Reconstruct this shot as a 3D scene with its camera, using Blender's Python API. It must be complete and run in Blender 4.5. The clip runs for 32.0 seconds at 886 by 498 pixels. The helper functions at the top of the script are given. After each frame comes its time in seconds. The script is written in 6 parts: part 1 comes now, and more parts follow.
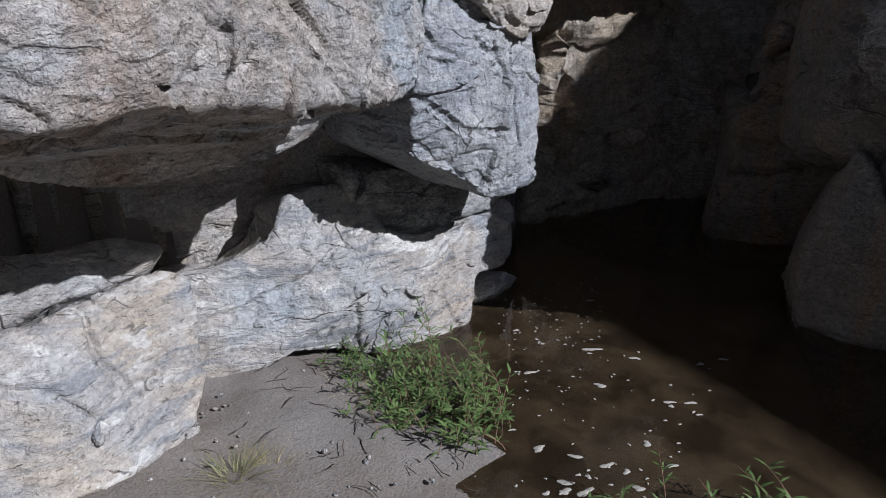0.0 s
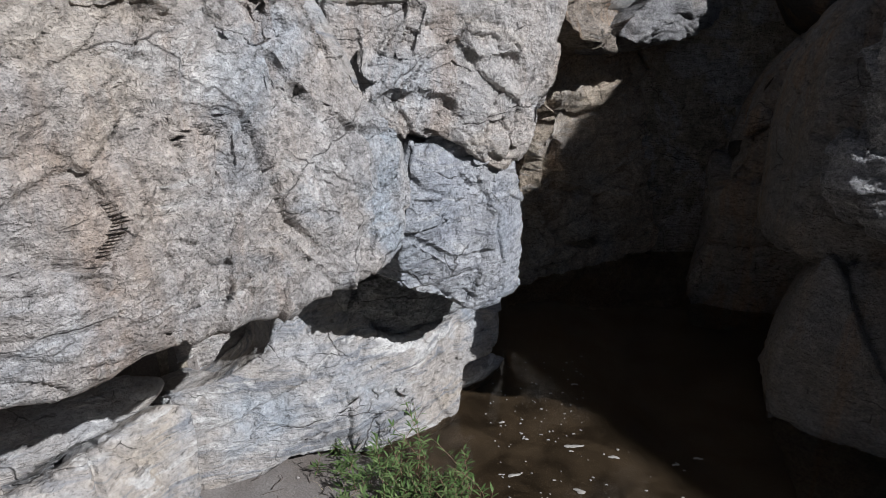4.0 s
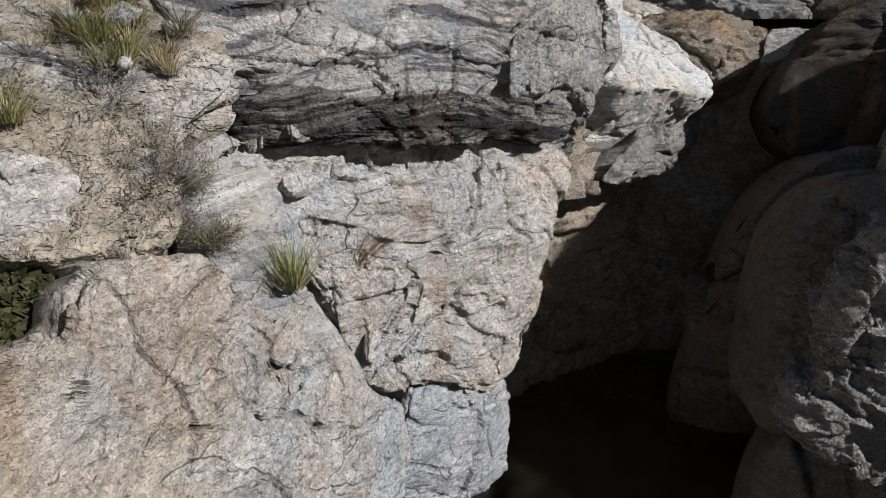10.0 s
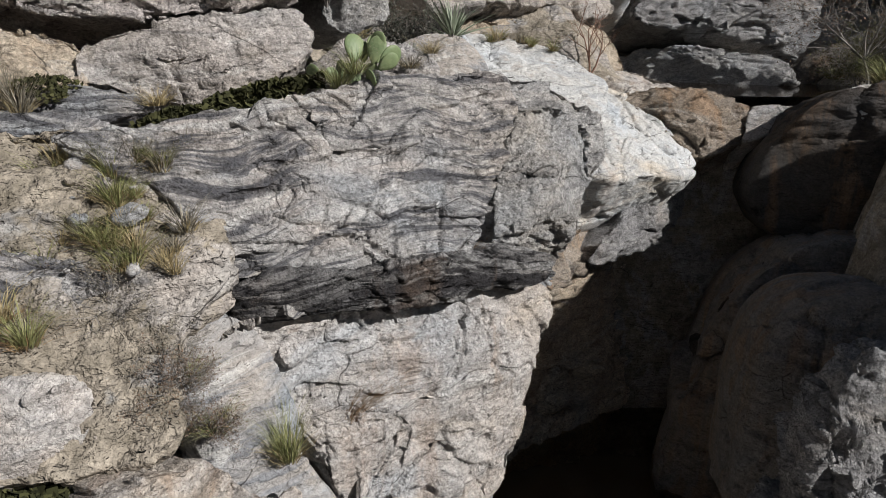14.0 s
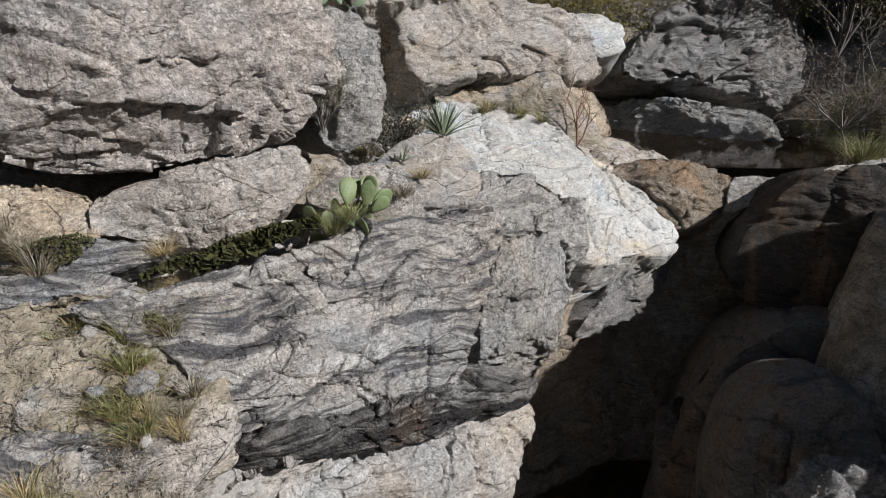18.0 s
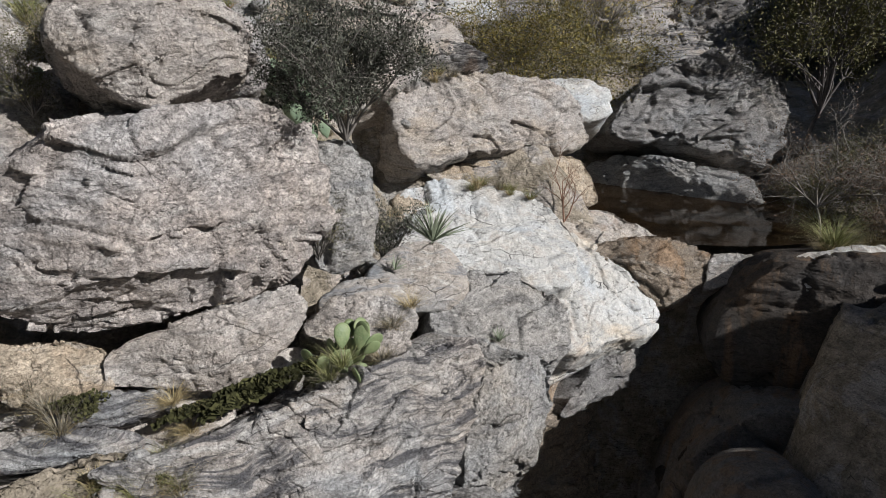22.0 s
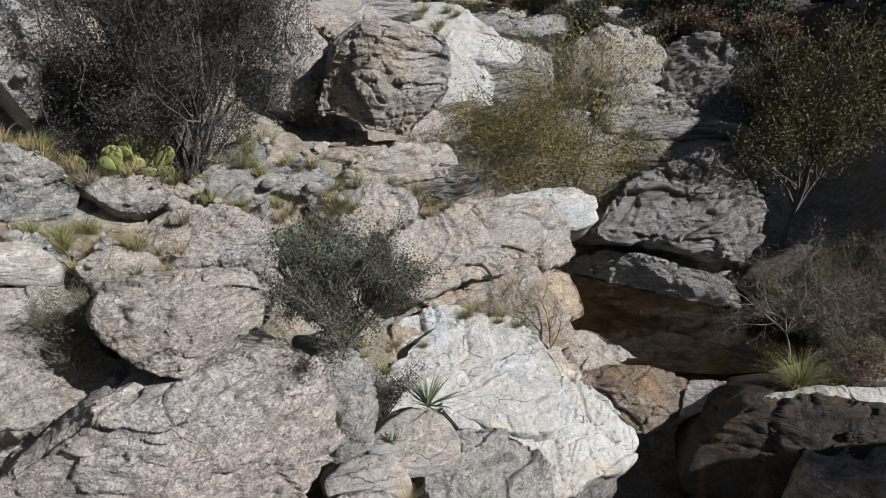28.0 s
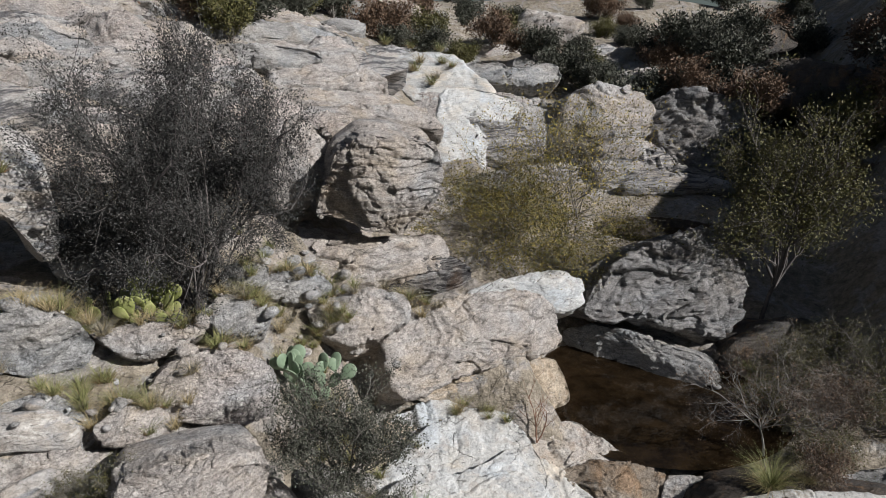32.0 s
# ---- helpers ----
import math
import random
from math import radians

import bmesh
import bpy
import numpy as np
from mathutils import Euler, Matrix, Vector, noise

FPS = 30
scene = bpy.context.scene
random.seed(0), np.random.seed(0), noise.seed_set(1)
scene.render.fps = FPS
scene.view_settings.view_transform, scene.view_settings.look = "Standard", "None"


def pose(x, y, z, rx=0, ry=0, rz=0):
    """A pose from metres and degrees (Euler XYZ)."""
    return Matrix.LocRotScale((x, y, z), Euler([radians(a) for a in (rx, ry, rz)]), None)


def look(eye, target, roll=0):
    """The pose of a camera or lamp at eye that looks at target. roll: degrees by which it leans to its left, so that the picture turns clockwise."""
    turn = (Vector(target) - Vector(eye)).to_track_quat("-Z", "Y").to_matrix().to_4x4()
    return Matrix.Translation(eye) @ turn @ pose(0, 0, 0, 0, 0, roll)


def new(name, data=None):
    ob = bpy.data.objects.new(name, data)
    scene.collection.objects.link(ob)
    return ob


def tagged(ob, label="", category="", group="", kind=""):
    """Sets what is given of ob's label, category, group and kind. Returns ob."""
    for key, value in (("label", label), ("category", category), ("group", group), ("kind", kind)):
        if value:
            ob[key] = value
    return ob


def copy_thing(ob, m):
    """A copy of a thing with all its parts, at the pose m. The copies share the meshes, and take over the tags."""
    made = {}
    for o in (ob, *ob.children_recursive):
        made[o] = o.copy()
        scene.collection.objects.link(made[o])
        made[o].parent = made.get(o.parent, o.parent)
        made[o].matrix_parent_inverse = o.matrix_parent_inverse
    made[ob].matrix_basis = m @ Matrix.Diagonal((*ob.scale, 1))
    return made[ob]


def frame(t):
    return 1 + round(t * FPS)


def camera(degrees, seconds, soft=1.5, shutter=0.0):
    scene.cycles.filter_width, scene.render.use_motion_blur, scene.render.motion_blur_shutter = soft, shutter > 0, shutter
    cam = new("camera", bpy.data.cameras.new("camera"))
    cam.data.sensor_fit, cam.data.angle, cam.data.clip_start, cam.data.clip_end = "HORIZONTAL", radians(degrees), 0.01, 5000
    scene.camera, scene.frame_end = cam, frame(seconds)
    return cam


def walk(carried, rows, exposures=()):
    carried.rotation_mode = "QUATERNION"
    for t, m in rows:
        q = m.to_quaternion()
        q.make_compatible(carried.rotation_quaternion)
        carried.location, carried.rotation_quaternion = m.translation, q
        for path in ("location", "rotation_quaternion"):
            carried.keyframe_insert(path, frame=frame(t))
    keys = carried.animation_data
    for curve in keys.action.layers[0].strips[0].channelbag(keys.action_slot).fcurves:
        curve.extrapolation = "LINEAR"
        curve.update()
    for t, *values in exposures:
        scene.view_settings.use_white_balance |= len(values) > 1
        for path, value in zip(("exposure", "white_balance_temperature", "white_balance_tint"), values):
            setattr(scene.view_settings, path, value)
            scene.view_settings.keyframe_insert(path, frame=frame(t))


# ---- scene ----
cam = camera(70.6, 32.0, soft=0.55)
METRES, EYE, TILT, LEAN, TURN = 12.0, 2.68, -18.0, 0.0, 0.0
ROWS = [
    (0.0, 0.0, 0.0, 0.0, 0.0, 0.0, -0.0),
    (0.5, 0.0002, -0.0026, 0.01, -0.03, 0.01, 0.02),
    (1.0, 0.0012, -0.0056, 0.0192, -0.05, 0.02, -0.01),
    (1.5, 0.0011, -0.0091, 0.0289, -0.07, 0.01, -0.01),
    (2.0, 0.0009, -0.0126, 0.0382, -0.12, 0.03, -0.0),
    (2.5, 0.002, -0.0157, 0.0483, -0.16, 0.03, -0.01),
    (3.0, 0.0042, -0.0175, 0.0587, -0.25, 0.06, 0.02),
    (3.5, 0.0057, -0.0194, 0.0698, -0.25, 0.04, -0.0),
    (5.5, 0.0077, -0.0326, 0.112, -0.45, 0.02, 0.04),
    (6.0, 0.0077, -0.0373, 0.1219, -0.45, 0.05, 0.06),
    (6.5, 0.0074, -0.0416, 0.1333, -0.49, 0.04, 0.03),
    (7.0, 0.0085, -0.0455, 0.1453, -0.55, 0.11, 0.09),
    (7.5, 0.0093, -0.0504, 0.1577, -0.52, 0.12, 0.07),
    (8.0, 0.0077, -0.0553, 0.1729, -0.55, 0.11, 0.06),
    (8.5, 0.0064, -0.0606, 0.1891, -0.61, 0.12, 0.07),
    (9.0, 0.0064, -0.0665, 0.2055, -0.64, 0.15, 0.06),
    (9.5, 0.0066, -0.072, 0.2231, -0.65, 0.14, 0.06),
    (10.0, 0.0068, -0.077, 0.2408, -0.66, 0.1, 0.03),
    (10.5, 0.0054, -0.081, 0.2583, -0.77, 0.17, 0.06),
    (11.0, 0.0049, -0.0855, 0.276, -0.82, 0.18, 0.06),
    (11.5, 0.0053, -0.0898, 0.2911, -0.82, 0.23, 0.09),
    (12.0, 0.0091, -0.0926, 0.3009, -0.85, 0.22, 0.07),
    (12.5, 0.0133, -0.0955, 0.3102, -0.87, 0.20, 0.07),
    (13.0, 0.0144, -0.098, 0.3196, -0.9, 0.26, 0.08),
    (13.5, 0.0131, -0.0999, 0.3296, -0.95, 0.27, 0.09),
    (15.5, 0.0128, -0.1143, 0.3774, -1.09, 0.31, 0.12),
    (16.0, 0.0134, -0.1188, 0.3902, -1.14, 0.32, 0.14),
    (16.5, 0.0132, -0.1231, 0.4035, -1.16, 0.32, 0.15),
    (17.0, 0.0119, -0.1267, 0.4148, -1.17, 0.37, 0.2),
    (17.5, 0.0143, -0.1306, 0.4253, -1.2, 0.33, 0.15),
    (18.0, 0.0191, -0.1354, 0.4396, -1.27, 0.31, 0.15),
    (18.5, 0.0232, -0.1396, 0.4535, -1.29, 0.35, 0.18),
    (19.0, 0.0227, -0.1432, 0.4679, -1.3, 0.39, 0.19),
    (19.5, 0.0206, -0.1476, 0.4826, -1.34, 0.37, 0.19),
    (20.0, 0.0207, -0.1525, 0.497, -1.34, 0.36, 0.16),
    (20.5, 0.023, -0.1578, 0.5124, -1.39, 0.33, 0.13),
    (21.0, 0.0264, -0.1644, 0.5274, -1.42, 0.34, 0.12),
    (21.5, 0.0273, -0.1709, 0.541, -1.42, 0.4, 0.2),
    (22.0, 0.0279, -0.1772, 0.5552, -1.47, 0.38, 0.16),
    (22.5, 0.0259, -0.1826, 0.5716, -1.49, 0.38, 0.15),
    (23.0, 0.0255, -0.1893, 0.5874, -1.49, 0.45, 0.2),
    (23.5, 0.0267, -0.197, 0.6025, -1.53, 0.45, 0.19),
    (24.0, 0.0269, -0.2025, 0.6181, -1.56, 0.47, 0.18),
    (24.5, 0.0266, -0.2068, 0.6351, -1.58, 0.47, 0.16),
    (25.0, 0.0269, -0.2116, 0.6524, -1.59, 0.48, 0.14),
    (25.5, 0.0259, -0.2162, 0.6718, -1.63, 0.51, 0.13),
    (27.5, 0.0296, -0.2423, 0.7475, -1.73, 0.56, 0.14),
    (28.0, 0.0301, -0.2495, 0.7661, -1.77, 0.58, 0.15),
    (28.5, 0.031, -0.2567, 0.7869, -1.79, 0.61, 0.14),
    (29.0, 0.0322, -0.2642, 0.8079, -1.83, 0.63, 0.13),
    (29.5, 0.0344, -0.2723, 0.8291, -1.86, 0.65, 0.12),
    (30.0, 0.0366, -0.2801, 0.8491, -1.9, 0.69, 0.12),
    (30.5, 0.0385, -0.2867, 0.8704, -1.93, 0.7, 0.11),
    (31.0, 0.0385, -0.2933, 0.8942, -1.95, 0.72, 0.09),
    (31.5, 0.0384, -0.301, 0.9188, -1.98, 0.75, 0.08),
    (32.0, 0.0385, -0.3096, 0.9435, -2.02, 0.78, 0.05),
]
walk(cam, [(t, pose(0, 0, EYE, TILT, LEAN, TURN) @ pose(METRES * x, METRES * y, METRES * z, 90 + pitch, roll, yaw)) for t, x, y, z, yaw, pitch, roll in ROWS],
     [(0, 0.20, 5780, 12), (6, 0.20, 6100, 10), (11, 0.20, 6450, 10), (13, 0.20, 6500, 10), (32, 0.20, 6500, 10)])

# ---- light ----
SUN = Vector((0.74, -0.42, 0.57)).normalized()
world = bpy.data.worlds.new("sky")
scene.world = world
world.use_nodes = True
wn = world.node_tree.nodes
sky = wn.new("ShaderNodeTexSky")
sky.sky_type, sky.sun_disc = "NISHITA", False
sky.sun_elevation = math.asin(SUN.z)
sky.sun_rotation = math.atan2(SUN.x, SUN.y)
wn["Background"].inputs[1].default_value = 0.026
world.node_tree.links.new(sky.outputs[0], wn["Background"].inputs[0])
sun = new("sun", bpy.data.lights.new("sun", "SUN"))
sun.data.energy, sun.data.angle, sun.data.color = 5.0, radians(0.5), (1.0, 0.978, 0.955)
sun.matrix_world = look((0, 0, 40), tuple(Vector((0, 0, 40)) - SUN))


# ---- materials ----
class Nodes:
    """Short calls for building a node material."""

    def __init__(self, name, rough=0.85):
        self.m = bpy.data.materials.new(name)
        self.m.use_nodes = True
        self.t = self.m.node_tree
        self.b = self.t.nodes["Principled BSDF"]
        self.b.inputs["Roughness"].default_value = rough
        self.b.inputs["Specular IOR Level"].default_value = 0.25
        self.pos = self.t.nodes.new("ShaderNodeNewGeometry").outputs["Position"]

    def link(self, a, b):
        self.t.links.new(a, b)

    def scaled(self, v, rot=(0, 0, 0), scale=(1, 1, 1)):
        n = self.t.nodes.new("ShaderNodeMapping")
        n.inputs["Rotation"].default_value = [radians(a) for a in rot]
        n.inputs["Scale"].default_value = scale
        self.link(v, n.inputs["Vector"])
        return n.outputs[0]

    def noise(self, v, scale, detail=4, rough=0.55, dist=0.0):
        n = self.t.nodes.new("ShaderNodeTexNoise")
        n.inputs["Scale"].default_value, n.inputs["Detail"].default_value = scale, detail
        n.inputs["Roughness"].default_value, n.inputs["Distortion"].default_value = rough, dist
        self.link(v, n.inputs["Vector"])
        return n.outputs["Fac"]

    def cells(self, v, scale, feature="F1", out="Distance"):
        n = self.t.nodes.new("ShaderNodeTexVoronoi")
        n.feature = feature
        n.inputs["Scale"].default_value = scale
        self.link(v, n.inputs["Vector"])
        return n.outputs[out]

    def ramp(self, v, *stops):
        n = self.t.nodes.new("ShaderNodeValToRGB")
        e = n.color_ramp.elements
        while len(e) < len(stops):
            e.new(0.5)
        for k, (p, c) in zip(e, stops):
            k.position = p
            k.color = (c, c, c, 1) if isinstance(c, (int, float)) else (*c, 1)
        self.link(v, n.inputs[0])
        return n.outputs[0]

    def mix(self, f, a, b, mode="MIX"):
        n = self.t.nodes.new("ShaderNodeMix")
        n.data_type, n.blend_type = "RGBA", mode
        for s, v in ((n.inputs[0], f), (n.inputs[6], a), (n.inputs[7], b)):
            if isinstance(v, (int, float)):
                s.default_value = v if s.name == "Factor" else (v, v, v, 1)
            elif isinstance(v, tuple):
                s.default_value = (*v, 1)
            else:
                self.link(v, s)
        return n.outputs[2]

    def math(self, op, a, b=0.0):
        n = self.t.nodes.new("ShaderNodeMath")
        n.operation = op
        for s, v in zip(n.inputs, (a, b)):
            if isinstance(v, (int, float)):
                s.default_value = v
            else:
                self.link(v, s)
        return n.outputs[0]

    def bump(self, h, strength, distance):
        n = self.t.nodes.new("ShaderNodeBump")
        n.inputs["Strength"].default_value, n.inputs["Distance"].default_value = strength, distance
        self.link(h, n.inputs["Height"])
        if self.b.inputs["Normal"].links:
            self.link(self.b.inputs["Normal"].links[0].from_socket, n.inputs["Normal"])
        self.link(n.outputs[0], self.b.inputs["Normal"])

    def done(self, colour):
        if isinstance(colour, tuple):
            self.b.inputs["Base Color"].default_value = (*colour, 1)
        else:
            self.link(colour, self.b.inputs["Base Color"])
        return self.m


def cracks(k, p, lean):
    """Joints: broken straight runs in one size, fine chips and dashes along the layering in another."""
    n = k.t.nodes.new("ShaderNodeTexNoise")
    n.inputs["Scale"].default_value, n.inputs["Detail"].default_value = 1.8, 4
    k.link(p, n.inputs["Vector"])
    bent = k.t.nodes.new("ShaderNodeVectorMath")
    bent.operation = "MULTIPLY_ADD"
    bent.inputs[1].default_value = (0.45, 0.45, 0.45)
    k.link(n.outputs["Color"], bent.inputs[0])
    k.link(k.scaled(p, (lean, -14, 25), (0.8, 0.8, 1.7)), bent.inputs[2])
    one = k.ramp(k.cells(bent.outputs[0], 1.15, "DISTANCE_TO_EDGE"), (0.0, 1.0), (0.009, 0.0))
    one = k.math("MULTIPLY", one, k.ramp(k.noise(p, 1.3, 3), (0.52, 0.0), (0.60, 1.0)))
    three = k.ramp(k.cells(bent.outputs[0], 3.6, "DISTANCE_TO_EDGE"), (0.0, 1.0), (0.022, 0.0))
    three = k.math("MULTIPLY", three, k.ramp(k.noise(p, 3.3, 3), (0.58, 0.0), (0.66, 0.8)))
    dash = k.ramp(k.noise(k.scaled(p, (lean, -16, 25), (3.0, 3.0, 11.0)), 2.6, 3, 0.6, 0.8), (0.63, 0.0), (0.70, 0.6))
    return k.math("MAXIMUM", k.math("MAXIMUM", one, three), dash)


def rock_material(name, a, b, dark, patch=0.5, bands=0.5, stain=0.0, white=0.0, coarse=1.0, dip=12, pits=1.0, warm=0.3, cool=0.3, lumps=0.5, dirt=1.0, grit=0.6):
    """Gneiss and granite: two tones in large patches, warm and cool hues, flowing foliation, crystals, lichen, rust and joints."""
    k = Nodes(name)
    p = k.scaled(k.pos, scale=(1 / coarse, 1 / coarse, 1 / coarse))
    big = k.ramp(k.noise(p, 0.8, 5, 0.6, 0.8), (0.5 - patch * 0.2, 0.0), (0.5 + patch * 0.2, 1.0))
    col = k.mix(big, a, b)
    hue = k.noise(k.scaled(p, (dip, -14, 25), (0.8, 0.8, 1.3)), 0.62, 5, 0.6, 1.0)
    lum = sum(a) / 3
    col = k.mix(k.math("MULTIPLY", k.ramp(hue, (0.53, 0.0), (0.66, 1.0)), warm), col, (lum * 1.12, lum * 0.92, lum * 0.68))
    col = k.mix(k.math("MULTIPLY", k.ramp(hue, (0.34, 1.0), (0.47, 0.0)), cool), col, (lum * 0.86, lum * 0.96, lum * 1.06))
    warp = k.t.nodes.new("ShaderNodeTexNoise")
    warp.inputs["Scale"].default_value, warp.inputs["Detail"].default_value = 0.55, 3
    k.link(p, warp.inputs["Vector"])
    flow = k.t.nodes.new("ShaderNodeVectorMath")
    flow.operation = "MULTIPLY_ADD"
    flow.inputs[1].default_value = (0.9, 0.9, 0.9)
    k.link(warp.outputs["Color"], flow.inputs[0])
    k.link(p, flow.inputs[2])
    fol = k.scaled(flow.outputs[0], (dip, -14, 25), (0.8, 0.8, 7.0))
    streak = k.noise(fol, 1.5, 8, 0.66, 0.6)
    edge = 0.51 - 0.04 * (bands > 0.9)
    col = k.mix(k.math("MULTIPLY", k.ramp(streak, (edge, 0.0), (edge + 0.10, 1.0)), bands), col, dark)
    if bands > 0.8:
        ribbon = k.noise(k.scaled(flow.outputs[0], (dip, -14, 25), (0.5, 0.5, 8.0)), 1.0, 5, 0.6, 0.3)
        col = k.mix(k.math("MULTIPLY", k.ramp(ribbon, (0.53, 0.0), (0.57, 1.0)), bands), col, dark)
        col = k.mix(k.math("MULTIPLY", k.ramp(ribbon, (0.37, 1.0), (0.42, 0.0)), 0.6), col, (0.47, 0.46, 0.45))
    vein = k.noise(k.scaled(flow.outputs[0], (dip + 8, -20, 25), (1.2, 1.2, 5.0)), 1.1, 6, 0.62, 0.9)
    col = k.mix(k.math("MULTIPLY", k.ramp(vein, (0.57, 0.0), (0.64, 1.0)), 0.4 + white), col, (0.56, 0.545, 0.52))
    if stain:
        run = k.noise(k.scaled(p, (0, 0, 20), (2.0, 2.0, 0.28)), 1.1, 6, 0.64, 0.6)
        col = k.mix(k.math("MULTIPLY", k.ramp(run, (0.56 - 0.1 * stain, 0.0), (0.68 - 0.1 * stain, 1.0)), stain), col, (0.27, 0.165, 0.09))
    mott = k.noise(p, 6.0, 8, 0.7, 0.3)
    col = k.mix(0.25 + 0.45 * dirt, col, k.ramp(mott, (0.30, 0.62), (0.48, 1.0), (0.68, 1.34)), "MULTIPLY")
    fine = k.noise(k.scaled(p, (dip, -14, 25), (1, 1, 1.8)), 19.0, 5, 0.7, 0.2)
    col = k.mix(0.25 + 0.5 * grit, col, k.ramp(fine, (0.36, 0.52), (0.46, 1.04), (0.66, 1.40)), "MULTIPLY")
    lich = k.ramp(k.noise(p, 3.0, 9, 0.76, 0.4), (0.57, 0.0), (0.64, 1.0))
    col = k.mix(k.math("MULTIPLY", lich, 0.45 * dirt), col, tuple(c * 0.55 for c in dark))
    grains = k.cells(p, 42.0, "F1", "Color")
    col = k.mix(0.2 + 0.5 * grit, col, k.ramp(grains, (0.1, 0.58), (0.9, 1.48)), "MULTIPLY")
    speck = k.ramp(k.noise(p, 75.0, 3, 0.6), (0.60, 0.0), (0.68, 0.6))
    col = k.mix(k.math("MULTIPLY", speck, dirt * (0.4 + 0.6 * grit)), col, tuple(c * 0.5 for c in dark))
    crack = cracks(k, p, dip)
    col = k.mix(k.math("MULTIPLY", crack, 0.8), col, (0.06, 0.05, 0.045))
    k.bump(k.noise(p, 2.4, 3, 0.5, 0.5), 1.0, 0.13 * pits * lumps)
    k.bump(streak, 1.0, 0.03 + 0.04 * bands)
    k.bump(k.math("SUBTRACT", k.noise(p, 11.0, 4, 0.66, 0.3), k.math("MULTIPLY", crack, 0.7)), 1.0, 0.075 * pits)
    k.bump(fine, 1.0, 0.034 * pits * (0.4 + grit))
    k.bump(k.noise(p, 52.0, 2, 0.6), 1.0, 0.018 * pits)
    return k.done(col)


ROCK = {
    "pale": rock_material("pale_gneiss", (0.345, 0.338, 0.334), (0.340, 0.308, 0.276), (0.165, 0.178, 0.200), 0.5, 0.7, 0.0, 0.3, pits=0.42, warm=0.6, cool=0.85, dirt=0.25, grit=0.2),
    "tan": rock_material("tan_granite", (0.452, 0.432, 0.416), (0.445, 0.398, 0.356), (0.150, 0.133, 0.120), 0.6, 0.3, 0.35, warm=0.5, cool=0.5, pits=0.8, dirt=0.7, grit=0.45),
    "rust": rock_material("rust_streaked_granite", (0.400, 0.384, 0.373), (0.385, 0.338, 0.296), (0.150, 0.133, 0.120), 0.6, 0.25, 0.42, warm=0.45, cool=0.8, pits=0.9, dirt=0.85, grit=0.5),
    "blue": rock_material("blue_grey_gneiss", (0.308, 0.321, 0.350), (0.362, 0.362, 0.370), (0.130, 0.137, 0.157), 0.6, 0.5, pits=0.65, warm=0.25, cool=0.4, dirt=0.5, grit=0.3),
    "grey": rock_material("grey_gneiss", (0.322, 0.320, 0.317), (0.390, 0.376, 0.362), (0.120, 0.120, 0.127), 0.6, 0.45, warm=0.35, cool=0.5),
    "band": rock_material("banded_gneiss", (0.312, 0.308, 0.303), (0.385, 0.352, 0.326), (0.075, 0.075, 0.083), 0.6, 0.85, 0.1, pits=0.7, warm=0.35, cool=0.5, lumps=0.35),
    "black": rock_material("black_banded_gneiss", (0.165, 0.160, 0.158), (0.260, 0.245, 0.232), (0.036, 0.034, 0.036), 0.6, 0.98, 0.2, pits=1.1, warm=0.2, cool=0.2),
    "ochre": rock_material("ochre_granite", (0.470, 0.400, 0.315), (0.430, 0.350, 0.265), (0.170, 0.130, 0.096), 0.6, 0.25, 0.3),
    "white": rock_material("water_worn_rock", (0.515, 0.524, 0.526), (0.450, 0.440, 0.418), (0.270, 0.282, 0.300), 0.8, 0.45, 0.25, 0.25, pits=0.5, warm=0.55, cool=0.6, lumps=0.6, dirt=0.2, grit=0.2),
    "palepink": rock_material("pink_granite", (0.420, 0.393, 0.373), (0.400, 0.358, 0.325), (0.153, 0.143, 0.140), 0.6, 0.45, 0.12, pits=0.9, warm=0.5, cool=0.4),
    "granite": rock_material("coarse_granite", (0.428, 0.398, 0.384), (0.450, 0.400, 0.370), (0.125, 0.116, 0.115), 0.6, 0.3, 0.12, 0.0, 1.25, pits=1.2, warm=0.35, cool=0.35, lumps=0.7, grit=0.9),
    # Near-black tone: the rim boulders' shade is put into their colour.
    "varnish": rock_material("shade_black_rock", (0.072, 0.067, 0.065), (0.085, 0.068, 0.055), (0.036, 0.032, 0.030), 0.6, 0.5, 0.4, -0.4, grit=0.4),
    # For shaded gorge and slope rocks: this dark colour stands for missing light.
    "dark": rock_material("shade_dark_rock", (0.098, 0.094, 0.092), (0.110, 0.094, 0.079), (0.045, 0.041, 0.041), 0.6, 0.5, 0.5, -0.4),
    # Dimmer than sunlit rock: part of the right wall's shade is in this colour.
    "shade": rock_material("shade_toned_rock", (0.215, 0.206, 0.200), (0.225, 0.194, 0.166), (0.140, 0.128, 0.124), 0.6, 0.4, 0.5, -0.35, grit=0.35, dirt=0.6),
    "crag": rock_material("rough_grey_rock", (0.330, 0.322, 0.322), (0.270, 0.260, 0.255), (0.067, 0.067, 0.070), 0.7, 0.6, 0.1, pits=1.5, lumps=0.6),
    "brown": rock_material("brown_stained_rock", (0.250, 0.205, 0.160), (0.330, 0.280, 0.230), (0.085, 0.062, 0.045), 0.6, 0.4, 0.6),
}


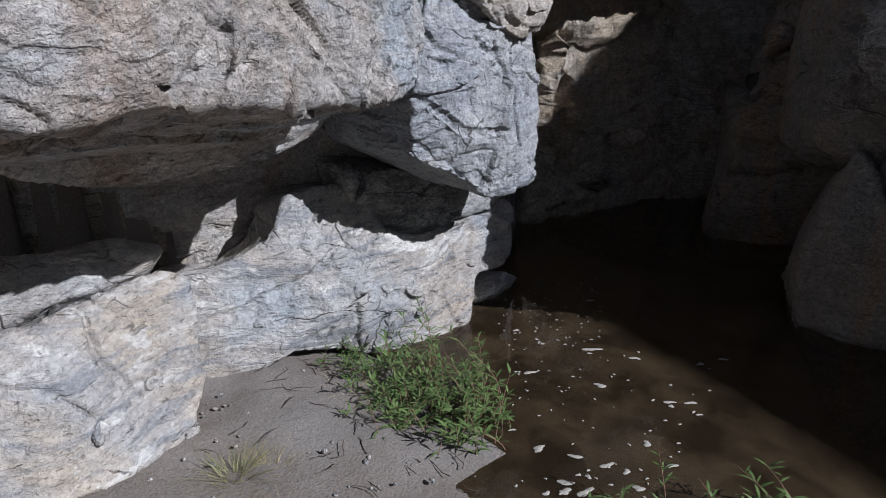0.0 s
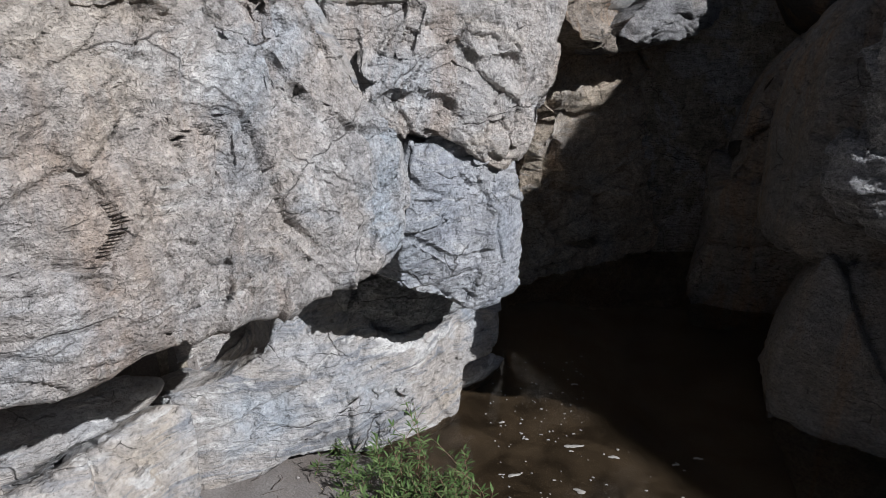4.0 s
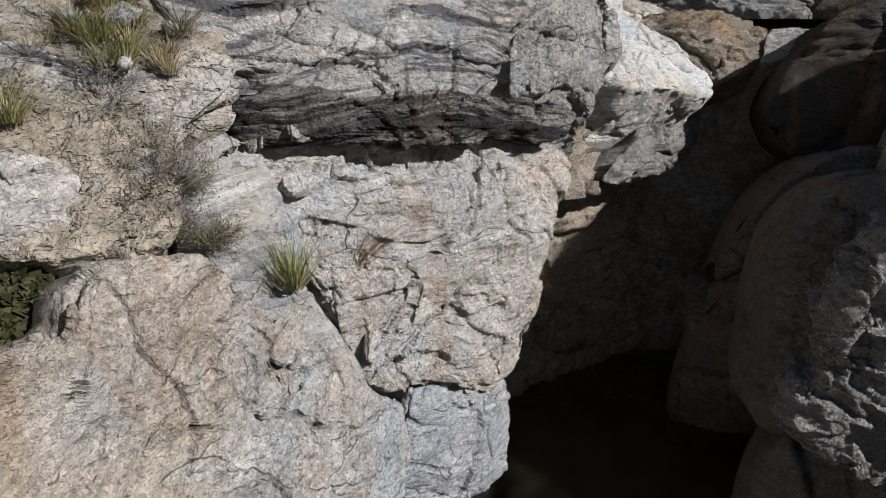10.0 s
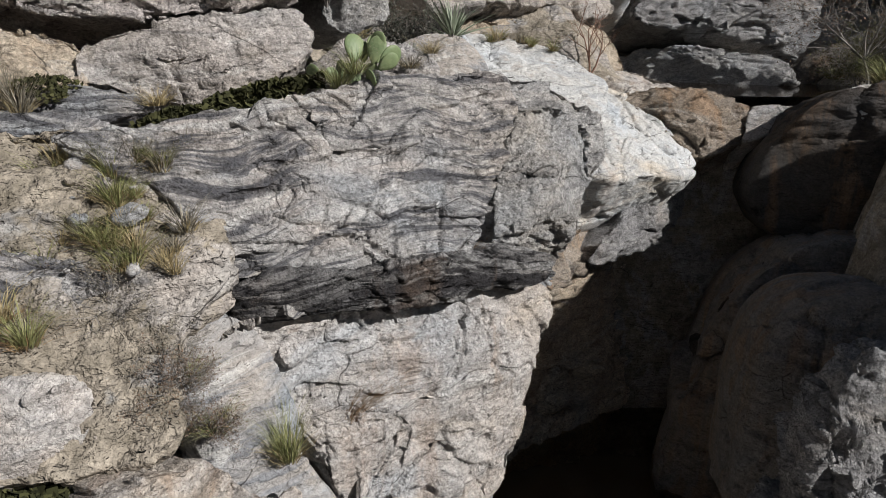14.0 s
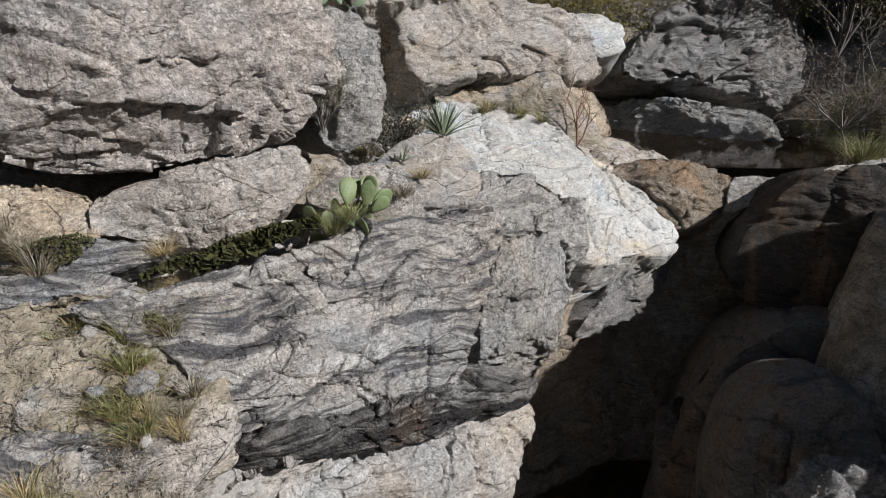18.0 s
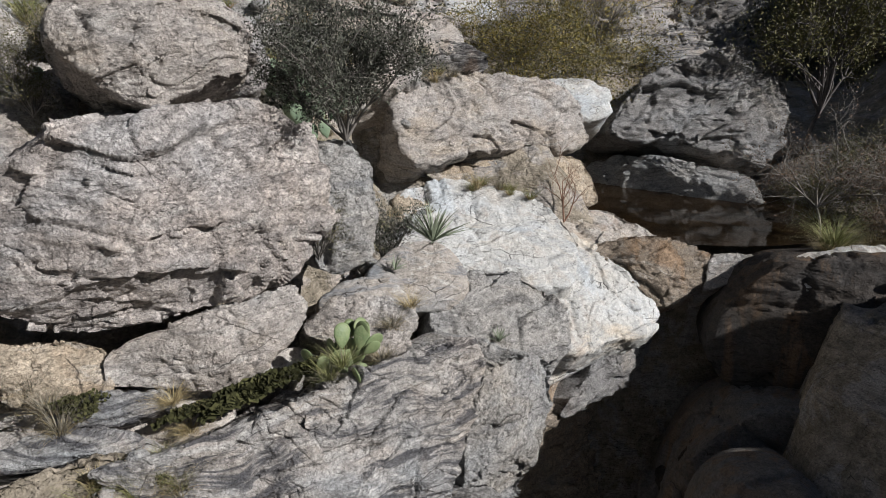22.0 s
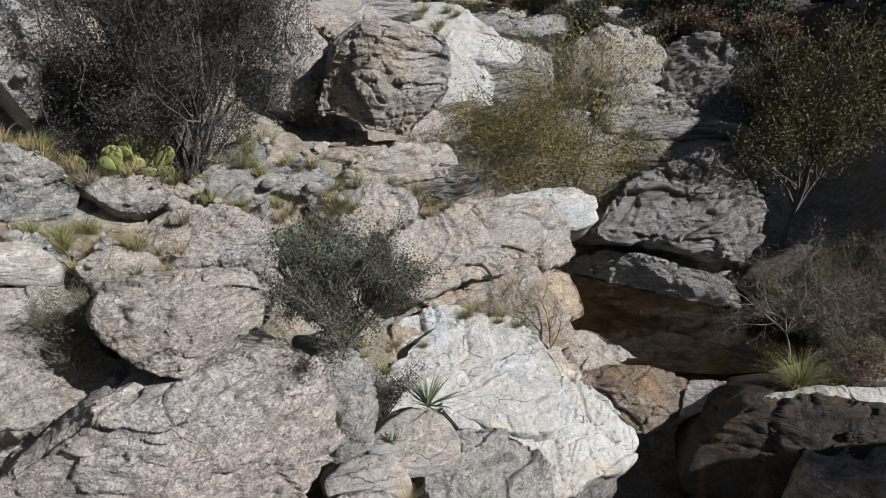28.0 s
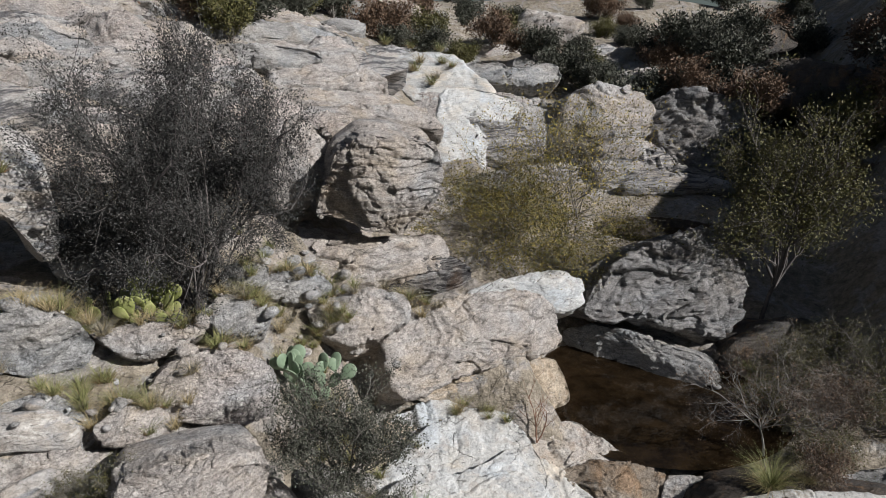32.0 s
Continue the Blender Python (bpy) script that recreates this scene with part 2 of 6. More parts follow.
def bed_material(name, share):
    """Bedrock with pockets of soil and dry litter."""
    k = Nodes(name, 0.95)
    p = k.pos
    stone = k.mix(k.ramp(k.noise(p, 0.7, 5, 0.6, 0.6), (0.4, 0.0), (0.6, 1.0)), (0.30, 0.29, 0.275), (0.35, 0.31, 0.275))
    streak = k.noise(k.scaled(p, (12, -14, 25), (0.9, 0.9, 6.0)), 1.7, 6, 0.62, 1.2)
    stone = k.mix(k.ramp(streak, (0.50, 0.0), (0.68, 0.8)), stone, (0.13, 0.125, 0.125))
    soil = k.mix(k.ramp(k.noise(p, 2.7, 6, 0.7), (0.42, 0.0), (0.6, 1.0)), (0.300, 0.262, 0.212), (0.185, 0.160, 0.124))
    base = k.mix(k.ramp(k.noise(p, 0.9, 7, 0.68, 0.5), (share, 0.0), (share + 0.06, 1.0)), soil, stone)
    base = k.mix(0.9, base, k.ramp(k.noise(p, 7.0, 8, 0.7), (0.3, 0.6), (0.7, 1.35)), "MULTIPLY")
    base = k.mix(0.6, base, k.ramp(k.cells(p, 50.0, "F1", "Color"), (0.1, 0.65), (0.9, 1.35)), "MULTIPLY")
    crack = cracks(k, p, 12)
    base = k.mix(k.math("MULTIPLY", crack, 0.8), base, (0.06, 0.05, 0.045))
    k.bump(k.noise(p, 2.6, 3, 0.55, 0.4), 1.0, 0.13)
    layer = k.noise(k.scaled(p, (12, -14, 25), (1.0, 1.0, 4.0)), 2.6, 3, 0.55, 1.2)
    k.bump(layer, 1.0, 0.06)
    k.bump(k.math("SUBTRACT", k.noise(p, 12.0, 3, 0.62), k.math("MULTIPLY", crack, 0.5)), 1.0, 0.045)
    k.bump(k.noise(p, 50.0, 1, 0.5), 1.0, 0.012)
    return k.done(base)


def sand_material():
    k = Nodes("grey_creek_sand", 0.95)
    base = k.mix(k.ramp(k.noise(k.pos, 1.2, 5, 0.6), (0.4, 0.0), (0.65, 1.0)), (0.185, 0.168, 0.155), (0.15, 0.125, 0.105))
    base = k.mix(0.7, base, k.ramp(k.noise(k.pos, 60.0, 4, 0.8), (0.3, 0.5), (0.7, 1.45)), "MULTIPLY")
    base = k.mix(k.ramp(k.cells(k.pos, 38.0), (0.06, 0.8), (0.12, 0.0)), base, (0.40, 0.37, 0.34))
    k.bump(k.noise(k.pos, 7.0, 3, 0.6), 0.8, 0.018)
    k.bump(k.noise(k.pos, 60.0, 1, 0.5), 1.0, 0.006)
    return k.done(base)


def water_material(name, tint, murk, murk_amount):
    k = Nodes(name)
    t = k.t
    clear = t.nodes.new("ShaderNodeBsdfTransparent")
    clear.inputs[0].default_value = (*tint, 1)
    mud = t.nodes.new("ShaderNodeBsdfDiffuse")
    k.link(k.mix(k.ramp(k.noise(k.pos, 2.2, 5, 0.6, 0.5), (0.38, 0.0), (0.62, 1.0)), tuple(c * 0.55 for c in murk), tuple(c * 1.6 for c in murk)), mud.inputs[0])
    gloss = t.nodes.new("ShaderNodeBsdfGlossy")
    gloss.inputs["Roughness"].default_value = 0.026
    bump = t.nodes.new("ShaderNodeBump")
    bump.inputs["Strength"].default_value, bump.inputs["Distance"].default_value = 0.12, 0.02
    k.link(k.noise(k.pos, 5.0, 3, 0.5), bump.inputs["Height"])
    k.link(bump.outputs[0], gloss.inputs["Normal"])
    fres = t.nodes.new("ShaderNodeFresnel")
    fres.inputs[0].default_value = 1.33
    k.link(bump.outputs[0], fres.inputs["Normal"])
    one, two = t.nodes.new("ShaderNodeMixShader"), t.nodes.new("ShaderNodeMixShader")
    one.inputs[0].default_value = murk_amount
    k.link(clear.outputs[0], one.inputs[1])
    k.link(mud.outputs[0], one.inputs[2])
    k.link(fres.outputs[0], two.inputs[0])
    k.link(one.outputs[0], two.inputs[1])
    k.link(gloss.outputs[0], two.inputs[2])
    k.link(two.outputs[0], t.nodes["Material Output"].inputs["Surface"])
    return k.m


BED = bed_material("bedrock_and_soil", 0.50)
ROCK["soilbank"] = bed_material("stony_soil_bank", 0.49)
SAND = sand_material()
WATER_LOW = water_material("brown_pool_water", (0.93, 0.82, 0.64), (0.13, 0.09, 0.052), 0.22)
WATER_HIGH = water_material("tea_coloured_water", (0.50, 0.36, 0.22), (0.04, 0.026, 0.014), 0.35)


# ---- noise on arrays of points ----
def lattice(ix, iy, iz, seed):
    h = (ix * 374761393 + iy * 668265263 + iz * 2147483647 + seed * 1274126177) & 0xFFFFFFFF
    h = ((h ^ (h >> 13)) * 1274126177) & 0xFFFFFFFF
    h = ((h ^ (h >> 16)) * 2246822519) & 0xFFFFFFFF
    return ((h ^ (h >> 15)) & 0xFFFFFF) / float(0xFFFFFF)


def vnoise(p, seed=0):
    """Smooth noise from -1 to 1."""
    q = p @ TWIST
    i = np.floor(q).astype(np.int64)
    f = q - i
    f = f * f * f * (f * (f * 6 - 15) + 10)
    out = 0
    for dx in (0, 1):
        for dy in (0, 1):
            for dz in (0, 1):
                w = (f[:, 0] if dx else 1 - f[:, 0]) * (f[:, 1] if dy else 1 - f[:, 1]) * (f[:, 2] if dz else 1 - f[:, 2])
                out = out + w * lattice(i[:, 0] + dx, i[:, 1] + dy, i[:, 2] + dz, seed)
    return out * 2 - 1


TWIST = np.array(Euler((0.5, 0.7, 0.3)).to_matrix())


def fbm(p, octaves, seed=0, gain=0.5):
    out, a = 0, 1.0
    for o in range(octaves):
        out = out + a * vnoise(p * 2.03 ** o, seed + o)
        a *= gain
    return out


def plates(p, seed=0):
    """Cells: a random height for each, how near the point is to the joint, and a slope of its own."""
    i = np.floor(p - 0.5).astype(np.int64)
    f1 = np.full(len(p), 9.0)
    f2 = np.full(len(p), 9.0)
    who = np.zeros(len(p))
    tilt = np.zeros(len(p))
    for dx in (0, 1):
        for dy in (0, 1):
            for dz in (0, 1):
                c = i + (dx, dy, dz)
                j = 0.2 + 0.6 * np.stack([lattice(c[:, 0], c[:, 1], c[:, 2], seed + s) for s in (1, 2, 3)], 1)
                d = np.sqrt(((c + j - p) ** 2).sum(1))
                near = d < f1
                f2 = np.where(near, f1, np.minimum(f2, d))
                who = np.where(near, j[:, 0] * 3.3 - 1.65, who)
                tilt = np.where(near, ((p - c - j) * (j * 3.3 - 1.65)).sum(1), tilt)
                f1 = np.where(near, d, f1)
    return who, f2 - f1, tilt


STRATA = np.array(Euler((radians(10), radians(-14), radians(25))).to_matrix())


def weathered(p, n, scale, rough=1.0, layers=1.0, joints=1.0):
    """Points of a rock face pushed in and out: joints, plates, layers and knobs."""
    q = p / scale
    bend = np.stack([vnoise(q * 1.1, 11), vnoise(q * 1.1, 12), vnoise(q * 1.1, 13)], 1)
    s = (q + 0.35 * bend) @ STRATA
    who, gap, tilt = plates(s * (0.6, 0.6, 1.1), 3)
    d = joints * (0.045 * who + 0.11 * tilt - 0.055 * np.exp(-gap / 0.022))
    who, gap, tilt = plates(s * (1.7, 1.7, 3.2) + 0.3 * bend, 7)
    d += rough * (0.020 * who + 0.055 * tilt) - 0.022 * rough * joints * np.exp(-gap / 0.03)
    who, gap, tilt = plates(s * (4.5, 4.5, 9.0) + 0.6 * bend, 9)
    d += rough * (0.010 * who + 0.030 * tilt)
    step = s[:, 2] * 4.5 + 0.8 * vnoise(q * 1.7, 15)
    step = step - np.floor(step)
    d += layers * 0.02 * (step ** 2 - 0.4) * (0.5 + vnoise(q * 0.8, 16))
    d += 0.05 * fbm(q * 0.9, 3, 20) + rough * 0.016 * fbm(q * 5.5, 4, 30, 0.6)
    d -= rough * 0.012 * np.abs(vnoise(q * 9.0, 41))
    return p + n * (d * scale)[:, None]


def normals(v, quads):
    n = np.zeros_like(v)
    fn = np.cross(v[quads[:, 2]] - v[quads[:, 0]], v[quads[:, 3]] - v[quads[:, 1]])
    for k in range(4):
        np.add.at(n, quads[:, k], fn)
    return n / np.maximum(np.linalg.norm(n, axis=1, keepdims=True), 1e-9)


RELIEF = []


def mesh_of(name, v, quads, material, smooth=True):
    me = bpy.data.meshes.new(name)
    me.vertices.add(len(v))
    me.vertices.foreach_set("co", np.asarray(v, np.float32).ravel())
    k = quads.shape[1]
    me.loops.add(len(quads) * k)
    me.loops.foreach_set("vertex_index", quads.astype(np.int32).ravel())
    me.polygons.add(len(quads))
    me.polygons.foreach_set("loop_start", np.arange(len(quads), dtype=np.int32) * k)
    me.polygons.foreach_set("use_smooth", np.full(len(quads), smooth))
    me.materials.append(material)
    me.update(calc_edges=True)
    me.validate()
    return me


def disc_grid(n):
    """A square grid bent into two discs that share their rim: angle, radius, side and faces."""
    a = np.linspace(-1, 1, n + 1)
    x, y = np.meshgrid(a, a, indexing="ij")
    x, y = x.ravel(), y.ravel()
    rim = (np.abs(x) > 1 - 1e-9) | (np.abs(y) > 1 - 1e-9)
    r = np.maximum(np.abs(x), np.abs(y))
    with np.errstate(divide="ignore", invalid="ignore"):
        th = np.where(np.abs(x) >= np.abs(y), np.where(x >= 0, 0, np.pi) + np.pi / 4 * np.nan_to_num(y / x),
                      np.where(y >= 0, np.pi / 2, -np.pi / 2) - np.pi / 4 * np.nan_to_num(x / y))
    m = (n + 1) ** 2
    i = np.arange(m).reshape(n + 1, n + 1)
    f = np.stack([i[:-1, :-1], i[1:, :-1], i[1:, 1:], i[:-1, 1:]], -1).reshape(-1, 4)
    inner = np.flatnonzero(~rim)
    other = np.arange(m)
    other[inner] = m + np.arange(len(inner))
    back = other[f][:, ::-1]
    return np.r_[th, th[inner]], np.r_[r, r[inner]], np.r_[np.ones(m), -np.ones(len(inner))], np.r_[f, back]


GRIDS = {}


def chiselled(c, amount, seed):
    """Broken corners: slanting planes cut flat facets into the front of a block whose half-extents are 1."""
    r = np.random.default_rng(seed)
    c = c.copy()
    for _ in range(10):
        a = r.uniform(0, 2 * np.pi)
        w = r.uniform(0.4, 0.85)
        s = c @ np.array((math.cos(a) * math.sqrt(1 - w * w), math.sin(a) * math.sqrt(1 - w * w), w))
        over = np.maximum(s - np.quantile(s, r.uniform(0.84, 0.95)), 0)
        c[:, 2] = np.where(c[:, 2] > 0, np.maximum(c[:, 2] - over / w * amount, 0), c[:, 2])
    return c



def carved(p, side, wide, depth, line):
    """An open joint along a broken line on the front of a block, its upper lip standing a little proud."""
    line = np.array(line, float)
    q = p[:, :2] + np.stack([vnoise(p * 6.0, 81), vnoise(p * 6.0, 82)], 1) * 0.02
    best = np.full(len(p), 9.0)
    upper = np.zeros(len(p))
    for a, b in zip(line[:-1], line[1:]):
        e = b - a
        s = np.clip(((q - a) @ e) / (e @ e), 0, 1)
        off = q - a - s[:, None] * e
        d = np.hypot(off[:, 0], off[:, 1])
        lip = (e[0] * off[:, 1] - e[1] * off[:, 0]) * (1 if e[0] >= 0 else -1) > 0
        upper = np.where(d < best, lip, upper)
        best = np.minimum(best, d)
    depth = min(depth, 1.35 * wide)
    wide = wide * (0.75 + 0.5 * np.abs(vnoise(p * 3.0, 83)))
    cut = -depth * np.exp(-(best / wide) ** 2) + upper * 0.2 * depth * np.exp(-best / (5 * wide)) * (best > wide)
    p = p.copy()
    p[:, 2] += np.where(side > 0, cut, 0)
    return p


def flake(parent, kind, at, n, size, rnd):
    """A thin angular plate still clinging to the face, long along the layering."""
    th, r, side, quads = GRIDS.setdefault(12, disc_grid(12))
    along = np.cross(n, STRATA[:, 2])
    along = along / max(np.linalg.norm(along), 1e-6)
    down = np.cross(n, along)
    m = rnd.integers(5, 8)
    ang = (np.arange(m) + rnd.uniform(-0.3, 0.3, m)) * 2 * np.pi / m
    rad = rnd.uniform(0.6, 1.1, m)
    reach = np.interp(np.mod(th, 2 * np.pi), np.mod(ang, 2 * np.pi)[np.argsort(np.mod(ang, 2 * np.pi))], rad[np.argsort(np.mod(ang, 2 * np.pi))], period=2 * np.pi)
    thick = size * rnd.uniform(0.07, 0.15)
    f = np.minimum(r / 0.85, 1.0)
    p = np.outer(f * reach * np.cos(th) * size * 1.5, along) + np.outer(f * reach * np.sin(th) * size * 0.7, down)
    rise = thick * np.where(r < 0.85, 1.0, (1 - r) / 0.15)
    p = p + np.outer(np.where(side > 0, rise, -rise * 1.6) + f * np.sin(th) * reach * thick * 0.3, n)
    p = weathered(p + at, normals(p, quads), max(size * 1.6, 0.2), 1.0, 1.0, 0.5) - at
    ob = new("flake", mesh_of("flake", p, quads, ROCK[kind], False))
    ob.parent, ob.location = parent, at


def rock(name, kind, centre, yaw, lean, front, back, box, n, outline, label="", category="rock", rough=0.0, layers=0.0, grooves=()):
    """A weathered block. outline: its broadest section, seen square on, in metres round the centre; yaw and lean turn it, front and back swell from it."""
    if n not in GRIDS:
        GRIDS[n] = disc_grid(n)
    rough = rough or {"pale": 0.45, "white": 0.5, "blue": 0.5, "band": 0.65, "rust": 0.75, "tan": 0.75, "crag": 1.3, "dark": 0.7, "shade": 0.5, "varnish": 0.5}.get(kind, 1.0)
    layers = layers or {"band": 2.2, "granite": 0.6, "white": 0.3, "pale": 0.4, "dark": 0.8, "shade": 0.8}.get(kind, 1.0)
    box = box * {"granite": 0.9, "white": 0.8, "pale": 0.8, "shade": 0.8, "blue": 0.6, "band": 0.6}.get(kind, 0.68)
    th, r, side, quads = GRIDS[n]
    o = np.array(outline, float)
    for cut in ((0.2, 0.25) if kind in ("granite", "pale", "shade") else (0.14,)):
        nx = np.roll(o, -1, 0)
        o = np.stack([o * (1 - cut) + nx * cut, o * cut + nx * (1 - cut)], 1).reshape(-1, 2)
    rad = np.hypot(o[:, 0], o[:, 1])
    way = np.arange(540) * 2 * np.pi / 540
    dx, dy = np.cos(way)[:, None], np.sin(way)[:, None]
    a, e = o, np.roll(o, -1, 0) - o
    den = dx * e[:, 1] - dy * e[:, 0]
    den = np.where(np.abs(den) < 1e-9, 1e-9, den)
    far = (a[:, 0] * e[:, 1] - a[:, 1] * e[:, 0]) / den
    at = (a[:, 0] * dy - a[:, 1] * dx) / den
    far = np.where((at >= -1e-6) & (at <= 1 + 1e-6) & (far > 0), far, 0).max(1)
    far = np.where(far > 0, far, rad.min())
    far = sum(np.roll(far, k) * w for k, w in ((-3, 0.1), (-2, 0.15), (-1, 0.15), (0, 0.2), (1, 0.15), (2, 0.15), (3, 0.1)))
    reach = np.interp(np.mod(th, 2 * np.pi), way, far, period=2 * np.pi)
    arc = np.linspace(0, np.pi / 2, 400)
    f = np.zeros_like(r)
    for way, depth in ((1, front), (-1, back)):
        run = np.hypot(np.diff(rad.mean() * np.sin(arc) ** box), np.diff(depth * np.cos(arc) ** box))
        run = np.r_[0, np.cumsum(run)]
        f = np.where(side == way, np.interp(r, run / run[-1], arc), f)
    flat = np.sin(f) ** box * reach
    deep = np.maximum(np.cos(f), 0) ** box * np.where(side > 0, front, back)
    deep = np.where(side > 0, deep, -deep)
    ya, le = radians(yaw), radians(lean)
    u = np.array((math.cos(ya), math.sin(ya), 0))
    h = np.array((math.sin(ya), -math.cos(ya), 0))
    up = np.array((0, 0, 1.0))
    w = math.cos(le) * h + math.sin(le) * up
    v = math.cos(le) * up - math.sin(le) * h
    ext = np.array((max(np.ptp(flat * np.cos(th)) / 2, 0.1), max(np.ptp(flat * np.sin(th)) / 2, 0.1), max(front, 0.1)))
    cut = {"white": 0.3, "pale": 0.25, "rust": 0.22, "tan": 0.25, "band": 0.3, "black": 0.3, "palepink": 0.45, "crag": 0.6, "blue": 0.4, "granite": 0.55, "soilbank": 0.2, "shade": 0.5}.get(kind, 0.85)
    pts = chiselled(np.stack([flat * np.cos(th), flat * np.sin(th), deep], 1) / ext, cut, int(abs(centre[0] * 97 + centre[1] * 57 + centre[2] * 31) * 10)) * ext
    for wide, depth, line in grooves:
        pts = carved(pts, side, max(wide, 3.4 * max(ext[0], ext[1]) / n), depth, line)
    local = np.outer(pts[:, 0], u) + np.outer(pts[:, 1], v) + np.outer(pts[:, 2], w)
    size = float(np.sqrt(np.ptp(o[:, 0]) * np.ptp(o[:, 1])))
    world_p = local + np.array(centre)
    scale = min(max(size / 2.2, 0.45), 2.2)
    joints = {"granite": 0.45, "white": 0.5, "pale": 0.35, "palepink": 0.7, "rust": 0.4, "tan": 0.3, "blue": 0.5, "band": 0.4}.get(kind, 0.9)
    seen = (side > 0) | (r > 0.7)
    world_p[seen] = weathered(world_p[seen], normals(world_p, quads)[seen], scale, rough, layers, joints)
    RELIEF.append(world_p)
    ob = new(name, mesh_of(name, world_p - np.array(centre), quads, ROCK[kind]))
    ob.location = centre
    if size > 0.9 and kind not in ("white", "shade", "dark") and centre[1] < 30:
        nrm = normals(world_p, quads)
        rnd = np.random.default_rng(int(abs(centre[0] * 31 + centre[1] * 17 + centre[2] * 7) * 100))
        seat = np.flatnonzero((side > 0) & (r < 0.8))
        for k in rnd.choice(seat, 3 + int(min(size, 4)), replace=False):
            flake(ob, kind, world_p[k] - np.array(centre), nrm[k], rnd.uniform(0.06, 0.15) * scale, rnd)
    return tagged(ob, label or name.replace("_", " "), category)


# ---- ground ----
def smooth(a, b, x):
    t = np.clip((x - a) / (b - a), 0, 1)
    return t * t * (3 - 2 * t)


def ground_height(x, y):
    """The creek's bed, the bank that steps up beside it, the terrace above and the hillside."""
    edge = np.interp(y, (-30, 0, 3, 5, 6, 8.4, 10, 12), (-8, -4.5, -2.4, 0.1, 1.1, 1.9, 2.4, 3.0))
    d = edge - x - 2.6 + 1.55 * smooth(6.0, 9.0, y)
    d = np.maximum(d, (y - 11.1) * 2.2)
    west = np.interp(y, (6, 11, 14, 26, 36, 60, 120, 400), (5.7, 6.3, 8.2, 10.8, 13.4, 17.5, 30, 75))
    east = np.interp(y, (6, 11, 13, 17, 20, 28, 36, 60, 120, 400), (5.7, 6.1, 6.2, 6.6, 7.6, 9.2, 12.5, 17.5, 30, 75))
    k = smooth(2.4, 4.6, x)
    slope = west * (1 - k) + east * k
    slope = slope + np.interp(y, (6, 9, 13, 40), (3.4, 4.4, 3.1, 2.5)) * (1 - np.exp(-np.maximum(0.6 - x, 0) / 2.4)) + 0.2 * np.maximum(-x - 2, 0)
    foot = np.interp(y, (9, 16, 28, 40, 90), (10.8, 12.3, 18.5, 26, 45))
    slope = slope + np.minimum(1.15 * np.maximum(x - foot, 0), 16)
    high = np.minimum(slope, np.interp(d, (0, 0.2, 0.6, 1.0, 1.8, 2.6, 3.6, 5), (-0.6, 3.2, 5.0, 5.8, 6.5, 7.1, 9, 20)))
    shore = np.interp(y, (0, 2, 3.4, 4.4, 5.1, 6), (0.9, 0.6, 0.3, -0.1, -0.9, -1.5))
    pit = np.clip(0.05 - np.where(x < shore, 0.12, 0.14) * (x - shore), -0.55, 0.35)
    pit = pit - 0.5 * smooth(1.8, 3.4, x)
    right = x - np.interp(y, (-30, 3, 5, 8, 10.5), (4.6, 4.4, 4.2, 5.0, 6.5))
    # Right-hand wall: its unseen part is shaped to the sun to cast shade.
    rim = np.minimum((0.679 * x + 0.276 * y - 2.82) / 0.68 - 0.03, np.interp(y, (-12, 2, 5.5, 7.0, 8.0, 9.5), (30, 15, 10.5, 8.6, 6.2, 5.8)))
    wall = np.minimum(np.interp(right, (0, 0.5, 1.5, 6, 25), (-0.7, 3.0, 7, 12, 30)), rim)
    z = np.where(d > 0, high, pit)
    z = np.where((right > 0) & (y < 11.5), np.maximum(z, wall), z)
    basin = smooth(1.0, 0.7, np.hypot((x - 6.3) / 3.5, (y - 14.5) / 3.5))
    z = z * (1 - basin) + np.minimum(z, 5.75) * basin
    basin = smooth(1.0, 0.7, np.hypot((x - 9.6) / 2.8, (y - 23.4) / 2.0))
    return z * (1 - basin) + np.minimum(z, 7.9) * basin


def ground():
    a = np.linspace(-1, 1, 361)
    b = np.linspace(-1, 1, 421)
    gx = 9 * np.sinh(a * 4.2) / np.sinh(1.0) / 1.8
    gy = 10 + 9 * np.sinh(b * 4.4) / np.sinh(1.0) / 1.8
    x, y = np.meshgrid(gx, gy, indexing="ij")
    x, y = x.ravel(), y.ravel()
    z = ground_height(x, y)
    p = np.stack([x, y, z], 1)
    reach = np.hypot(x, y)
    n, m = len(gx), len(gy)
    i = np.arange(n * m).reshape(n, m)
    quads = np.stack([i[:-1, :-1], i[1:, :-1], i[1:, 1:], i[:-1, 1:]], -1).reshape(-1, 4)
    z = z + 0.35 * np.clip(reach / 20, 0.3, 3) * vnoise(p * (0.2, 0.2, 0), 70) * (reach > 13)
    p = np.stack([x, y, z], 1)
    rocky = p.copy()
    near = (reach < 60) & ((z > 1.5) | (x > 5))
    rocky[near] = weathered(p[near], normals(p, quads)[near] * (0.4, 0.4, 1.0), 1.3, 1.0, 2.5)
    rocky[~near, 2] += 0.04 * fbm(p[~near] * 2.3, 3, 60)
    RELIEF.append(rocky[reach < 90])
    me = mesh_of("ground", rocky, quads, BED)
    me.materials.append(SAND)
    mid = quads[:, 0]
    me.polygons.foreach_set("material_index", ((z[mid] < 1.2) & (np.abs(x[mid]) < 8) & (y[mid] < 11)).astype(np.int32))
    return tagged(new("ground", me), "bedrock with gravelly soil, and grey creek sand below", "ground", kind="structure")


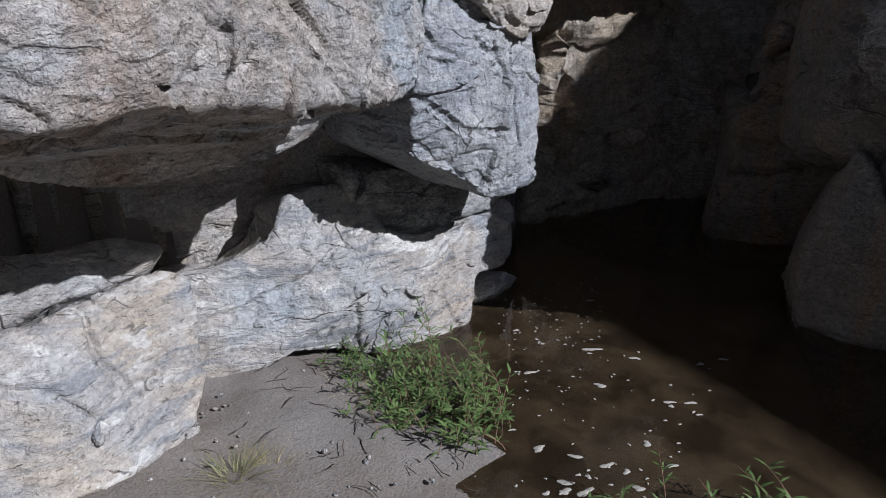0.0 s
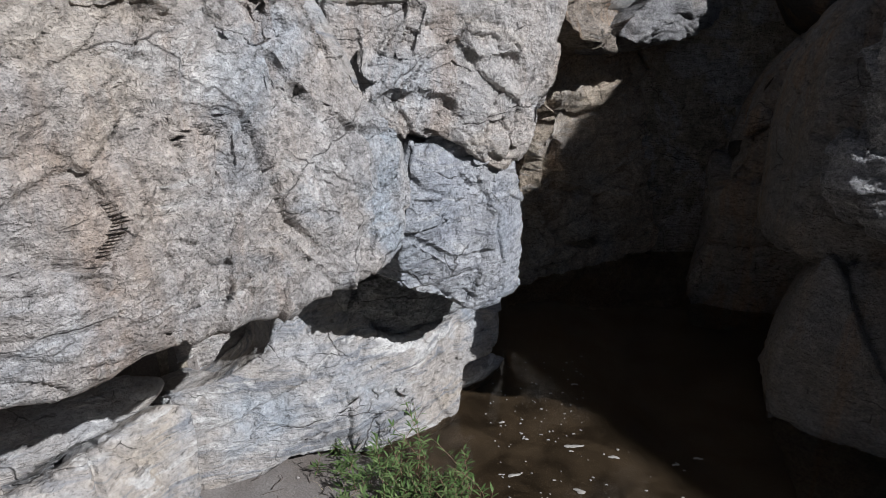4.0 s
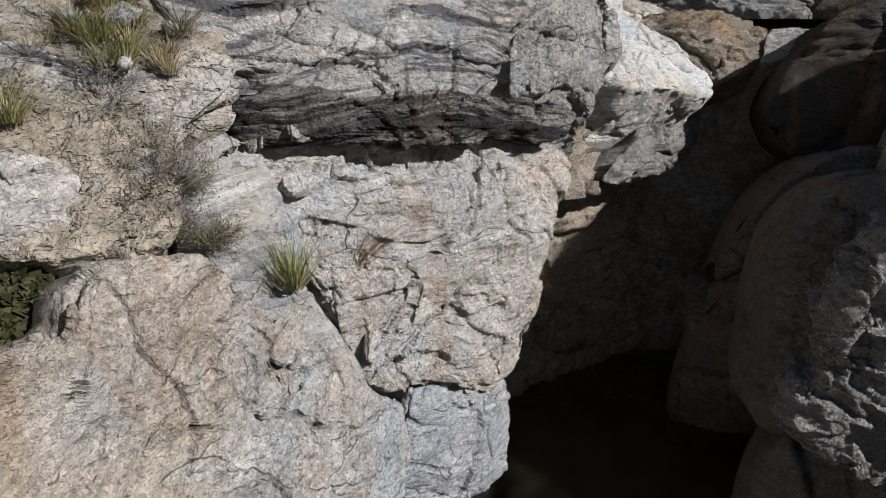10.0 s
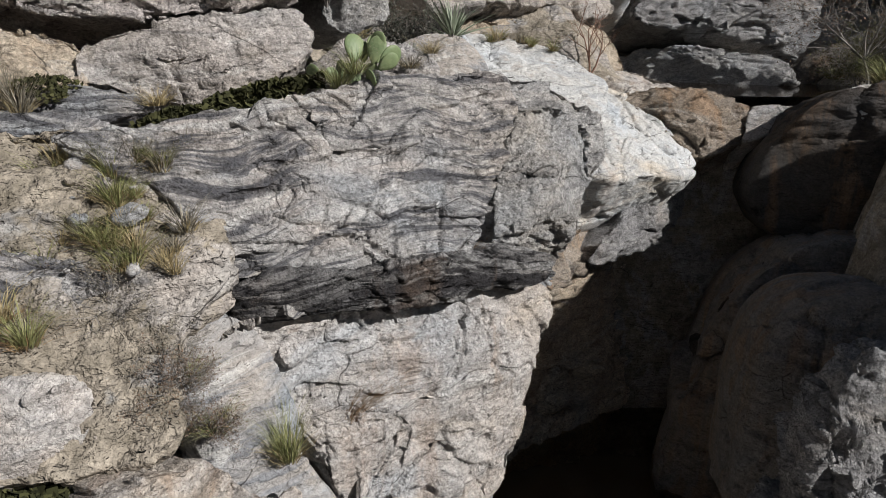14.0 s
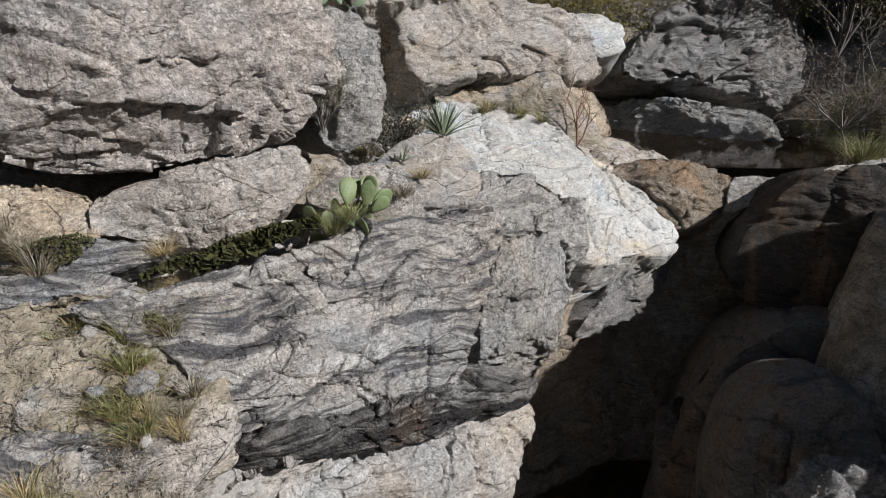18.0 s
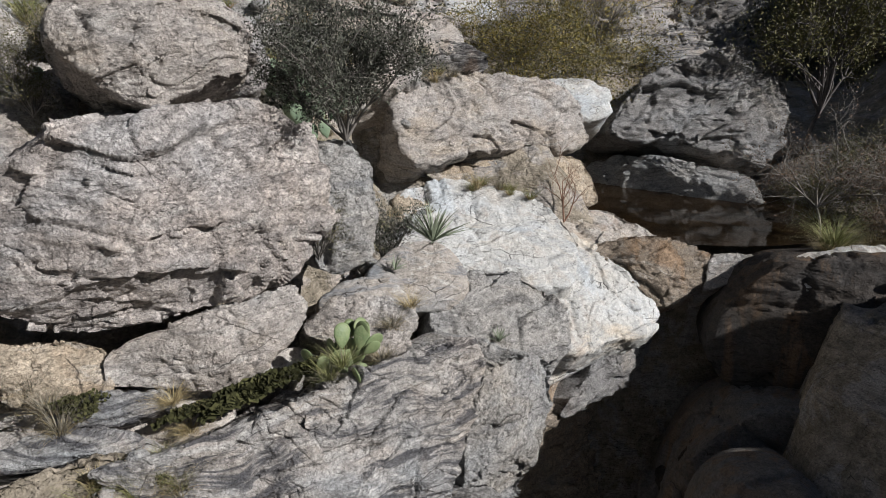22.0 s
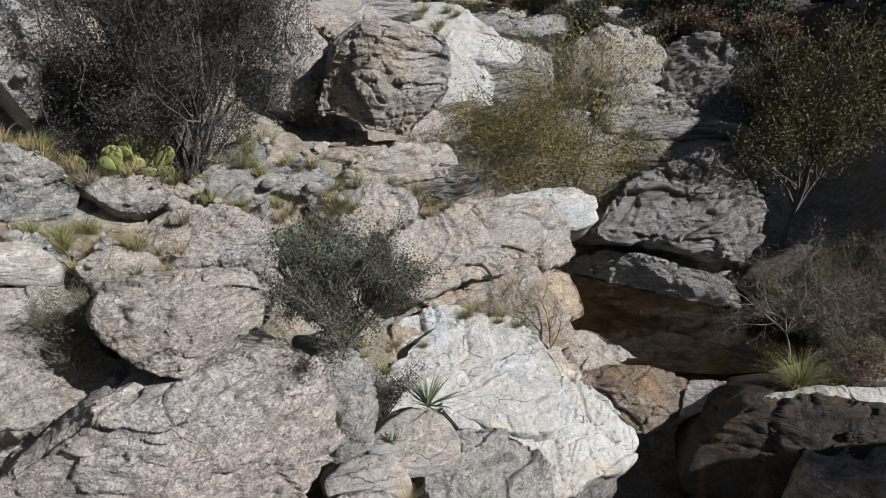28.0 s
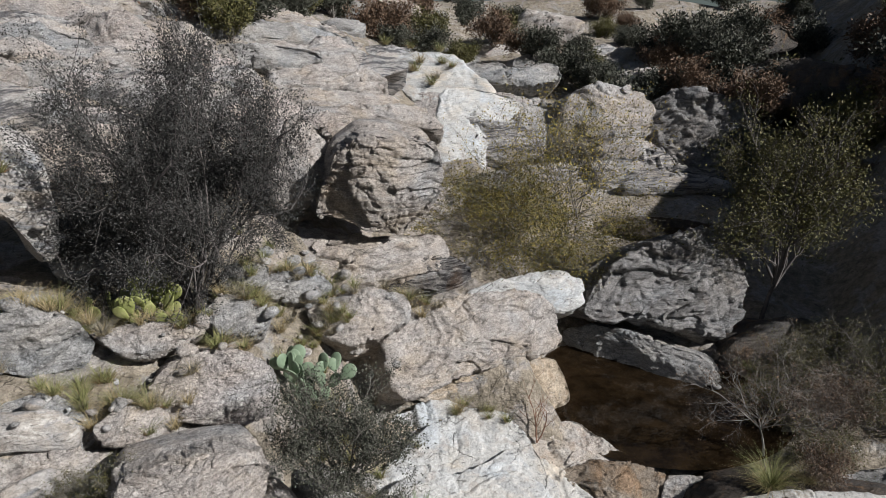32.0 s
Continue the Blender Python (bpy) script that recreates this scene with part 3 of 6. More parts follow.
def pool(name, material, centre, rx, ry, label):
    n = 64
    v = [(0, 0, 0)] + [(rx * math.cos(k * 2 * math.pi / n), ry * math.sin(k * 2 * math.pi / n), 0) for k in range(n)]
    q = np.array([(0, 1 + k, 1 + (k + 1) % n) for k in range(n)])
    ob = new(name, mesh_of(name, np.array(v), q, material))
    ob.location = centre
    return tagged(ob, label, "water", kind="structure")


ground()
pool("water_lower", WATER_LOW, (3.2, 4.0, 0.04), 7.5, 9.0, "still brown pool water, clear over sand at its edge")
pool("water_upper", WATER_HIGH, (6.4, 14.5, 6.18), 3.6, 3.35, "dark tea-coloured water in a rock basin")

pool("water_far", WATER_HIGH, (9.6, 23.6, 8.25), 2.6, 1.6, "small brown pool among far ledges")

# ---- rocks ----
rock("rock_shelf", "pale", (-0.71, 5.43, 0.64), 37, 16, 0.3, 1.6, 0.34, 170,
     [(-1.76, 0.19), (-1.65, -0.23), (-1.66, -0.65), (-1.49, -0.73), (-1.11, -0.53), (-0.89, -0.46), (-0.37, -0.62), (0.09, -0.82), (0.48, -0.87), (0.94, -0.79), (1.08, -0.55), (1.17, -0.21), (1.60, -0.22), (1.76, 0.15), (1.75, 0.49), (0.88, 0.35), (0.39, 0.31), (0.15, 0.42), (-0.03, 0.87), (-0.72, 0.86), (-0.85, 0.56), (-1.17, 0.42), (-1.54, 0.41), (-1.73, 0.47)], label="pale water-polished gneiss shelf at the pool's edge", grooves=[(0.03, 0.05, [(-0.26, 0.42), (-0.52, 0.23), (-0.87, 0.08), (-1.18, -0.01), (-1.55, -0.03)]), (0.02, 0.03, [(-0.04, 0.37), (-0.16, 0.08), (-0.02, -0.13), (0.59, -0.34), (0.80, -0.67)])])
rock("rock_shelf", "pale", (0.49, 6.45, 0.16), 30, 55, 0.12, 0.8, 0.34, 40,
     [(-0.46, -0.06), (-0.22, -0.16), (0.25, -0.07), (0.46, 0.02), (0.23, 0.15), (-0.19, 0.16)], label="low white rock spit reaching into the brown pool")
rock("rock_slab", "pale", (-2.48, 3.63, 1.26), 42, 40, 0.2, 1.2, 0.34, 80,
     [(-0.74, -0.18), (-0.35, -0.24), (-0.02, -0.16), (0.29, -0.14), (0.59, -0.04), (0.69, 0.01), (0.74, 0.08), (0.60, 0.15), (0.31, 0.20), (0.04, 0.19), (-0.24, 0.21), (-0.66, 0.24)], label="smooth pale slab lying under the overhanging cliff")
rock("rock_slab", "pale", (-2.08, 3.20, 0.36), 54, 24, 0.3, 1.5, 0.34, 120,
     [(-0.91, -0.11), (0.34, -0.98), (0.49, -0.60), (0.69, -0.37), (0.58, -0.23), (0.59, 0.01), (0.77, 0.22), (0.87, 0.56), (0.91, 0.84), (0.71, 0.93), (0.41, 0.94), (0.03, 0.84), (-0.23, 0.86), (-0.58, 0.98)], label="rounded pale gneiss bank beside the creek sand", grooves=[(0.02, 0.04, [(0.12, 0.93), (0.10, 0.69), (0.09, 0.48), (0.21, 0.25)]), (0.015, 0.03, [(-0.38, 0.56), (-0.17, 0.43), (0.00, 0.14)])])
rock("cliff_block", "rust", (-1.15, 3.15, 3.53), 56, 14, 0.32, 2.2, 0.34, 230,
     [(-1.54, -1.06), (-1.11, -1.16), (-0.85, -1.18), (-0.58, -1.15), (-0.34, -1.17), (-0.06, -1.17), (0.31, -1.20), (0.65, -1.24), (0.96, -1.22), (1.27, -1.10), (1.44, -0.74), (1.54, -0.43), (1.39, -0.52), (1.17, -0.21), (0.85, 0.19), (0.63, 0.45), (0.38, 0.62), (0.23, 0.80), (0.19, 1.03), (0.02, 1.16), (-0.24, 1.22), (-0.51, 1.24), (-0.65, 1.11), (-0.72, 0.91), (-0.95, 0.95), (-1.36, 1.02)], label="massive tan granite block overhanging the shelf, rust-streaked", grooves=[(0.016, 0.09, [(0.10, 0.46), (0.01, 0.06), (-0.06, -0.21), (-0.08, -0.43), (-0.16, -0.64), (-0.21, -0.85), (-0.24, -1.06)]), (0.035, 0.1, [(0.30, 0.01), (0.45, -0.14), (0.58, -0.25), (0.92, -0.39), (1.22, -0.45)]), (0.015, 0.06, [(0.12, -0.85), (0.26, -0.99), (0.44, -1.17)]), (0.02, 0.05, [(0.22, 0.57), (0.36, 0.33), (0.43, 0.18)]), (0.015, 0.045, [(0.68, -0.36), (0.97, -0.41), (1.09, -0.74), (0.79, -1.12)])])
rock("cliff_block", "blue", (0.26, 5.06, 2.27), 42, -2, 0.2, 1.3, 0.34, 140,
     [(-0.74, -0.09), (-0.68, -0.40), (-0.31, -0.57), (0.11, -0.81), (0.49, -0.77), (0.74, -0.71), (0.74, 0.09), (0.53, 0.59), (0.10, 0.76), (-0.34, 0.81), (-0.68, 0.73)], label="blue-grey fractured gneiss block above the pool", grooves=[(0.012, 0.06, [(-0.75, 0.57), (-0.54, 0.39), (-0.39, 0.33)]), (0.014, 0.07, [(-0.36, 0.74), (-0.25, 0.64), (0.04, 0.60), (0.19, 0.62)]), (0.012, 0.06, [(-0.22, 0.46), (0.02, 0.34), (-0.01, 0.45)]), (0.012, 0.04, [(-0.84, 0.13), (-0.56, -0.04), (-0.25, -0.20), (0.21, -0.25)]), (0.01, 0.03, [(0.24, 0.55), (0.21, 0.15), (0.35, -0.37)])])
rock("cliff_block", "tan", (-0.03, 4.84, 3.97), 34, 4, 0.3, 1.6, 0.34, 210,
     [(-1.56, 1.09), (-1.47, 0.70), (-1.24, 0.41), (-1.00, 0.02), (-0.85, -0.35), (-0.61, -0.86), (0.13, -1.01), (0.61, -1.25), (0.95, -1.11), (1.16, -0.39), (1.30, 0.16), (1.56, 0.67), (1.50, 0.88), (0.91, 1.01), (-0.17, 1.25), (-1.04, 1.22)], label="warm pinkish tan cliff with hairline joints", grooves=[(0.014, 0.05, [(-0.30, -0.33), (-0.18, 0.01), (0.04, 0.19), (0.26, 0.30), (0.39, 0.55), (0.44, 0.90)]), (0.035, 0.14, [(-0.60, -0.76), (-0.47, -0.66), (-0.21, -0.65), (0.04, -0.71)]), (0.01, 0.05, [(0.13, -0.33), (0.29, -0.43), (0.62, -0.40)]), (0.009, 0.03, [(-0.99, 0.92), (-0.67, 0.93), (-0.36, 0.97), (-0.22, 0.89)]), (0.01, 0.04, [(0.61, 0.80), (0.66, 0.35), (0.88, 0.18)]), (0.009, 0.03, [(-1.01, 0.56), (-0.79, 0.50), (-0.45, 0.34)])])
rock("cliff_block", "pale", (-1.08, 3.92, 4.27), 40, 20, 0.14, 1.2, 0.34, 70,
     [(-0.41, 0.11), (-0.31, -0.41), (0.13, -1.03), (0.59, -1.13), (0.50, -0.73), (0.24, -0.23), (0.31, 0.22), (0.20, 0.76), (0.03, 1.00), (-0.34, 1.05), (-0.46, 0.77)], label="pale wedge of rock with grass along its joint")
rock("soil_bank", "soilbank", (-2.34, 3.82, 5.53), 26, 46, 0.2, 1.6, 0.34, 80,
     [(-0.92, -1.09), (-0.46, -1.22), (0.04, -1.30), (0.63, -1.26), (0.71, -0.91), (0.84, -0.46), (1.12, -0.34), (1.18, 0.02), (1.05, 0.54), (0.79, 1.10), (0.21, 1.23), (-0.14, 1.20), (-1.03, 1.05)], label="stony tan soil bank with dry grass")
rock("rock_ledge", "band", (-2.50, 3.70, 5.36), 28, 25, 0.25, 1.4, 0.34, 70,
     [(-0.69, -0.25), (-0.18, -0.26), (0.27, -0.36), (0.61, -0.37), (0.69, -0.01), (0.51, 0.24), (0.18, 0.34), (-0.11, 0.34), (-0.63, 0.33)], label="dark banded gneiss ledge among dry grass")
rock("rock_ledge", "tan", (-2.20, 3.17, 4.85), 35, 30, 0.2, 1.2, 0.34, 60,
     [(-0.67, -0.25), (-0.22, -0.24), (0.19, -0.26), (0.76, -0.45), (0.77, -0.24), (0.53, 0.11), (0.18, 0.31), (-0.13, 0.36), (-0.58, 0.42)], label="tan weathered ledge above the overhanging block")
rock("cliff_block", "band", (-0.66, 5.01, 5.87), 27, 30, 0.27, 2, 0.34, 230,
     [(-1.92, 0.54), (-1.54, 0.29), (-1.19, 0.01), (-1.04, -0.35), (-0.92, -0.78), (-0.77, -0.91), (-0.26, -0.84), (0.36, -0.97), (0.97, -0.96), (1.30, -0.42), (1.55, 0.04), (1.89, 0.53), (1.92, 0.93), (1.38, 0.97), (0.52, 0.82), (0.06, 0.74), (-0.66, 0.65), (-1.25, 0.60), (-1.77, 0.63)], label="grey and black banded gneiss lip, jutting over the cliff", grooves=[(0.018, 0.1, [(-0.99, -0.08), (-0.72, -0.05), (-0.40, -0.05), (0.01, -0.16), (0.34, -0.35), (0.64, -0.33), (1.24, -0.44)]), (0.02, 0.09, [(-0.89, -0.52), (-0.48, -0.47), (-0.22, -0.42), (0.12, -0.51), (0.31, -0.67)]), (0.014, 0.05, [(-1.03, 0.13), (-0.56, 0.15), (0.08, 0.18), (0.58, 0.27), (1.43, 0.45)]), (0.016, 0.08, [(0.31, -0.66), (0.39, -0.44), (0.73, -0.38)]), (0.02, 0.08, [(-0.83, -0.67), (-0.43, -0.67), (-0.11, -0.74), (0.27, -0.83)]), (0.012, 0.045, [(-0.71, 0.48), (-0.23, 0.40), (0.34, 0.48), (1.07, 0.56), (1.75, 0.72)]), (0.012, 0.05, [(-0.52, -0.25), (-0.20, -0.35), (0.18, -0.41)])])
rock("cliff_block", "grey", (1.24, 6.16, 5.50), 42, 6, 0.24, 1.6, 0.34, 120,
     [(-0.80, -0.34), (-0.69, -0.76), (0.03, -0.92), (0.27, -0.62), (0.50, -0.18), (0.80, 0.26), (0.76, 0.67), (0.20, 0.92), (-0.31, 0.88), (-0.50, 0.59), (-0.70, 0.15)], label="grey squared block at the end of the banded lip", grooves=[(0.014, 0.05, [(-0.65, 0.39), (-0.17, 0.25), (0.37, 0.36)]), (0.012, 0.05, [(-0.84, -0.29), (-0.38, -0.40), (0.15, -0.41)])])
rock("cliff_block", "brown", (4.09, 11.70, 4.48), 56, 8, 0.22, 1.5, 0.34, 110,
     [(-4.59, -0.32), (-4.31, -0.76), (-3.06, -0.79), (-1.61, -0.84), (1.10, -0.88), (4.59, -0.38), (4.00, -0.04), (0.04, 0.36), (-1.53, 0.71), (-3.13, 0.88), (-3.19, 0.53), (-3.69, 0.03)], label="brown-stained block hanging over the gorge", grooves=[(0.03, 0.1, [(-1.20, 0.20), (-1.57, -0.23), (-2.49, -0.66)]), (0.03, 0.08, [(-4.60, -0.33), (-3.42, -0.39), (-1.90, -0.43)])])
rock("cliff_block", "ochre", (3.01, 10.68, 0.73), 34, 0, 0.2, 1.5, 0.34, 90,
     [(-2.26, -1.34), (2.26, -2.94), (1.21, 2.42), (0.54, 2.94), (-0.34, 2.82), (-1.32, 2.87), (-1.59, 2.44), (-1.84, 1.54), (-2.09, 0.31)], label="ochre gorge wall partly in sun", grooves=[(0.03, 0.06, [(-1.79, 1.57), (-1.14, 1.25), (-0.16, 1.18)]), (0.02, 0.05, [(-1.57, 2.00), (-1.05, 1.83), (-0.57, 2.34)])])
rock("rock_slab", "white", (2.59, 10.03, 5.83), 40, 54, 0.2, 1.4, 0.34, 150,
     [(-1.84, 1.17), (-1.75, 0.43), (-1.39, -0.26), (-1.17, -0.95), (-0.74, -1.24), (0.12, -1.25), (1.22, -1.47), (1.84, -1.12), (1.71, -0.63), (1.54, -0.11), (1.38, 0.61), (0.71, 1.46), (-0.68, 1.47)], label="white water-worn rock slope down to the gorge", grooves=[(0.05, 0.05, [(-0.53, 0.87), (-0.18, 0.24), (-0.24, -0.46), (-0.61, -1.00)]), (0.03, 0.05, [(1.19, 0.29), (0.84, -0.38), (1.07, -0.97)])])
rock("boulder", "brown", (4.64, 10.95, 5.77), 6, 38, 0.2, 1.3, 0.34, 70,
     [(-1.26, 0.53), (-0.97, 0.22), (-0.54, -0.25), (-0.13, -0.73), (0.84, -0.47), (1.26, -0.27), (1.18, 0.25), (0.49, 0.59), (-0.42, 0.73)], label="brown and white rock beside the pool's outlet")
rock("rock_sill", "tan", (6.39, 10.97, 5.67), 0, 45, 0.15, 1.6, 0.34, 50,
     [(-0.97, -0.40), (-0.43, -0.20), (0.97, 0.04), (0.78, 0.28), (0.04, 0.40), (-0.70, 0.38)], label="wet brown rock sill where the upper pool spills")
# the back wall's deep shade is given by its black colour
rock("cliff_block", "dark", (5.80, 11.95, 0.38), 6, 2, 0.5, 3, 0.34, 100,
     [(-3.71, -4.01), (0.60, -4.41), (5.00, -3.38), (3.00, 5.15), (1.39, 5.14), (-0.33, 4.86), (-1.07, 4.30), (-2.71, 3.27), (-4.19, 2.91), (-4.63, 0.22), (-4.80, -2.11)], label="back wall of the gorge, coloured black for deep shade")
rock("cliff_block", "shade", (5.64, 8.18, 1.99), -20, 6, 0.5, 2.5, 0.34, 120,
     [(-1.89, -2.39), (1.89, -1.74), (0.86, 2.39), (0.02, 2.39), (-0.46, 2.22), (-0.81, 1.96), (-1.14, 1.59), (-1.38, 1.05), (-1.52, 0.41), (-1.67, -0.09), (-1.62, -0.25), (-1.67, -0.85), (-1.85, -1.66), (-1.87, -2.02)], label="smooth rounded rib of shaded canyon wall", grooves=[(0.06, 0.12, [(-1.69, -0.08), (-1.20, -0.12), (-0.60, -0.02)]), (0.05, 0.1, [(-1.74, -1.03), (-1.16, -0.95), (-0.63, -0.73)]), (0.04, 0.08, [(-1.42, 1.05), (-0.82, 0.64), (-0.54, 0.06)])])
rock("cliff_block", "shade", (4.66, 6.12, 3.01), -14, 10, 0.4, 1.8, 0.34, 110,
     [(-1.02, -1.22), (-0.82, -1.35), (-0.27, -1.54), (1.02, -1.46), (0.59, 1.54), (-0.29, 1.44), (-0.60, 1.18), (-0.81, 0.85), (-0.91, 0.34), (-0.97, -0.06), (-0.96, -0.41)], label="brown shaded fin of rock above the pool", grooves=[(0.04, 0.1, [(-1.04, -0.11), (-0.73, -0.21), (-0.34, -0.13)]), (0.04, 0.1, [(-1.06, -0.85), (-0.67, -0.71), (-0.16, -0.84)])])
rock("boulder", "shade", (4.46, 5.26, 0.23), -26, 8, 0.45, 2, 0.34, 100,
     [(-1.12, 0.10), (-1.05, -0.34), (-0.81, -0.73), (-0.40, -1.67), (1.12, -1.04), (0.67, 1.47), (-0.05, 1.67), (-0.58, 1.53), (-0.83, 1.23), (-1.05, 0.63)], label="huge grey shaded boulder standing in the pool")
rock("crag", "crag", (3.97, 4.65, 3.10), -6, 10, 0.25, 0.4, 0.34, 110,
     [(-0.84, -0.43), (-0.61, -0.65), (-0.32, -0.84), (-0.12, -0.99), (0.84, -1.54), (0.70, 1.54), (0.02, 1.46), (-0.27, 1.30), (-0.58, 0.40), (-0.59, 0.06), (-0.75, -0.14)], label="rough jagged grey crag catching the sun")
# these two boulders are coloured near-black for the shade they stand in
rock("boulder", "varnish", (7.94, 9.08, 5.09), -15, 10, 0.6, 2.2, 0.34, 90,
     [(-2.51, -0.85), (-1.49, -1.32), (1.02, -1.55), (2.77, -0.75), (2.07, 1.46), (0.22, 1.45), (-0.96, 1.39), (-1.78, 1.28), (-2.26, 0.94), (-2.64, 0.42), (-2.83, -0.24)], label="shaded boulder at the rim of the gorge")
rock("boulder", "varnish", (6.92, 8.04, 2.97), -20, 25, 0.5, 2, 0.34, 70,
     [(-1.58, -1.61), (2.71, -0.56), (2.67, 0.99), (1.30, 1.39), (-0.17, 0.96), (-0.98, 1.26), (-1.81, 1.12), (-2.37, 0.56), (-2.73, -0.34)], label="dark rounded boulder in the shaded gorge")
rock("rock_slab", "palepink", (-1.78, 5.81, 6.85), 27, 30, 0.25, 1.3, 0.34, 80,
     [(-1.01, -0.20), (-0.77, -0.25), (-0.19, -0.46), (0.27, -0.41), (0.73, -0.14), (0.97, 0.18), (0.88, 0.45), (0.48, 0.41), (-0.17, 0.31), (-0.80, 0.22), (-1.02, 0.05)], label="pinkish white slab under the great boulder")
rock("rock_ledge", "ochre", (-3.32, 5.16, 6.86), 22, 40, 0.2, 1.2, 0.34, 50,
     [(-0.76, -0.18), (-0.24, -0.21), (0.35, -0.33), (0.71, -0.30), (0.71, 0.10), (0.42, 0.25), (-0.00, 0.31), (-0.24, 0.30), (-0.77, 0.21)], label="crumbly ochre ledge beside the white slab")
rock("rock_slab", "band", (-2.53, 5.20, 6.49), 18, 40, 0.12, 0.9, 0.34, 40,
     [(-0.39, -0.11), (0.05, -0.15), (0.51, -0.07), (0.42, 0.10), (-0.16, 0.14), (-0.48, 0.10)], label="thin dark banded slab set in soil")
rock("boulder", "granite", (-2.26, 5.88, 8.13), 30, 10, 0.7, 1.9, 0.34, 140,
     [(-1.71, -0.56), (-1.29, -0.77), (-0.82, -0.96), (-0.22, -0.99), (0.56, -0.91), (0.97, -0.80), (1.25, -0.62), (1.51, -0.38), (1.70, 0.08), (1.69, 0.55), (1.42, 0.84), (1.04, 0.97), (0.46, 1.00), (-0.17, 0.97), (-0.67, 0.80), (-1.06, 0.62), (-1.55, 0.38), (-1.89, 0.01)], label="great coarse-grained granite boulder with undercut base")
rock("boulder", "grey", (-0.69, 7.37, 7.89), 30, 10, 0.35, 1.2, 0.34, 60,
     [(-0.37, 0.11), (-0.40, -0.67), (-0.14, -0.84), (0.29, -0.63), (0.44, -0.16), (0.41, 0.38), (0.21, 0.79), (-0.02, 0.76), (-0.32, 0.81)], label="grey lichened rock leaning on the great boulder")
rock("boulder", "palepink", (-2.16, 6.17, 9.60), 26, 16, 0.5, 1.4, 0.34, 120,
     [(-0.92, 0.21), (-0.78, -0.09), (-0.48, -0.36), (-0.07, -0.54), (0.06, -0.43), (0.49, -0.30), (0.85, -0.15), (0.92, 0.16), (0.77, 0.45), (0.19, 0.54), (-0.30, 0.54), (-0.75, 0.52)], label="grey cracked boulder resting on the great boulder", grooves=[(0.025, 0.1, [(-0.61, 0.32), (-0.54, 0.12), (-0.62, -0.06)]), (0.02, 0.08, [(-0.14, 0.07), (-0.04, -0.15), (-0.12, -0.34)]), (0.02, 0.06, [(0.02, 0.33), (0.41, 0.32), (0.80, 0.20)])])
rock("boulder", "granite", (-2.61, 8.57, 9.69), 30, 20, 0.35, 1.3, 0.34, 70,
     [(-0.88, -0.14), (-0.47, -0.40), (0.29, -0.66), (0.73, -0.59), (0.91, -0.32), (0.78, 0.19), (0.18, 0.61), (-0.53, 0.60), (-0.78, 0.45), (-0.97, 0.20)], label="pinkish fractured granite block on the slope")
rock("boulder", "pale", (0.22, 8.27, 6.61), 15, 30, 0.25, 0.9, 0.34, 60,
     [(-0.41, -0.46), (0.44, -0.50), (0.76, -0.13), (0.52, 0.36), (0.07, 0.58), (-0.38, 0.43), (-0.83, 0.08)], label="small pale rock in front of the yucca")
rock("boulder", "pale", (-0.42, 7.48, 6.45), 15, 30, 0.2, 0.8, 0.34, 50,
     [(-0.47, -0.34), (0.43, -0.48), (0.66, 0.01), (0.31, 0.44), (-0.23, 0.44), (-0.71, 0.20)], label="small pale rock behind the prickly pear")
rock("rock_slab", "grey", (1.39, 8.12, 6.00), 20, 50, 0.2, 1.2, 0.34, 60,
     [(-1.05, 0.12), (-0.67, -0.62), (0.23, -1.06), (0.95, -0.46), (0.97, 0.31), (0.46, 0.79), (-0.26, 0.94), (-0.91, 0.62)], label="smooth grey rock hump beside the white slope")
rock("boulder", "palepink", (1.73, 13.42, 8.36), 34, 32, 0.4, 2, 0.34, 120,
     [(-2.55, -0.53), (-2.28, -0.94), (-1.06, -0.80), (-0.14, -0.90), (0.62, -0.71), (1.68, -1.00), (2.44, -0.76), (2.55, 0.04), (1.72, 0.57), (0.10, 0.97), (-1.31, 1.00), (-1.95, 0.83), (-2.41, 0.30)], label="long pinkish boulder lying across the terrace", grooves=[(0.05, 0.1, [(-1.42, -0.49), (-0.88, 0.15), (-0.98, 0.70)]), (0.04, 0.12, [(0.21, -0.35), (0.95, -0.65), (2.12, -0.55)])])
rock("rock_ledge", "ochre", (2.23, 12.75, 6.78), 28, 38, 0.25, 1.6, 0.34, 70,
     [(-2.16, 0.72), (-1.16, 0.36), (-0.27, -0.04), (0.39, -0.93), (0.99, -0.48), (2.08, -0.42), (2.16, 0.02), (2.05, 0.75), (0.59, 0.93), (-0.04, 0.89), (-0.97, 0.91)], label="ochre ledge beneath the long boulder")
rock("boulder", "white", (1.22, 11.89, 6.42), 14, 42, 0.3, 1.6, 0.34, 90,
     [(-1.56, -0.35), (-0.41, -0.75), (0.29, -0.97), (1.36, -0.53), (1.56, 0.01), (0.89, 0.63), (-0.22, 0.97), (-1.39, 0.76)], label="smooth whitish dome of rock above the slope")
rock("rock_slab", "white", (1.49, 9.92, 6.39), 18, 62, 0.2, 1.3, 0.34, 60,
     [(-1.05, 0.38), (-0.65, -0.30), (-0.01, -0.77), (0.97, -0.95), (1.51, -0.05), (0.93, 0.45), (0.14, 0.44), (-0.49, 0.81), (-1.56, 0.72), (-1.89, -0.19)], label="white scoured ramp of rock")
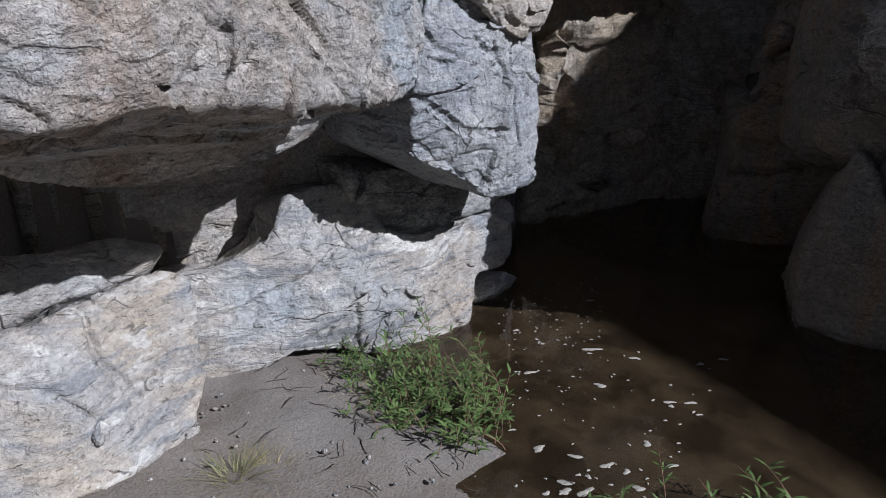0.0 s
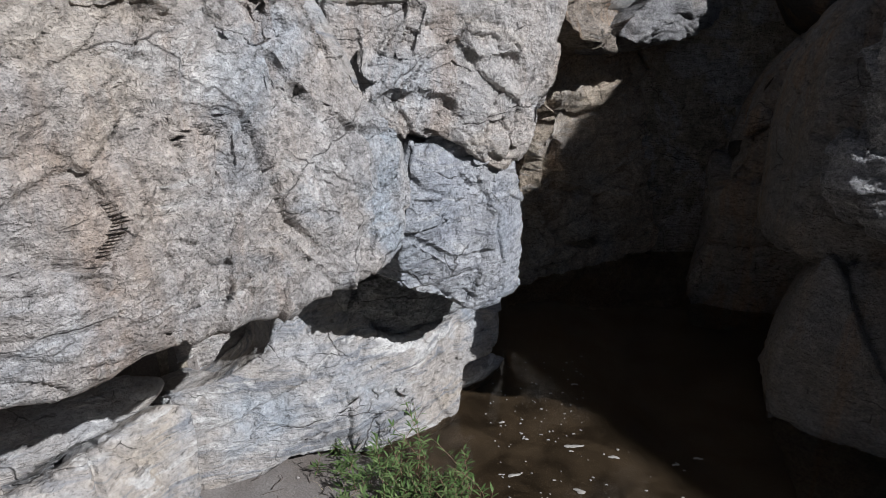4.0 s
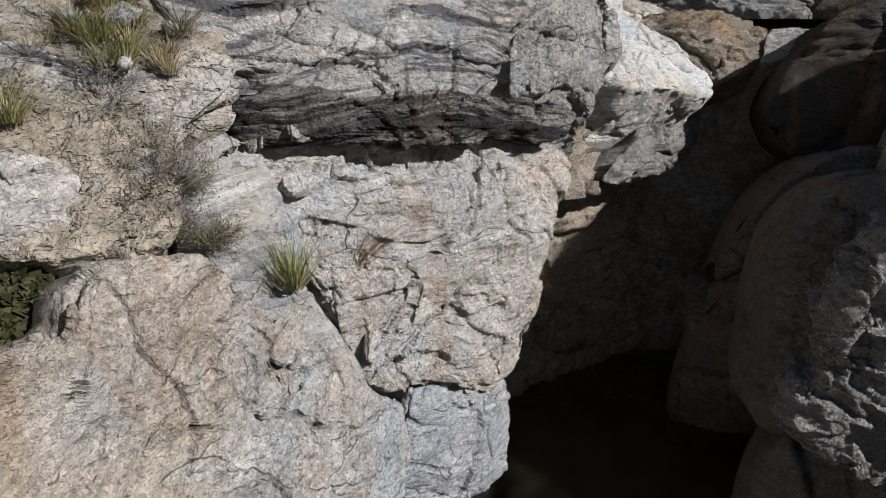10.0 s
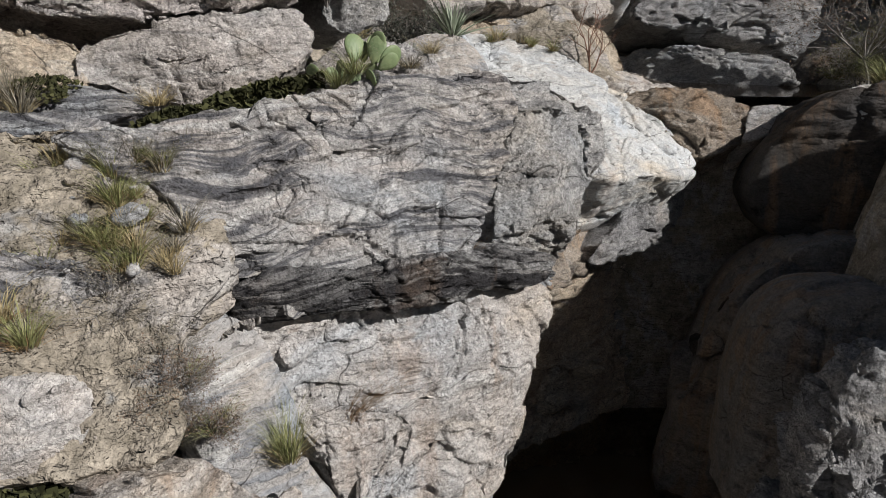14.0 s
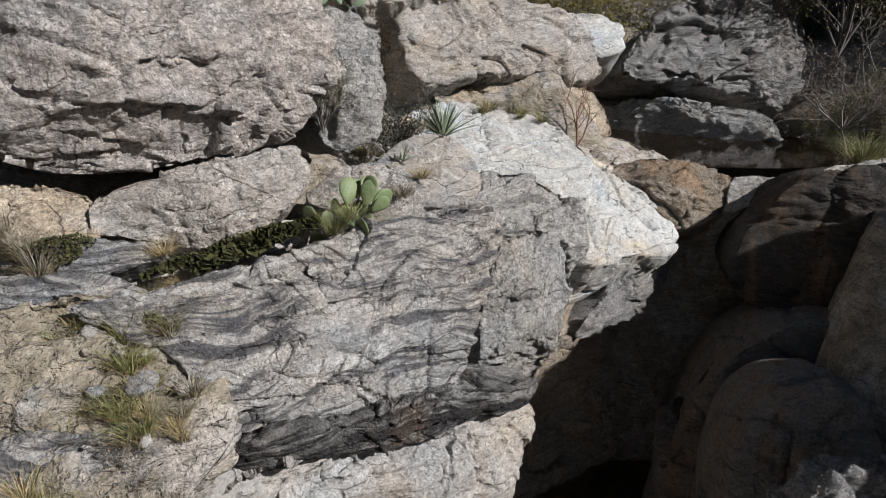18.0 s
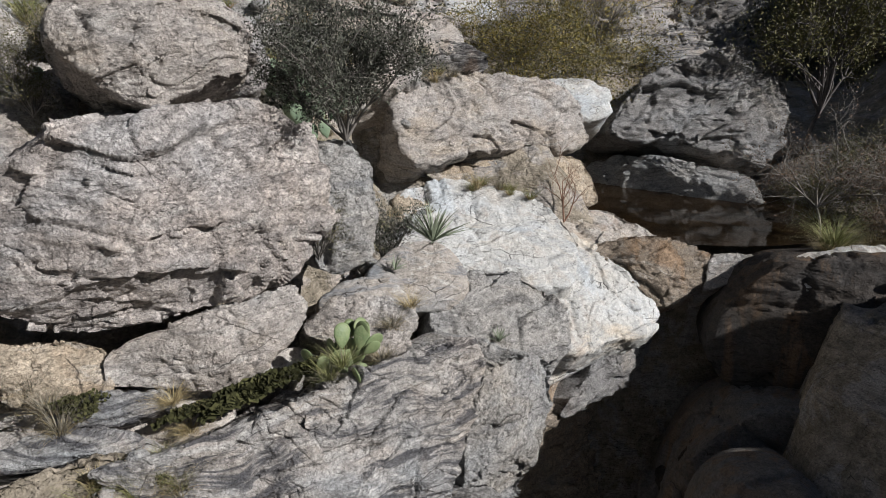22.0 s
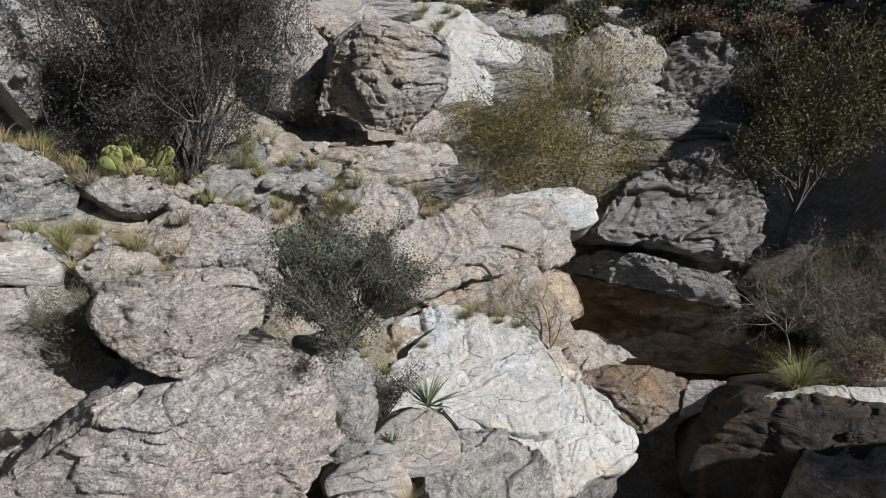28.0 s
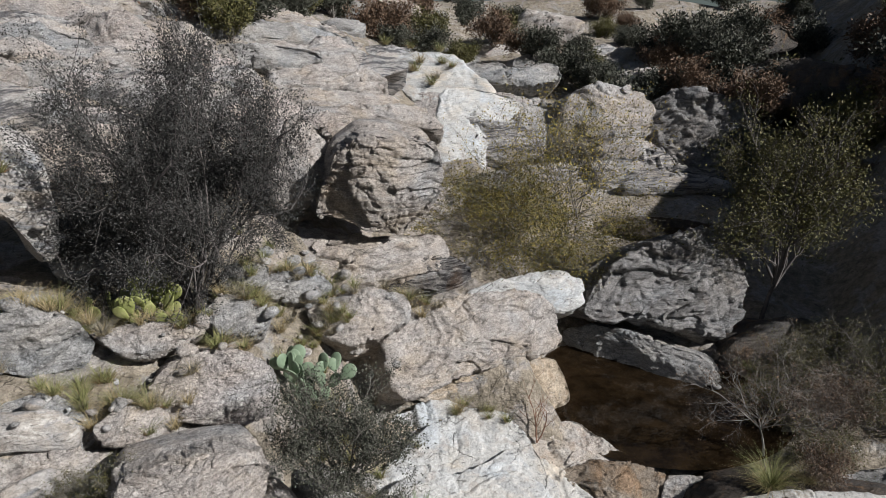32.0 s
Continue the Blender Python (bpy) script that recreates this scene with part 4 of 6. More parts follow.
rock("rock_slab", "tan", (3.98, 11.74, 6.16), 14, 65, 0.15, 1.3, 0.34, 50,
     [(-1.05, -0.36), (-0.13, -0.49), (0.90, -0.93), (1.67, -0.74), (0.89, -0.00), (0.28, 0.92), (-0.55, 0.85), (-1.57, 0.16)], label="gravelly tan ramp at the upper pool's shore")
rock("boulder", "crag", (7.69, 16.76, 8.23), 12, 20, 0.4, 2.2, 0.34, 110,
     [(-2.82, -0.50), (-2.50, -0.75), (-1.30, -0.84), (0.45, -1.30), (1.73, -1.64), (2.40, -0.71), (2.82, 0.44), (2.07, 1.64), (0.74, 1.57), (-0.74, 1.28), (-1.85, 0.70), (-2.41, 0.26)], label="long rough grey boulder beyond the upper pool")
rock("rock_ledge", "grey", (6.59, 16.03, 6.39), -36, 20, 0.2, 1.4, 0.34, 80,
     [(-2.32, -0.53), (-1.27, -0.62), (0.38, -0.62), (2.04, -0.60), (2.32, -0.04), (1.83, 0.48), (0.91, 0.55), (-0.35, 0.62), (-1.36, 0.62), (-2.15, 0.20)], label="sunlit grey ledge along the upper pool")
rock("boulder", "white", (3.46, 15.64, 8.48), 10, 35, 0.3, 1.5, 0.34, 50,
     [(-1.43, -0.27), (-0.24, -0.33), (0.63, -0.64), (1.44, -0.49), (1.44, 0.30), (0.69, 0.57), (-0.57, 0.46), (-1.66, 0.20), (-2.15, -0.16)], label="white rock at the end of the upper pool")
rock("rock_slab", "black", (0.35, 14.37, 9.37), 14, 12, 0.25, 1.4, 0.34, 80,
     [(-1.50, -0.11), (-0.58, -0.44), (0.25, -0.51), (1.34, -0.21), (1.50, 0.10), (0.87, 0.51), (-0.67, 0.37)], label="dark layered slab with an undercut edge")
rock("boulder", "palepink", (-0.48, 14.08, 11.74), 10, -4, 0.55, 2.2, 0.34, 130,
     [(-1.49, -0.68), (-0.94, -0.80), (-0.32, -1.00), (0.53, -1.24), (1.19, -0.46), (1.40, -0.10), (1.49, 0.59), (1.22, 1.03), (0.34, 1.24), (-0.39, 1.24), (-1.01, 0.79), (-1.21, 0.31)], label="great layered granite boulder perched on a slab", grooves=[(0.04, 0.12, [(-1.03, 0.49), (-0.32, 0.60), (0.53, 0.42), (1.28, 0.53)]), (0.03, 0.08, [(-0.67, 0.96), (0.29, 0.90), (1.21, 0.89)]), (0.03, 0.08, [(-1.17, 0.02), (-0.45, 0.07), (1.16, -0.09)])])
rock("boulder", "palepink", (-2.44, 15.06, 12.10), 16, 18, 0.5, 2, 0.34, 80,
     [(-0.85, -1.01), (-0.36, -1.16), (0.17, -1.05), (0.66, -0.05), (0.85, 0.69), (-0.16, 1.16), (-0.56, 0.23)], label="granite boulder beside the perched boulder")
rock("rock_slab", "palepink", (-1.29, 14.30, 9.92), 15, 50, 0.4, 2.2, 0.34, 70,
     [(-2.11, 0.17), (-0.93, -0.56), (-0.34, -0.92), (0.98, -0.83), (2.27, -0.60), (2.49, -0.24), (2.39, 0.57), (1.44, 0.18), (0.48, 0.25), (-0.64, 0.87), (-1.41, 1.05), (-2.63, 0.69)], label="pinkish bedrock slab carrying the perched boulder")
rock("cliff_block", "pale", (-6.26, 9.68, 12.61), 35, 10, 0.5, 2, 0.34, 70,
     [(-1.24, -0.60), (0.13, -0.47), (0.36, -0.86), (0.57, -1.41), (0.85, -1.22), (0.91, -0.58), (0.90, 0.07), (0.78, 0.76), (0.37, 0.95), (-0.32, 0.95), (-1.07, 0.35)], label="pale steep outcrop beside the dark tree")
rock("boulder", "grey", (-5.09, 8.25, 10.64), 30, 20, 0.4, 1.4, 0.34, 60,
     [(-0.75, -0.17), (-0.15, -0.44), (0.25, -0.50), (0.69, -0.44), (0.78, -0.12), (0.45, 0.33), (0.12, 0.52), (-0.28, 0.51), (-0.68, 0.36)], label="grey boulder among grass on the slope")
rock("boulder", "palepink", (-3.71, 8.84, 10.40), 25, 30, 0.3, 1.3, 0.34, 50,
     [(-0.62, 0.04), (-0.35, -0.26), (0.03, -0.34), (0.53, -0.18), (0.89, -0.02), (0.34, 0.22), (-0.29, 0.28), (-0.82, 0.25)], label="pinkish low rock below the cactus")
rock("boulder", "grey", (-2.68, 9.99, 10.29), 20, 35, 0.25, 1.2, 0.34, 40,
     [(-0.23, -0.37), (0.42, -0.37), (0.60, -0.05), (0.22, 0.36), (-0.24, 0.42), (-0.63, 0.08)], label="blue-grey lichened rock among grass")
rock("boulder", "pale", (-4.61, 7.14, 9.90), 25, 30, 0.25, 1.1, 0.34, 40,
     [(-0.64, -0.08), (0.06, -0.26), (0.55, -0.39), (0.64, -0.12), (0.36, 0.25), (-0.02, 0.26), (-0.61, 0.33)], label="small pale rock in dry grass")
rock("rock_slab", "white", (2.32, 25.93, 10.95), 8, 40, 0.3, 3, 0.34, 60,
     [(-0.75, -3.72), (0.37, -3.21), (0.90, 0.21), (2.88, 1.98), (2.11, 2.66), (0.43, 3.16), (-0.79, 2.79), (-1.27, 0.50), (-2.01, -3.14)], label="dry white waterfall chute between boulders")
rock("boulder", "grey", (4.90, 28.22, 11.46), 5, 15, 0.8, 3, 0.34, 50,
     [(-1.17, -1.21), (0.62, -1.15), (1.92, -0.90), (1.95, 1.10), (-0.11, 1.21), (-1.89, 0.83), (-2.17, -0.52)], label="grey boulder with a dark hole beside the chute")
rock("boulder", "palepink", (8.67, 28.25, 12.04), 8, 15, 0.9, 3, 0.34, 50,
     [(-0.99, -1.33), (0.60, -1.22), (2.23, -0.85), (2.40, 0.40), (1.47, 1.15), (-0.39, 1.50), (-1.97, 0.88), (-2.29, -1.08)], label="pinkish block above the yellow bush")
rock("rock_ledge", "band", (10.81, 27.29, 9.45), 4, 25, 0.8, 3, 0.34, 50,
     [(-2.23, -1.11), (0.87, -1.01), (3.77, -0.92), (3.61, 0.12), (0.99, 0.40), (0.42, 1.31), (-1.00, 1.57), (-3.12, 0.68)], label="layered grey ledge above a small pool", layers=4.0)
rock("boulder", "crag", (13.67, 29.27, 11.14), -4, 10, 0.9, 3, 0.34, 60,
     [(-1.51, -1.03), (-0.40, -2.06), (1.70, -2.30), (2.33, -0.21), (1.93, 1.57), (0.38, 1.68), (-0.94, 2.18), (-2.32, 1.53), (-2.62, -0.01)], label="rough grey block with black shadowed clefts")
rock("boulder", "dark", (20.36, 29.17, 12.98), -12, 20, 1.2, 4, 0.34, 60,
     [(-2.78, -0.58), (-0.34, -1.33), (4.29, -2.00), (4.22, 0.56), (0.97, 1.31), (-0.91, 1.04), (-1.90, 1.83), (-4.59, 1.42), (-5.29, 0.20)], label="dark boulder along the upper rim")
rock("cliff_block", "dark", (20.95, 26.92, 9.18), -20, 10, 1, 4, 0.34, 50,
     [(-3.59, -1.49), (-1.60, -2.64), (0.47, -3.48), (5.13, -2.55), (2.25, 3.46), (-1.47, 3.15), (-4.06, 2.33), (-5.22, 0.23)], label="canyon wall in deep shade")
rock("rock_slab", "palepink", (-6.28, 33.26, 15.42), 10, 30, 1, 3, 0.34, 60,
     [(-2.35, -0.67), (-0.76, -1.27), (0.88, -1.10), (3.12, -1.23), (3.75, -0.27), (1.53, 0.65), (-0.66, 1.55), (-2.57, 1.34), (-3.13, 0.08)], label="pinkish slab high on the slope", layers=4.0)
rock("rock_slab", "palepink", (-3.32, 26.25, 13.34), 10, 30, 0.9, 3, 0.34, 60,
     [(-1.80, -0.89), (0.18, -1.03), (2.00, -0.92), (2.54, 0.09), (1.67, 0.85), (-0.38, 1.09), (-1.95, 0.95), (-2.43, -0.16)], label="cracked pinkish slab above the boulders", layers=4.0)
rock("rock_slab", "palepink", (-12.51, 24.27, 15.27), 15, 40, 0.7, 4, 0.34, 60,
     [(-4.29, -0.92), (-0.45, -0.87), (1.72, -0.45), (3.62, -0.93), (5.62, -0.64), (4.24, 0.28), (1.70, 0.88), (-0.53, 1.06), (-1.96, 1.13), (-4.42, 0.28)], label="long pale slab across the hillside", layers=4.0)
rock("rock_slab", "white", (1.14, 31.83, 13.35), 5, 55, 0.6, 4, 0.34, 40,
     [(-1.45, -1.52), (-0.16, -2.13), (1.44, -2.34), (2.92, -1.51), (2.26, -0.21), (1.11, 2.33), (-1.82, 2.04), (-3.00, 0.63)], label="white scoured creek bed above the chute")
rock("boulder", "grey", (5.19, 33.37, 13.68), 5, 25, 0.7, 3, 0.34, 40,
     [(-1.41, -0.56), (0.64, -0.85), (2.79, -0.23), (2.25, 0.70), (0.12, 0.37), (-1.64, 0.81), (-3.13, 0.34)], label="low grey boulder beside the upper creek")
rock("rock_ledge", "pale", (-1.70, 4.45, 5.04), 25, 25, 0.2, 1, 0.34, 50,
     [(-0.44, -0.03), (-0.33, -0.21), (-0.00, -0.27), (0.28, -0.23), (0.47, -0.08), (0.31, 0.21), (-0.04, 0.29), (-0.38, 0.17)], label="pale jointed ledge below the banded lip")
rock("rock_ledge", "band", (-2.65, 4.82, 6.22), 18, 45, 0.2, 1.2, 0.34, 60,
     [(-0.66, -0.07), (0.04, -0.04), (0.60, -0.44), (0.92, -0.35), (0.65, -0.01), (0.26, 0.22), (-0.12, 0.29), (-0.55, 0.24), (-1.19, 0.10)], label="grey banded ledge at the top of the soil bank")
rock("cliff_block", "crag", (3.69, 10.14, 4.23), 40, 10, 0.25, 1.5, 0.34, 50,
     [(-1.03, -0.53), (-0.24, -0.50), (1.24, -0.16), (1.38, 0.33), (0.04, 0.59), (-0.46, 0.47), (-0.98, 0.00), (-1.60, -0.41)], label="rough grey rock under the white slope")
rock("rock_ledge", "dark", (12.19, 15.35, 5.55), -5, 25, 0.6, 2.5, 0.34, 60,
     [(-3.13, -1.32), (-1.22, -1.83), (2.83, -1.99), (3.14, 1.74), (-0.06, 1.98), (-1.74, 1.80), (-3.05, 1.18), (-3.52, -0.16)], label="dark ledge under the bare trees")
rock("rock_ledge", "grey", (10.76, 10.76, 6.03), -6, 50, 0.3, 1.5, 0.34, 40,
     [(-1.94, -0.23), (1.12, -0.54), (1.61, 0.64), (-0.69, 0.30), (-1.88, 0.00), (-2.60, -0.26)], label="grey ledge beside the upper pool's grass")
rock("rock_ledge", "ochre", (0.81, 11.88, 6.73), 14, 55, 0.2, 1.2, 0.34, 50,
     [(-1.13, -0.46), (0.00, -0.61), (1.33, -0.25), (1.12, 0.34), (0.28, 0.58), (-0.46, 0.60), (-1.11, 0.33)], label="ochre stained rock above the white dome")
rock("boulder", "pale", (-4.34, 6.48, 9.23), 28, 30, 0.3, 1.2, 0.34, 50,
     [(-0.56, -0.37), (0.14, -0.36), (0.45, -0.28), (0.55, -0.04), (0.47, 0.36), (0.23, 0.45), (-0.51, 0.21)], label="pale broken boulder beside the great boulder")
rock("rock_ledge", "palepink", (-4.40, 7.03, 9.31), 28, 35, 0.3, 1.2, 0.34, 40,
     [(-0.86, -0.12), (0.38, -0.40), (0.86, -0.32), (0.78, 0.09), (0.28, 0.31), (-0.28, 0.40), (-0.83, 0.28)], label="pinkish step of bedrock in the grass")
rock("boulder", "palepink", (-3.42, 7.51, 9.73), 25, 30, 0.25, 1.1, 0.34, 40,
     [(-0.42, -0.15), (0.11, -0.29), (0.48, -0.23), (0.39, 0.18), (-0.16, 0.31), (-0.52, 0.10)], label="pinkish knob of rock in the grass")
rock("rock_ledge", "grey", (-4.58, 7.36, 9.85), 28, 35, 0.3, 1.3, 0.34, 50,
     [(-0.64, -0.25), (-0.20, -0.26), (0.47, -0.46), (0.75, -0.21), (0.48, 0.14), (0.04, 0.44), (-0.59, 0.38)], label="grey ledge with dry grass along it")
rock("boulder", "grey", (-2.89, 11.29, 10.57), 18, 30, 0.4, 1.4, 0.34, 36,
     [(-0.15, -0.29), (0.37, -0.24), (0.50, 0.02), (0.11, 0.34), (-0.31, 0.22), (-0.54, -0.08)], label="grey rock at the foot of the dark tree")
rock("rock_slab", "pale", (-5.47, 10.99, 10.97), 25, 35, 0.4, 1.6, 0.34, 40,
     [(-0.55, -0.35), (0.07, -0.34), (0.82, -0.34), (0.69, 0.13), (-0.03, 0.45), (-0.48, 0.39), (-0.77, 0.01)], label="pale slab under the dark tree")
rock("rock_slab", "palepink", (-3.44, 15.41, 10.62), 15, 40, 0.5, 2, 0.34, 50,
     [(-0.56, -0.63), (0.12, -0.43), (1.23, -0.18), (0.99, 0.16), (0.07, 0.70), (-0.63, 0.40), (-1.06, -0.37)], label="pinkish slab beside the dark tree", layers=4.0)
rock("rock_slab", "palepink", (-1.18, 19.79, 12.60), 12, 45, 0.5, 2.5, 0.34, 60,
     [(-1.92, -0.17), (-0.94, -0.51), (0.81, -0.45), (2.42, -0.59), (2.01, 0.32), (0.94, 0.57), (-0.86, 0.36), (-2.22, 0.49), (-2.91, 0.07)], label="pinkish slab behind the perched boulder", layers=4.0)
rock("rock_slab", "grey", (2.96, 21.65, 10.02), 8, 45, 0.5, 2.5, 0.34, 50,
     [(-1.70, -0.67), (-0.55, -0.94), (1.40, -0.31), (2.00, 0.64), (0.78, 0.92), (-0.75, 0.47), (-1.80, 0.26)], label="grey slab at the foot of the dry chute")
rock("boulder", "palepink", (9.72, 27.66, 10.49), 4, 25, 0.6, 2.5, 0.34, 40,
     [(-1.38, -0.46), (-0.10, -0.73), (1.63, -0.49), (1.31, 0.43), (-0.24, 0.83), (-1.58, 0.31)], label="pinkish rock step above the yellow bush", layers=4.0)
rock("rock_ledge", "band", (11.63, 26.27, 9.24), 4, 40, 0.6, 2.5, 0.34, 40,
     [(-2.64, -0.33), (-0.66, -0.50), (2.44, -0.40), (2.61, 0.29), (-0.43, 0.61), (-2.82, 0.08)], label="layered grey ledge at the far pool", layers=4.0)
rock("boulder", "crag", (14.70, 28.68, 10.44), -4, 8, 0.6, 2, 0.34, 40,
     [(0.52, -1.86), (0.82, -0.80), (0.70, 1.40), (-0.06, 1.90), (-0.80, 1.51), (-0.68, -1.62)], label="upright grey rock with dark clefts")
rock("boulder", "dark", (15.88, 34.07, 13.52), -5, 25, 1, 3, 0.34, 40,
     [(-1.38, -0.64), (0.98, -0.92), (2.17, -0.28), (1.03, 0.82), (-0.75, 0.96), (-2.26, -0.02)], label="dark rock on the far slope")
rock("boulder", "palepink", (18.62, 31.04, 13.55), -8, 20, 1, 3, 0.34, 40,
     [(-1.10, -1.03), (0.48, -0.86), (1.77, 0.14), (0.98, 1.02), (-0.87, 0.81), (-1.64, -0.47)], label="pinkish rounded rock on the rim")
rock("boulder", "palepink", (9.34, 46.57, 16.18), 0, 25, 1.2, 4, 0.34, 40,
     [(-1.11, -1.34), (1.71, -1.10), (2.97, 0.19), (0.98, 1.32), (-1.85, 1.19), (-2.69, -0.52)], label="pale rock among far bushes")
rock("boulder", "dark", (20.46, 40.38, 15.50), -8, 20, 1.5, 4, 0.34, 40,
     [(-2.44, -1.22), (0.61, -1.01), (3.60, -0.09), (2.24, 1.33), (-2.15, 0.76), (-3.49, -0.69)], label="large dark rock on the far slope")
rock("cliff_block", "tan", (-1.75, 5.65, 1.35), 32, -18, 0.2, 1.2, 0.34, 70,
     [(-2.91, -0.40), (-2.02, -0.40), (-0.78, -0.81), (0.29, -0.57), (1.60, -0.90), (3.02, -0.84), (2.89, -0.19), (2.49, 0.28), (0.25, 0.81), (-1.44, 0.91), (-2.58, 0.82)], label="dark back of the hollow above the shelf")
rock("cliff_block", "tan", (-1.86, 4.06, 2.16), 50, -30, 0.15, 1.6, 0.34, 70,
     [(-1.28, -0.05), (-0.91, -0.12), (-0.64, -0.23), (-0.07, -0.41), (0.45, -0.36), (1.08, -0.32), (1.34, -0.12), (1.42, 0.14), (0.78, 0.17), (-0.05, 0.31), (-0.90, 0.41), (-1.24, 0.38)], label="shadowed brown underside of the overhanging cliff")
rock("rock_slab", "white", (1.26, 10.76, 6.50), 16, 66, 0.12, 1.2, 0.34, 120,
     [(-1.80, 0.18), (-1.68, -0.64), (-0.79, -1.05), (-0.09, -1.42), (0.79, -1.32), (1.77, -0.66), (1.80, -0.07), (1.70, 0.59), (1.49, 1.22), (0.68, 1.42), (-0.62, 1.08)], label="white scoured bedrock apron above the gorge")
rock("boulder", "palepink", (-0.37, 6.52, 6.71), 20, 35, 0.2, 0.9, 0.34, 50,
     [(-0.26, -0.30), (0.41, -0.38), (0.65, 0.05), (0.26, 0.32), (-0.29, 0.36), (-0.73, 0.05)], label="pinkish rock behind the prickly pear")
rock("rock_ledge", "tan", (-2.75, 5.67, 6.40), 24, 58, 0.2, 1.4, 0.34, 60,
     [(-1.52, -0.27), (-0.38, -0.25), (0.50, -0.30), (1.62, -0.30), (1.94, 0.09), (1.05, 0.10), (0.08, 0.36), (-0.81, 0.38), (-1.57, 0.18)], label="tan ledge between slab and soil bank")
rock("rock_ledge", "tan", (-2.81, 5.31, 6.06), 22, 50, 0.2, 1.6, 0.34, 60,
     [(-1.49, -0.31), (-0.47, -0.40), (0.71, -0.68), (1.16, -0.54), (1.30, 0.56), (0.34, 0.50), (-0.50, 0.53), (-1.56, 0.25)], label="tan bedrock under the soil bank")
rock("rock_ledge", "black", (-0.01, 4.78, 5.17), 24, 8, 0.2, 1.2, 0.34, 130,
     [(-1.39, 0.20), (-1.39, -0.01), (-1.25, -0.11), (-0.75, -0.10), (-0.13, -0.15), (0.47, -0.14), (1.25, -0.22), (1.39, 0.05), (0.54, 0.18), (-0.10, 0.21), (-0.56, 0.20), (-1.05, 0.22)], label="black banded layer along the bottom of the lip")
rock("rock_ledge", "palepink", (-8.40, 19.67, 14.17), 14, 28, 0.6, 3, 0.34, 60,
     [(-2.06, -0.56), (-1.19, -0.74), (0.32, -0.56), (1.75, -0.29), (2.60, 0.37), (1.31, 0.73), (-0.26, 0.52), (-1.61, 0.41), (-2.34, -0.04)], label="pale layered ledge on the hillside behind the tree", layers=4.0)
rock("rock_ledge", "palepink", (-14.65, 29.49, 16.20), 12, 30, 0.8, 4, 0.34, 50,
     [(-4.80, -1.11), (-1.49, -0.73), (1.60, -0.43), (4.62, -0.64), (5.84, -0.18), (2.99, 0.73), (-0.20, 1.03), (-2.80, 0.66), (-4.84, -0.33)], label="long layered ledge high on the hillside", layers=4.0)
rock("boulder", "granite", (-2.22, 17.76, 12.55), 15, 25, 0.5, 2.2, 0.34, 50,
     [(-0.59, -0.48), (0.35, -0.40), (1.09, -0.26), (1.06, 0.24), (0.28, 0.51), (-0.66, 0.44), (-1.18, -0.27)], label="cracked granite step above the perched boulder", layers=4.0)
rock("rock_slab", "palepink", (-0.81, 12.20, 9.31), 15, 42, 0.25, 1.2, 0.34, 50,
     [(-0.95, -0.29), (-0.32, -0.66), (0.51, -0.56), (1.12, -0.11), (1.02, 0.36), (0.20, 0.59), (-0.51, 0.56), (-1.11, 0.29)], label="low pinkish slab half sunk in grassy soil")
rock("rock_slab", "grey", (-2.22, 12.41, 9.92), 18, 38, 0.25, 1.2, 0.34, 44,
     [(-0.56, -0.21), (0.20, -0.41), (0.82, -0.15), (0.63, 0.19), (-0.16, 0.39), (-0.85, 0.19)], label="low grey slab among dry grass")

rock("rock_ledge", "grey", (-0.13, 5.82, 1.30), 36, -6, 0.1, 0.9, 0.34, 60,
     [(-0.92, 0.38), (-0.84, 0.08), (-0.67, -0.25), (-0.36, -0.38), (0.11, -0.31), (0.32, -0.20), (0.76, -0.16), (0.92, -0.01), (-0.32, 0.31)], label="shadowed grey step under the blue block")
# the sunlit top of the dark rim boulder, painted as a thin white slab
rock("rock_slab", "white", (7.94, 9.58, 6.24), -8, 62, 0.12, 0.5, 0.34, 60,
     [(-1.87, -0.01), (-1.60, -0.31), (-1.35, -0.57), (-0.70, -0.50), (0.11, -0.40), (1.46, -0.35), (1.87, 0.57), (0.76, 0.56), (-0.39, 0.48), (-1.21, 0.28)], label="white slab standing in for the rim boulder's sunlit top")
rock("rock_ledge", "palepink", (-3.82, 6.17, 9.05), 25, 48, 0.15, 1.3, 0.34, 50,
     [(-0.95, 0.65), (-0.93, -0.64), (-0.04, -0.65), (0.69, -0.58), (0.95, -0.21), (0.59, 0.22), (0.01, 0.62)], label="low pinkish ledge beside the great boulder, grass-grown")

# ---- plants ----
def leaf_material(name, a, b, rough=0.6):
    k = Nodes(name, rough)
    info = k.t.nodes.new("ShaderNodeNewGeometry").outputs["Random Per Island"]
    col = k.mix(info, a, b)
    col = k.mix(0.5, col, k.ramp(k.noise(k.pos, 14.0, 3), (0.3, 0.6), (0.7, 1.3)), "MULTIPLY")
    return k.done(col)


def pad_material(name, a, b):
    k = Nodes(name, 0.5)
    col = k.mix(k.ramp(k.noise(k.pos, 6.0, 4), (0.35, 0.0), (0.65, 1.0)), a, b)
    dots = k.cells(k.pos, 34.0)
    col = k.mix(k.ramp(dots, (0.14, 0.8), (0.2, 0.0)), col, (0.30, 0.27, 0.18))
    k.bump(dots, 0.5, 0.004)
    return k.done(col)


